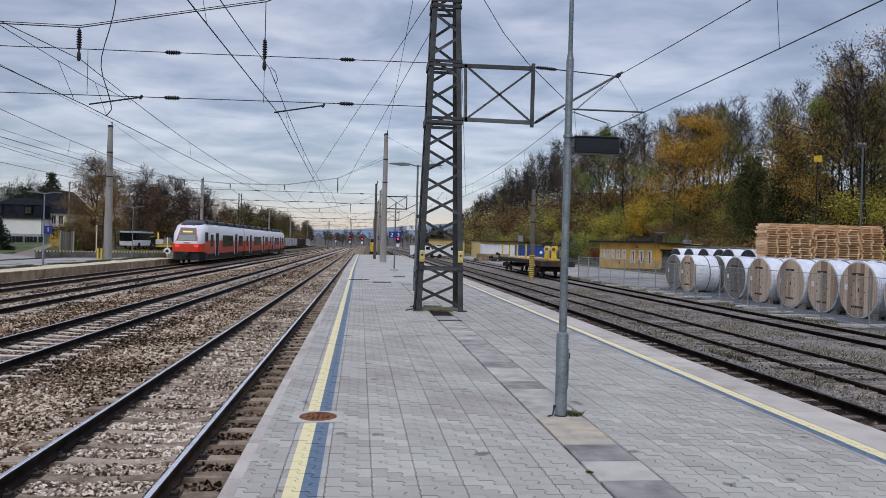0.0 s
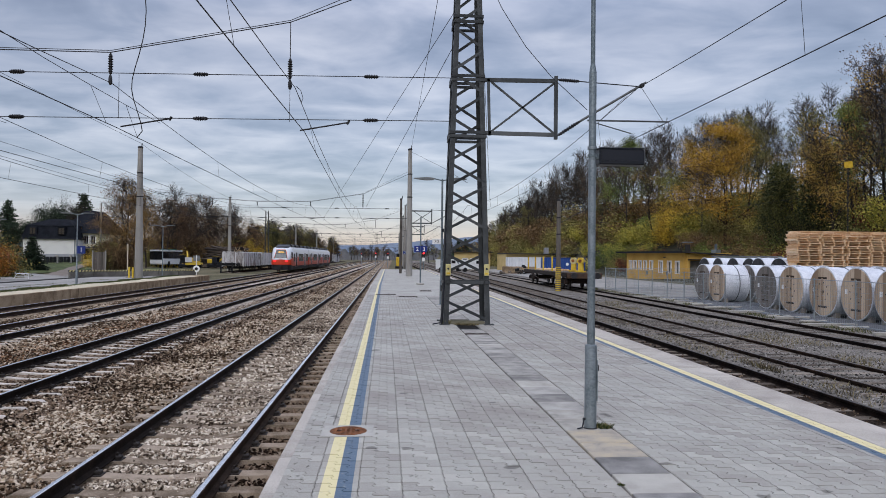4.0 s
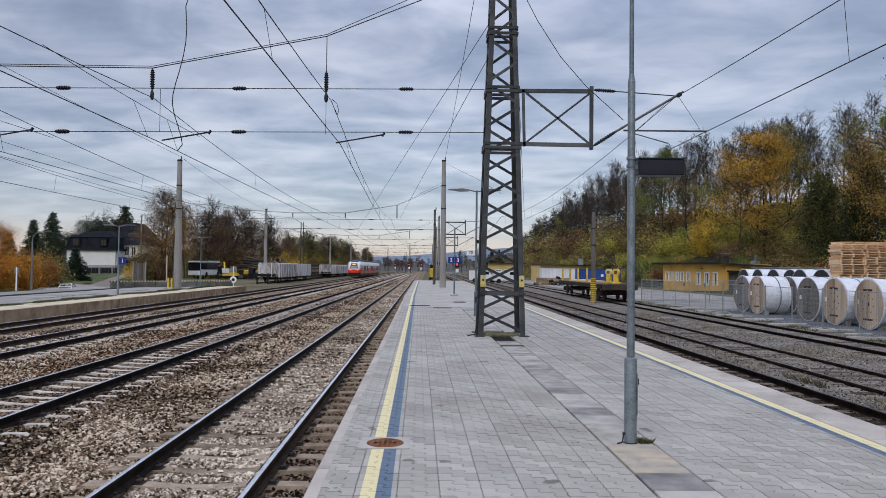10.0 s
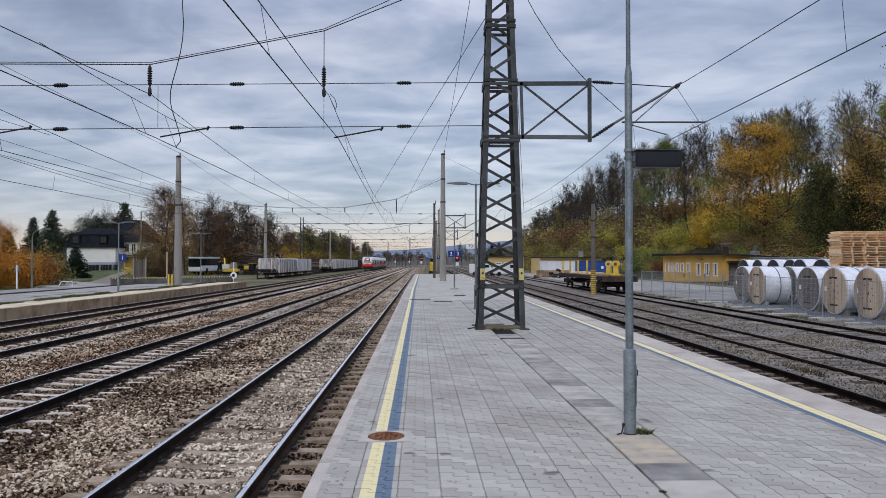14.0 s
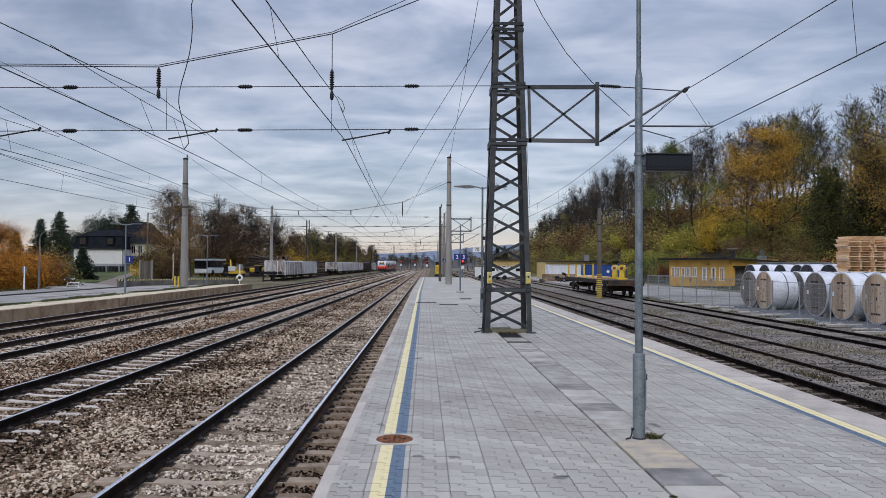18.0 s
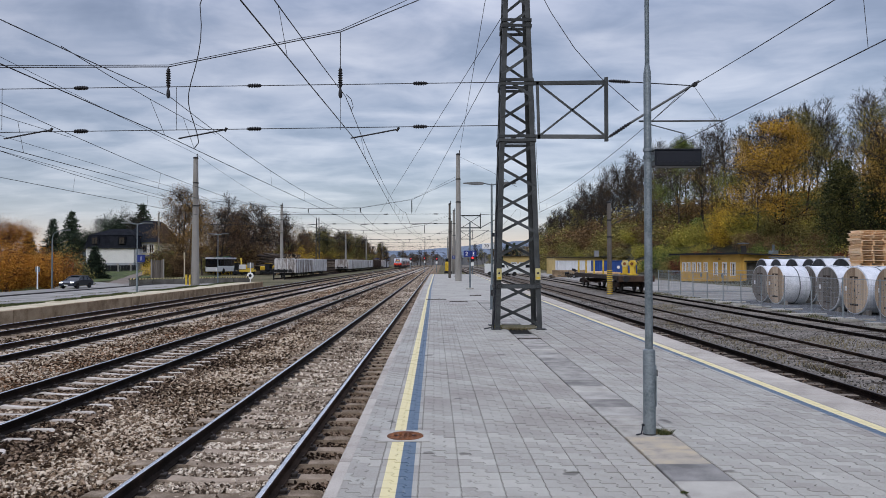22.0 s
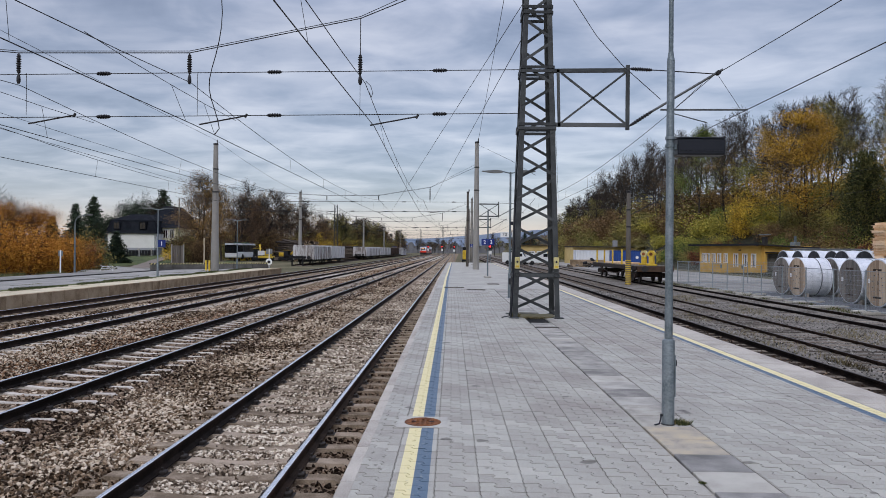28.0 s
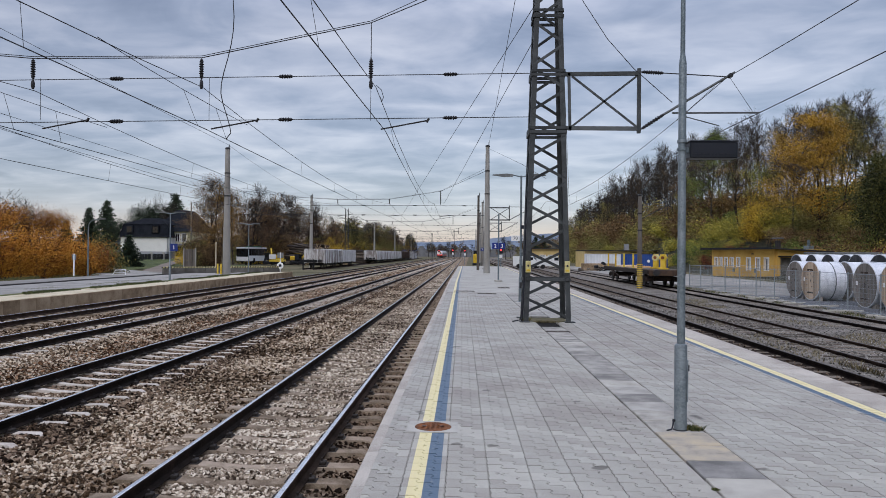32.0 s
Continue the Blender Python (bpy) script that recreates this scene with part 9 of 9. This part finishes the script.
def woods():
    r = random.Random(77)
    where = "on the wooded bank"
    bare = ["bare3", "bare4", "bare5", "bare6"]
    leafy = ["ochre0", "ochre1", "ochre2", "olive2", "olive3", "bare4", "bare6"]
    # upper trees in rows along the bank
    y = 8.0
    while y < 330:
        step = 4.4 if y < 130 else 6.5
        tall = 0.88 if y < 112 else 0.88 + 0.20 * min(1.0, (y - 112) / 35) if y < 185 else max(0.85, 1.08 - (y - 185) * 0.005)
        for row, (d0, s0) in enumerate(((7.5, 0.80), (13.0, 1.0), (19.0, 1.05), (27.0, 1.08))):
            if row == 0 and r.random() < 0.5:
                continue
            x = 33 + 5 * math.sin(y * 0.018 + 1.0) + d0 + r.uniform(-1.8, 1.8)
            yy = y + r.uniform(-1.8, 1.8)
            if 60 < yy < 92:
                x += 8 * math.sin(math.pi * (yy - 60) / 32) * 0.8
            if row < 2 and abs(yy - 55) < 3 and x < 44 or abs(yy - 89.5) < 4.5 and 38 < x < 47:
                continue
            k = r.choice(bare) if row == 3 or row > 1 and 60 < yy < 104 or yy > 118 and (row or r.random() < 0.6) else r.choice(leafy if row else ["ochre0", "ochre2", "olive2", "olive3"])
            plant(k, x, yy, ground_z(x, yy), s0 * tall * r.uniform(0.84, 1.12), where, r)
        y += step
    # the big yellow tree and its neighbours
    for k, x, yy, s in (("yellow2", 42.4, 89.5, 0.98), ("yellow1", 46, 112, 0.7), ("green1", 40.5, 122, 1.05), ("green1", 49.0, 73, 0.92), ("olive3", 50, 68, 0.9), ("ochre2", 44.5, 61, 1.0), ("bare5", 47.5, 64, 0.85), ("olive3", 42.5, 57.5, 0.9), ("ochre2", 46.5, 59, 0.95), ("ivy0", 41.5, 74.0, 0.9), ("ivy0", 43.8, 70.5, 0.95), ("ochre0", 45.5, 63, 1.05), ("ochre1", 42.8, 67, 0.9)):
        plant(k, x, yy, ground_z(x, yy), s, where, r, 1.28 if k == "yellow2" else 1.0)
    # shrubs on the lower bank
    y = 20.0
    while y < 240:
        for row, d0 in enumerate((-0.5, 3.2, 7.0, 10.8, 15.0, 20.0, 26.0)):
            if row > 3 and (yy_skip(y, row) or r.random() < 0.25):
                continue
            x = 33 + 5 * math.sin(y * 0.018 + 1.0) + d0 + r.uniform(-1.2, 1.2)
            yy = y + r.uniform(-1, 1)
            if 60 < yy < 92:
                x += 8 * math.sin(math.pi * (yy - 60) / 32)
            if abs(yy - 85) < 14 and x < 39.5 or abs(yy - 55) < 2.5 and x < 42:
                continue
            if yy > 84:
                k = r.choice(["s_green", "s_mixed", "s_mixed", "s_mixed", "s_olive", "s_green", "s_olive"] if row < 4 and yy < 118 else ["s_olive", "s_brown", "s_olive", "s_mixed"])
            else:
                k = r.choice(["s_brown", "s_olive", "s_olive", "s_russet", "s_green", "s_mixed"] if row < 3 else ["s_olive", "s_brown", "s_olive", "s_olive", "s_mixed", "s_green"])
            low_one = 0.6 if 95 < yy < 106 and x < 42 else 1.0
            plant(k, x, yy, ground_z(x, yy) - 0.1, low_one * r.uniform(0.75, 1.2) * (1.0, 1.1, 1.2, 1.3, 1.3, 1.3, 1.3)[row], where, r, 1.15)
        y += 3.6 if y < 120 else 7.5
    for i in range(70):
        yy = 120 + 210 * i / 69 + r.uniform(-2, 2)
        x = 33 + 5 * math.sin(yy * 0.018 + 1.0) + r.choice([9.0, 14.0, 20.0]) + r.uniform(-2, 2)
        plant(r.choice(["s_olive", "s_brown", "s_brown"]), x, yy, ground_z(x, yy) - 0.1, r.uniform(1.5, 2.2), where, r, 1.3)
    for x, yy, s in ((41.2, 101.5, 1.7), (42.6, 103.0, 1.5), (40.2, 102.5, 1.2)):
        plant("s_yellow", x, yy, ground_z(x, yy), s, where, r)
    for i in range(26):
        x, yy = r.uniform(39.5, 46.5), r.uniform(66, 97)
        plant(r.choice(["s_olive", "s_brown", "s_olive", "s_green", "s_mixed", "s_brown"]), x, yy, ground_z(x, yy) - 0.1, r.uniform(0.9, 1.4), where, r, 1.2)
    for x, yy, s in ((39, 66, 1.2), (41, 70, 1.3), (38, 62, 1.0), (36, 98, 1.0), (33.5, 100, 0.9)):
        plant("s_russet", x, yy, ground_z(x, yy), s, where, r)
    # trees beyond the siding on the other side
    where = "beyond the goods siding"
    plant("big2", -40.9, 111, -0.2, 0.96, where, r, 1.15)
    plant("big2", -40.2, 113.5, -0.2, 0.85, where, r, 1.0)
    plant("big3", -41.6, 112.5, -0.2, 0.98, where, r, 1.1)
    for dx, s in ((-1.8, 1.5), (-0.4, 1.6), (0.6, 1.2)):
        plant("s_brown", -41.0 + dx, 110.2, -0.4, s, where, r, 0.9)
    plant("s_brown", -40.6, 108.4, -0.4, 1.3, where, r)
    plant("s_olive", -41.9, 108.2, -0.4, 1.35, where, r)
    plant("s_yellow", -43.9, 107, -0.2, 0.6, where, r)
    plant("s_brown", -39.5, 107, -0.4, 1.1, where, r)
    for i in range(72):
        f = i / 71
        x = -44 + f * 13 + r.uniform(-2.5, 2.5)
        yy = 130 + f * 150 + r.uniform(-6, 6)
        k = r.choice(["big3", "big3", "bare6", "big3", "ochre2", "bare4"]) if f < 0.42 else r.choice(["ochre0", "olive2", "ochre2", "big2", "bare4", "olive3"])
        plant(k, x, yy, -0.7, r.uniform(0.80, 1.05) * (0.92 if f < 0.35 else 0.78), where, r, 1.15)
    for i in range(80):
        f = r.random()
        x = -45 + f * 14 + r.uniform(-2, 3)
        yy = 124 + f * 150 + r.uniform(-6, 2)
        if yy < 141 and x / yy > -0.36:
            yy = 146
        plant(r.choice(["s_brown", "s_brown", "s_olive", "s_russet", "s_brown", "s_olive", "s_yellow"]), x, yy, -0.7, r.uniform(1.2, 2.1), where, r, 1.2)
    # autumn bushes along the station road
    where = "along the station road"
    for i in range(26):
        f = i / 25
        x, yy = -44 + f * 13 + r.uniform(-1, 1), 55 + f * 17 + r.uniform(-1.2, 1.2)
        if x / yy > -0.518:
            continue
        k = r.choice(["s_orange", "s_orange", "s_orange", "s_orange"]) if f < 0.52 else r.choice(["s_orange", "s_brown", "s_olive", "s_orange"] if f < 0.66 else ["s_brown", "s_russet", "s_brown", "s_olive"])
        plant(k, x, yy, ground_z(x, yy), (1.45 if f < 0.35 else 1.15 if f < 0.62 else 1.02) * r.uniform(0.85, 1.15), where, r, 1.05)
    for x, yy, s in ((-43.5, 62, 0.62), (-41.5, 66, 0.58), (-46, 60, 0.66), (-49, 57, 0.66)):
        plant("orange0", x, yy, ground_z(x, yy), s, where, r, 1.15)
    for x, yy, s in ((-45.5, 66, 0.62), (-42, 64, 0.57), (-48, 63, 0.62), (-43.5, 61, 0.55), (-40.5, 66, 0.5)):
        plant("bare1", x, yy, ground_z(x, yy), s, where, r, 1.1)
    for i in range(8):
        plant("s_brown", -41.5 - r.random() * 7, 70 + r.random() * 6, -0.2, r.uniform(0.7, 0.95), where, r, 1.2)
    where = "beside the white house"
    for x, yy, s in ((-41.2, 85, 0.34), (-41.9, 86, 0.28), (-40.9, 84.6, 0.25)):
        plant("spruce", x, yy, -0.3, s, where, r, 1.9)
    for x, yy, z, s in ((-81.6, 150, 1.5, 0.80), (-77.8, 150, 1.5, 0.94), (-63.6, 152, 1.5, 1.08), (-86.5, 150, 1.5, 0.55), (-88, 152, 1.5, 0.58)):
        plant("spruce", x, yy, z, s, where, r, 1.45)
    for x, yy, s in ((-70.6, 150, 0.80), (-73.0, 151, 0.55)):
        plant("pine0", x, yy, 1.5, s, where, r, 1.1)
    for k, x, yy, s in (("bare2", -72, 158, 0.8), ("bare1", -68, 156, 0.85), ("bare2", -76, 165, 0.8), ("bare0", -62, 150, 0.8), ("bare0", -88, 145, 0.5)):
        plant(k, x, yy, 1.2, s, where, r)
    where = "far along the tracks"
    for x, yy, s in ((-37, 350, 0.95), (-31, 352, 0.98), (26.6, 340, 1.0), (34.8, 345, 1.0), (30, 330, 0.9), (-44, 340, 0.8)):
        plant("spruce", x, yy, -0.8, s, where, r, 1.2)
    for i in range(34):
        x, yy = r.uniform(-30, 22), r.uniform(440, 520)
        plant(r.choice(["olive2", "ochre2", "bare4", "bare6", "big3"]), x, yy, -0.8, r.uniform(0.42, 0.66), where, r, 1.4)
    for i in range(84):
        yy = r.uniform(290, 520)
        x = -r.uniform(31, 62) * yy / 400 if i % 3 else r.uniform(16, 45) * yy / 400
        plant(r.choice(["olive2", "ochre2", "bare4", "ochre0", "big3", "bare6"]), x, yy, -0.8, r.uniform(0.45, 0.75), where, r, 1.25)


woods()
thicket()

# far town between the trees
M["far_wall"] = surface("far_pale_wall", tones((0.42, 0.42, 0.44), 0.12), rough=0.9, bump=0)
M["far_roof"] = surface("far_roof_tiles", tones((0.10, 0.075, 0.07), 0.2), rough=0.9, bump=0)


def far_house(x, y, w, h, label="distant pale house between the trees"):
    t = thing("house", (x, y, -0.8), label, "house", "distant houses")
    part("wall", Geo().box((0, 0, h / 2), (w, 8, h)), M["far_wall"], t)
    part("roof", Geo().prism([(-w / 2 - 0.4, h), (w / 2 + 0.4, h), (0, h + 2.6)], "y", -4.3, 4.3), M["far_roof"], t)
    for i in range(int(w / 2.2)):
        for z in (1.2, 4.0):
            if z + 1.4 < h:
                part("window", Geo().box((-w / 2 + 1.2 + i * 2.2, -4.02, z + 0.7), (1.0, 0.08, 1.3)), M["glass"], t)


for x, y, w, h in ((-60, 380, 12, 7), (34, 400, 12, 6), (-78, 350, 10, 7)):
    far_house(x, y, w, h)
hall = thing("hall", (-30, 330, -0.8), "long blue-white platform hall far along the siding", "hall")
part("wall", Geo().box((0, 0, 1.8), (9, 20, 3.6)), M["far_wall"], hall)
part("roof", Geo().box((0, 0, 3.8), (10, 21, 0.5), ch=0.1), M["sign_blue"], hall)


# ---- laid pieces ----
lay_pavers()
edges()


# ---- what moves ----
def motions():
    run = [(0, 64.3), (1, 73.3), (2, 82.6), (3, 91.9), (3.5, 96.3), (5.5, 113.8), (6, 118.2), (7, 126.0), (8, 135.0), (9, 144.2), (10, 153.2), (11, 161.0), (12, 170.0), (13, 178.8), (14, 186.2), (14.5, 190.0), (16.5, 205.5), (18, 219.5), (20, 234.0), (22, 249.5), (24, 264.5), (25, 272.5), (28, 302.5), (30, 327.0), (32, 362.0)]
    walk(TRAIN, [(t, pose(-15.6, y, RAIL)) for t, y in run])
    drive = [(0, -105, 140, 1.1, 57), (14.5, -105, 140, 1.1, 57), (15.5, -95, 133.5, 0.65, 57), (16.5, -78, 122.5, -0.2, 57), (17.5, -61, 112.5, -1.3, 50), (18, -55.5, 108.3, -1.39, 47), (18.5, -50.7, 104.4, -1.39, 45), (19, -48.2, 101.4, -1.39, 43), (19.5, -45.9, 98.8, -1.39, 36), (20, -44.8, 97.3, -1.39, 25), (20.5, -44.3, 96.1, -1.39, 14), (21, -44.3, 94.5, -1.39, 6), (21.5, -44.4, 91.6, -1.39, 1), (22, -44.4, 87.0, -1.39, -1), (22.5, -44.35, 81.6, -1.39, 0), (23, -44.35, 76.5, -1.39, 0), (23.5, -44.4, 71.6, -1.39, 0), (24, -44.3, 66.2, -1.39, 1), (26, -43.2, 40, -1.39, 2), (32, -43.2, -60, -1.39, 0)]
    walk(CAR, [(t, pose(x, y, z, 0, 0, a)) for t, x, y, z, a in drive])


motions()
